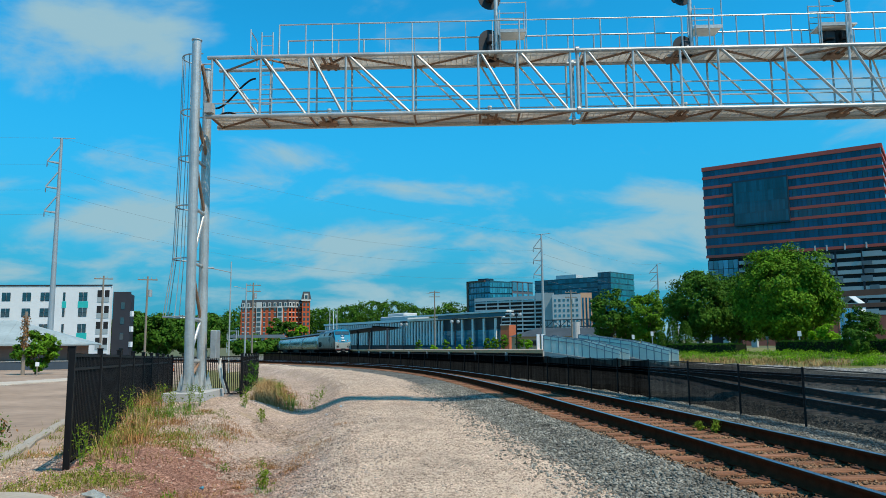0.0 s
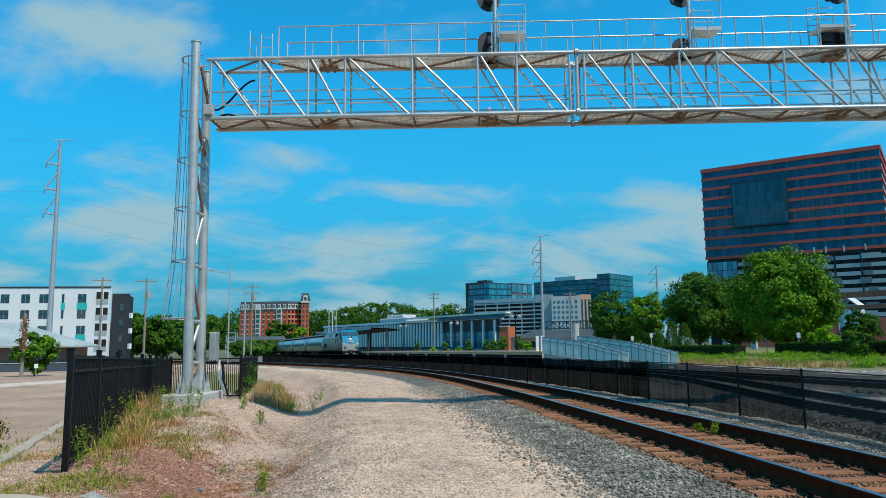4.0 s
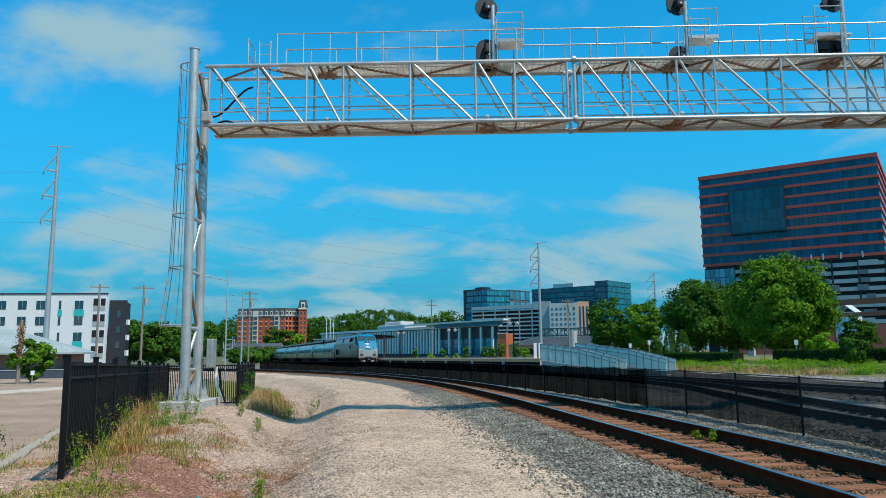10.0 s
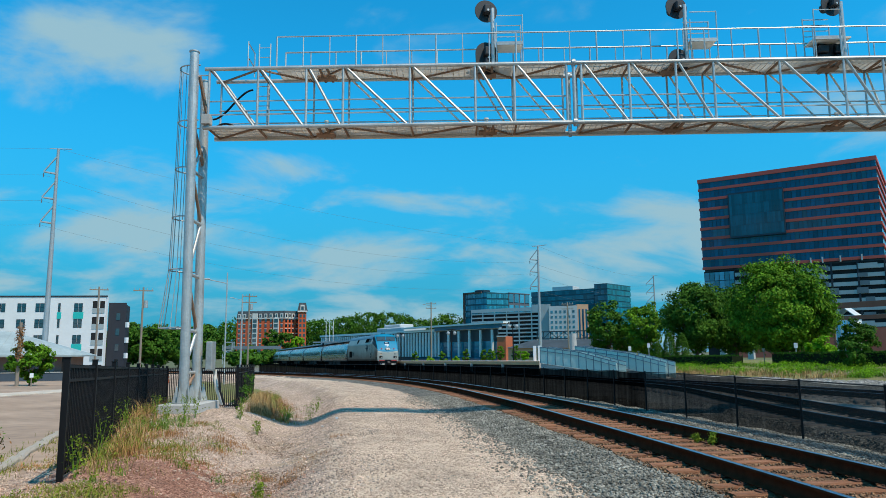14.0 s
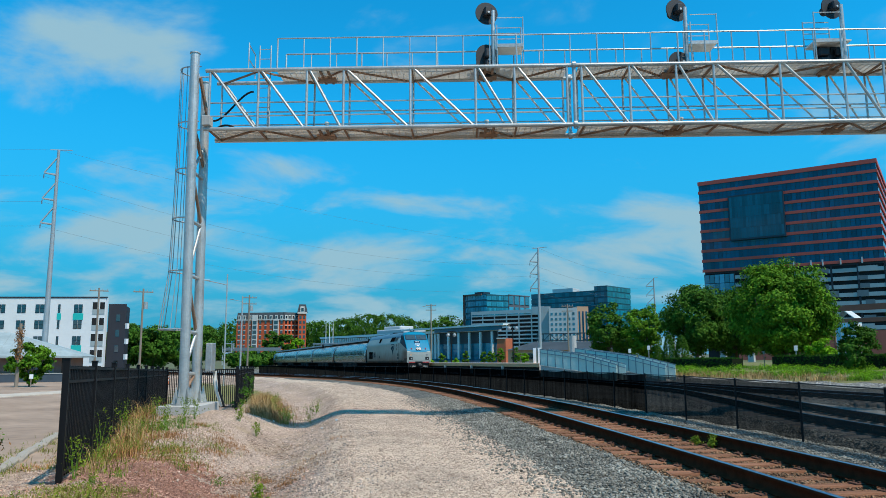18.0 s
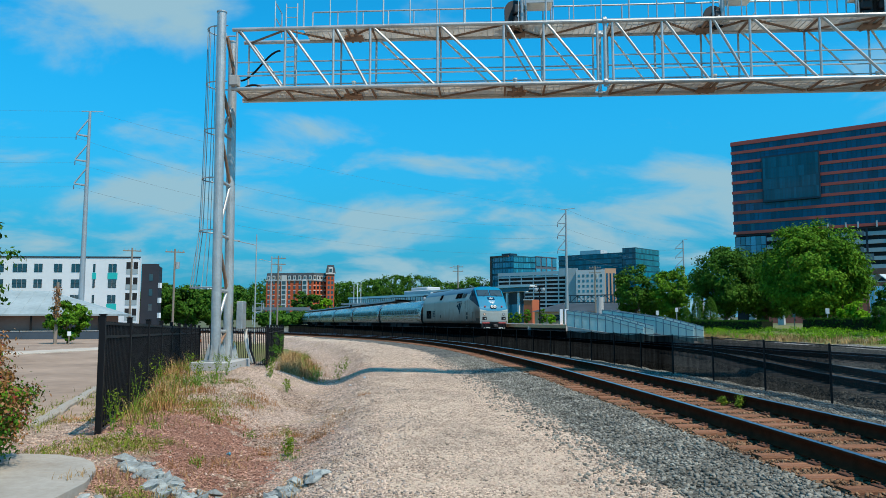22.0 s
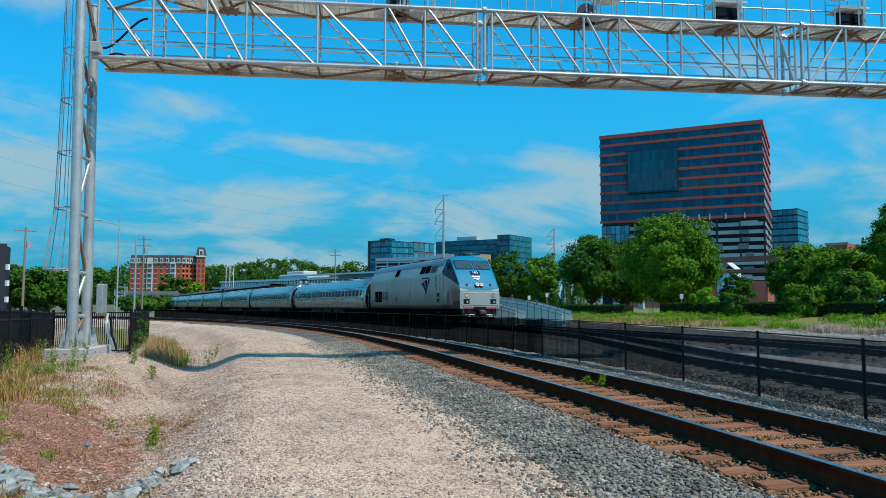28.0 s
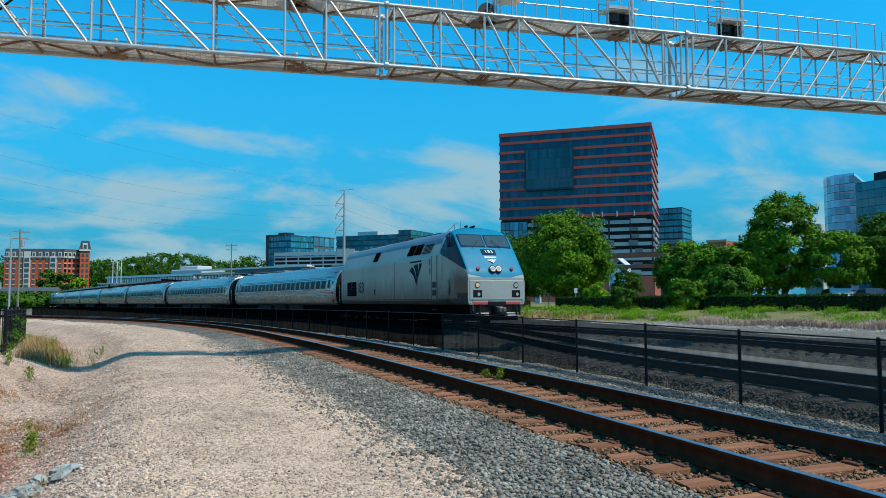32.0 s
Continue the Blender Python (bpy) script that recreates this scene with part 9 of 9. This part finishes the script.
v = np.stack([c_ - d_ * l_ - s_ * w_, c_ + d_ * l_ - s_ * w_, c_ + d_ * l_ + s_ * w_, c_ - d_ * l_ + s_ * w_], axis=1).reshape(-1, 3)
MCHIP = mat("reddish_wood_chip", (0.60, 0.345, 0.245), (0.28, 0.135, 0.095), rough=0.9, scale=10, rnd=0.45, island=True)
tagged(raw("mulch_chips", v, np.arange(n_ * 4).reshape(-1, 4), MCHIP), "scattered reddish-brown mulch chips", "mulch", kind="stuff")

# brown debris washed along the ditch
P = ground_points(lambda x, y: (lambda d_: (d_ > -7.5 + 0.35 * np.sin(y)) & (d_ < -6.55 + 0.25 * np.sin(2.3 * y)) & (np.sin(1.7 * y + 2 * x) > -0.3))(dist_to(NEAR, x, y)), 26000, -6.0, -0.5, 7.6, 19, 131)
g_ = np.random.default_rng(132)
n_ = len(P)
a_ = g_.uniform(0, 2 * math.pi, n_)
l_, w_ = g_.uniform(0.010, 0.035, n_)[:, None], g_.uniform(0.004, 0.011, n_)[:, None]
d_ = np.stack([np.cos(a_), np.sin(a_), g_.uniform(-0.3, 0.3, n_)], axis=1)
s_ = np.stack([-np.sin(a_), np.cos(a_), g_.uniform(-0.3, 0.3, n_)], axis=1)
c_ = P + np.array([0, 0, 0.010])
v = np.stack([c_ - d_ * l_ - s_ * w_, c_ + d_ * l_ - s_ * w_, c_ + d_ * l_ + s_ * w_, c_ - d_ * l_ + s_ * w_], axis=1).reshape(-1, 3)
DEBRIS = mat("dark_brown_debris", (0.26, 0.155, 0.095), (0.09, 0.05, 0.032), rough=0.9, scale=10, rnd=0.5, island=True)
tagged(raw("ditch_debris", v, np.arange(n_ * 4).reshape(-1, 4), DEBRIS), "dark brown leaf and wood debris along the ditch", "debris", kind="stuff")

# ---- weeds on the bank ----


def patch(name, label, spots, kind, hmin, hmax, seed, per=60, leafy_=0.0):
    """A stretch of grass or weeds, in clumps. spots: x, y, spread of each clump."""
    B, C = [], []
    g = np.random.default_rng(seed)
    for x, y, r in spots:
        q_ = g.normal(size=(per, 2)) * r + np.array([x, y])
        B += [(a, b, height(a, b) - 0.01) for a, b in q_]
        for k in range(int(12 * leafy_)):
            a, b = np.array([x, y]) + g.normal(size=2) * r * 0.8
            C.append((a, b, height(a, b) + g.uniform(0.04, hmax * 0.8)))
    v, f = blades(np.array(B), hmin, hmax * 1.1, 0.0045, 1.35, seed, 2, 0.03)
    o = raw(name, v, f, {"green": GRASS, "straw": STRAW, "rust": RUSTG, "olive": OLIVE}[kind])
    tagged(o, label, "weeds", kind="stuff")
    if C:
        v, f = leaves(np.array(C), 0.04, 7, 0.017, seed)
        o = raw("weed_leaves", v, f, WEEDL)
        tagged(o, "small green leaves of " + label, "weeds", kind="stuff")


def weed(x, y, h, seed, label):
    """One upright leafy weed."""
    t = thing("weed", (x, y, height(x, y)), 0, label, "weed", "upright weeds")
    rnd_ = random.Random(seed)
    for k in range(4):
        bm = bmesh.new()
        limb(bm, (rnd_.uniform(-0.03, 0.03), rnd_.uniform(-0.03, 0.03), -0.03), (rnd_.uniform(-0.25, 0.25) * h, rnd_.uniform(-0.25, 0.25) * h, h * rnd_.uniform(0.7, 1.0)), 0.006, 0.003, rnd_, 4)
        part("stem", bm, GRASS, t)
    g = np.random.default_rng(seed)
    c = np.concatenate([g.normal(size=(26, 2)) * 0.14 * h, g.uniform(0.08, h, (26, 1))], axis=1)
    v, f = leaves(c, 0.07 * h + 0.01, 7, 0.022, seed)
    raw("foliage", v, f, WEEDL, t)


WEEDL = leafy("yellow_green_weed_leaves", (0.26, 0.33, 0.035), (0.12, 0.19, 0.02), 0.25)
OLIVE = mat("olive_weed_blades", (0.25, 0.25, 0.04), (0.13, 0.14, 0.025), rough=0.7, scale=1.2, rnd=0.35, island=True)
RUSTG = mat("rusty_brown_grass", (0.44, 0.22, 0.085), (0.28, 0.13, 0.05), rough=0.75, scale=1.2, rnd=0.3, island=True)
rnd = random.Random(17)
fa, fb = Vector(FENCE_A), Vector(FENCE_B)


def by_fence(n_, u0, u1, d0, d1, r0, r1):
    out = []
    for _ in range(n_):
        p = fa.lerp(fb, rnd.uniform(u0, u1)) + Vector((rnd.uniform(d0, d1), rnd.uniform(0.0, 0.4)))
        out.append((p.x, p.y, rnd.uniform(r0, r1)))
    return out


patch("tall_grass", "tall dry grass beside the fence", by_fence(16, 0.03, 0.42, 0.10, 0.55, 0.08, 0.22), "straw", 0.12, 0.6, 21, 10)
patch("tall_grass", "tall rusty grass beside the fence", by_fence(12, 0.05, 0.45, 0.15, 0.9, 0.10, 0.28), "rust", 0.08, 0.42, 22, 36)
patch("weeds", "leafy yellow-green weeds beside the fence", by_fence(30, 0.0, 0.5, 0.05, 0.75, 0.10, 0.26), "olive", 0.06, 0.36, 23, 12, 0.4)
patch("weeds", "green weeds at the foot of the fence", by_fence(8, 0.0, 0.6, -0.25, 0.35, 0.08, 0.2), "green", 0.08, 0.36, 123, 16, 0.4)


def scatter(n_, x0, x1, y0, y1, r0, r1):
    return [(rnd.uniform(x0, x1), rnd.uniform(y0, y1), rnd.uniform(r0, r1)) for _ in range(n_)]


patch("low_grass", "low rusty grass on the stony bank", scatter(16, -6.6, -4.2, 12.6, 15.4, 0.1, 0.35), "rust", 0.03, 0.14, 24, 60)
patch("low_grass", "short rusty grass spread over the bank", scatter(34, -6.9, -3.9, 11.6, 16.6, 0.12, 0.32), "rust", 0.015, 0.075, 224, 70)
patch("low_grass", "short yellow-green grass spread over the bank", scatter(22, -6.9, -4.1, 11.4, 16.8, 0.10, 0.28), "olive", 0.015, 0.07, 225, 56)
patch("low_weeds", "low green weeds before the signal mast", scatter(9, -6.7, -5.2, 15.6, 17.3, 0.1, 0.2), "green", 0.06, 0.26, 25, 34, 0.7)
patch("low_weeds", "low yellow-green weeds on the stony bank", scatter(14, -6.2, -4.0, 11.8, 14.6, 0.08, 0.25), "olive", 0.03, 0.15, 125, 44, 0.6)
patch("low_grass", "sparse dry grass in the mulch", scatter(14, -5.6, -2.6, 8.2, 12.5, 0.06, 0.2), "straw", 0.03, 0.12, 26, 20)
patch("low_weeds", "sparse green weeds in the mulch", scatter(7, -5.2, -2.3, 8.6, 13.0, 0.03, 0.07), "green", 0.04, 0.14, 126, 14, 0.5)
patch("low_grass", "low yellow-green grass beside the slab", scatter(30, -5.4, -3.9, 8.5, 9.5, 0.08, 0.2), "olive", 0.02, 0.09, 27, 46, 0.2)
patch("low_grass", "bright green grass among the rocks", scatter(9, -3.6, -1.9, 6.7, 7.3, 0.04, 0.10), "olive", 0.04, 0.16, 127, 24, 0.3)
patch("low_grass", "dry grass among the rocks", scatter(12, -3.9, -1.8, 7.0, 7.9, 0.06, 0.15), "straw", 0.05, 0.2, 128, 24)
patch("low_grass", "dry weeds in the ditch", scatter(16, -3.4, -2.0, 8.4, 15.5, 0.05, 0.16), "rust", 0.02, 0.10, 129, 34)
patch("low_weeds", "weeds between the kerb and the fence", [(-6.6 - 2.6 * k / 14 + rnd.gauss(0, 0.22), 10.9 + 7.6 * k / 14 + rnd.gauss(0, 0.3), rnd.uniform(0.1, 0.25)) for k in range(15)], "olive", 0.03, 0.16, 130, 26, 0.2)
bank = [(-5.25 - 3.9 * u + rnd.uniform(-0.15, 0.35), 21.2 + 16 * u + rnd.gauss(0, 0.4), rnd.uniform(0.10, 0.24)) for u in [k / 44 for k in range(44)]]
patch("tall_grass", "dry grass on the ditch bank", bank[::2], "straw", 0.2, 0.62, 28, 80)
patch("tall_grass", "rusty grass on the ditch bank", [(x + 0.4, y - 0.1, r * 1.3) for x, y, r in bank[::2]], "rust", 0.10, 0.34, 29, 90)
patch("weeds", "green weeds on the ditch bank", [(x + 0.45, y + 0.3, r * 0.6) for x, y, r in bank[1::4]], "green", 0.15, 0.5, 30, 34, 1.0)
for k, (x, y, h) in enumerate(((-5.9, 16.9, 0.5), (-5.7, 17.1, 0.45), (-6.6, 17.0, 0.5), (-5.0, 18.3, 0.35), (-7.3, 16.6, 0.7), (-4.4, 17.6, 0.3), (-6.2, 16.6, 0.4), 
                               (-4.0, 22.5, 0.6), (-4.4, 26.0, 0.5), (4.62, 12.6, 0.24), (4.45, 12.9, 0.18), (-5.0, 10.15, 0.55),
                               (-5.75, 12.4, 0.8), (-6.6, 15.2, 0.7), (-2.55, 10.4, 0.25))):
    weed(x, y, h, 480 + k, "upright leafy green weed in the gravel")
# vines on the end of the railings
fc, fd = Vector(FENCE_C), Vector(FENCE_D)
C = []
for k in range(70):
    u = rnd.random() ** 0.9
    p = fc.lerp(fd, u * 0.8)
    C.append((p.x + rnd.gauss(0, 0.06), p.y + rnd.gauss(0, 0.06), height(p.x, p.y) + rnd.uniform(0.1, 1.5) * rnd.random() ** 0.5))
v, f = leaves(np.array(C), 0.09, 12, 0.05, 71)
tagged(raw("vine", v, f, LEAFD), "dark green vine over the black fence", "vine")

# ---- the red-tipped bush and others at the yard ----
REDL = mat("scarlet_leaves", (0.50, 0.045, 0.035), (0.32, 0.03, 0.02), rough=0.5, scale=2, rnd=0.3, island=True)
ORGL = mat("orange_brown_leaves", (0.36, 0.125, 0.03), (0.17, 0.10, 0.02), rough=0.5, scale=2, rnd=0.35, island=True)


def bush(az, dist, h, r, seed):
    x, y, z = at_bearing(az, dist)
    t = thing("nandina_bush", (x, y, z), -az, "dense green bush with scarlet and orange leaf tips", "bush")
    C = clumps(r, r, h * 0.55, 460, seed, 0.5) + np.array([0, 0, h * 0.5])
    C = C[C[:, 2] > 0.02]
    right = C[:, 0] + 0.35 * C[:, 2] > 0.62 * r + 0.3
    rnd_ = random.Random(seed)
    bm = bmesh.new()
    for k in range(16):
        c = C[rnd_.randrange(len(C))]
        limb(bm, (c[0] * 0.15, c[1] * 0.15, -0.1), Vector(c), 0.014, 0.005, rnd_, 5)
    part("stems", bm, BARK, t)
    v, f = leaves(C[~right], 0.10, 120, 0.026, seed + 1)
    raw("green_leaves", v, f, LEAFD, t)
    R_ = C[right]
    v, f = leaves(R_, 0.10, 90, 0.024, seed + 2)
    raw("orange_leaves", v, f, ORGL, t)
    v, f = leaves(R_[::4], 0.06, 40, 0.028, seed + 3)
    raw("scarlet_leaves", v, f, REDL, t)
    v, f = leaves(R_[1::3], 0.10, 90, 0.026, seed + 4)
    raw("shaded_leaves", v, f, LEAF, t)


bush(-37.4, 9.3, 1.5, 0.86, 5)
x, y, z = at_bearing(-35.2, 13)
tree(x, y, z, 1.6, 0.6, 501, ORGL, "orange-tinged shrub beside the yard", 0.0, 90, 40, 0.05, "shrub", name="shrub")


def crape_myrtle():
    """A small tree whose long twigs hang into the sky."""
    x, y, z = at_bearing(-41.5, 9.5)
    t = thing("ornamental_tree", (x, y, z), 0, "slender ornamental tree with long leafy twigs", "tree")
    bm = bmesh.new()
    rnd_ = random.Random(3)
    tips = []
    for az, d_, h in ((-36.4, 9.2, 3.65), (-36.0, 9.3, 3.45), (-36.9, 9.2, 3.5), (-37.4, 9.2, 4.55), (-36.8, 9.4, 3.1), (-39, 9.3, 4.2), (-40, 9.0, 4.8), (-42, 9.2, 5.0), (-44, 9.6, 4.5)):
        p = polar(az, d_) - Vector((x, y, 0))
        tip = Vector((p.x, p.y, h - z))
        root = Vector((rnd_.uniform(-0.1, 0.1), rnd_.uniform(-0.1, 0.1), 1.2))
        limb(bm, root, tip, 0.022, 0.005, rnd_, 5)
        tips.append((root, tip))
    limb(bm, (0, 0, -0.2), (0, 0, 1.4), 0.06, 0.03, rnd_, 7)
    part("stems", bm, BARK, t)
    C = []
    for a, b in tips:
        for k in range(14):
            u = 0.55 + 0.45 * k / 13
            C.append(a.lerp(b, u))
    v, f = leaves(np.array(C), 0.055, 14, 0.030, 77)
    raw("leaves", v, f, LEAFD, t)


crape_myrtle()

# post with a vine, and a small sign, before the warehouse
x, y, z = at_bearing(-30.1, 71)
t = thing("wooden_post", (x, y, z), 0, "old wooden post wrapped in a brown vine", "post")
part("post", tubem((0, 0, -0.2), (0, 0, 4.2 - z), 0.16, 0.12, seg=8), WOODP, t)
v, f = leaves(np.array([(0.1 * math.cos(k), 0.1 * math.sin(k), 2.2 + 0.03 * k) for k in range(90)]), 0.14, 8, 0.09, 3)
raw("vine", v, f, ORGL, t)
x, y, z = at_bearing(-29.25, 68)
t = thing("small_sign", (x, y, z), 29, "small white sign on a short post", "sign")
part("post", boxm(-0.04, -0.04, 0, 0.04, 0.04, 0.75), WOODP, t)
part("plate", boxm(-0.14, -0.06, 0.75, 0.14, -0.04, 1.1), WHITEP, t)
# low block wall and white bollard by the yard, and scraps of litter
for x, y, r, c, nm, lb in ((-3.25, 9.9, 0.045, (0.05, 0.30, 0.42), "plastic_scrap", "crumpled blue plastic scrap on the bank"), (-3.0, 18.6, 0.06, (0.7, 0.7, 0.68), "paper_scrap", "pale paper scrap in the ditch"),
                           (-2.75, 19.4, 0.05, (0.35, 0.5, 0.6), "plastic_scrap", "faded blue plastic scrap in the ditch"), (-4.9, 21.5, 0.05, (0.75, 0.74, 0.7), "paper_scrap", "pale paper scrap on the bank")):
    bm = bmesh.new()
    bmesh.ops.create_icosphere(bm, subdivisions=1, radius=r)
    rr = random.Random(int(x * 100))
    for v_ in bm.verts:
        v_.co *= rr.uniform(0.5, 1.3)
        v_.co.z *= 0.6
    o = part(nm, bm, mat(nm + "_skin", c, tuple(k * 0.7 for k in c), rough=0.5, scale=9))
    o.matrix_basis = pose(x, y, height(x, y) + r * 0.4)
    tagged(o, lb, "litter")


def motions():
    """The train rolls in along the far track, front end first."""
    seg = np.concatenate([[0], np.cumsum(np.linalg.norm(np.diff(FAR, axis=0), axis=1))])
    zero = seg[int(np.argmin(np.abs(FAR[:, 1] - 10.0)))]
    when = np.arange(0, 33, 4.0)
    front = np.array([125.28, 117.31, 107.74, 96.06, 83.2, 67.98, 52.29, 36.48, 20.0]) + 0.4
    slope = np.gradient(front, when)

    def nose_at(t):
        i = min(int(t // 4), 7)
        u = (t - when[i]) / 4
        return (2 * u ** 3 - 3 * u ** 2 + 1) * front[i] + (u ** 3 - 2 * u ** 2 + u) * 4 * slope[i] + (3 * u ** 2 - 2 * u ** 3) * front[i + 1] + (u ** 3 - u ** 2) * 4 * slope[i + 1]

    def on_line(s):
        s = s + zero
        x, y = np.interp(s, seg, FAR[:, 0]), np.interp(s, seg, FAR[:, 1])
        return Vector((x, y, float(grade(y))))

    back = 0.0
    for ob, length, pivot in VEHICLES:
        rows = []
        for t in range(0, 33):
            s = nose_at(t) + back
            a, b = on_line(s + length / 2 - pivot), on_line(s + length / 2 + pivot)
            way = a - b
            rz = math.degrees(math.atan2(way.y, way.x))
            mid = (a + b) / 2
            rows.append((t, pose(mid.x, mid.y, mid.z, 0, -math.degrees(math.atan2(way.z, way.to_2d().length)), rz)))
        walk(ob, rows)
        # the wheels roll
        for w in ob.children:
            if w.name.startswith("wheelset"):
                x, _, r = w.matrix_basis.translation
                walk(w, [(t, pose(x, 0, r, 0, math.degrees((nose_at(0) - nose_at(t)) / r) % 360, 0)) for t in np.arange(0, 32.05, 0.15).tolist()])
        back += length


motions()
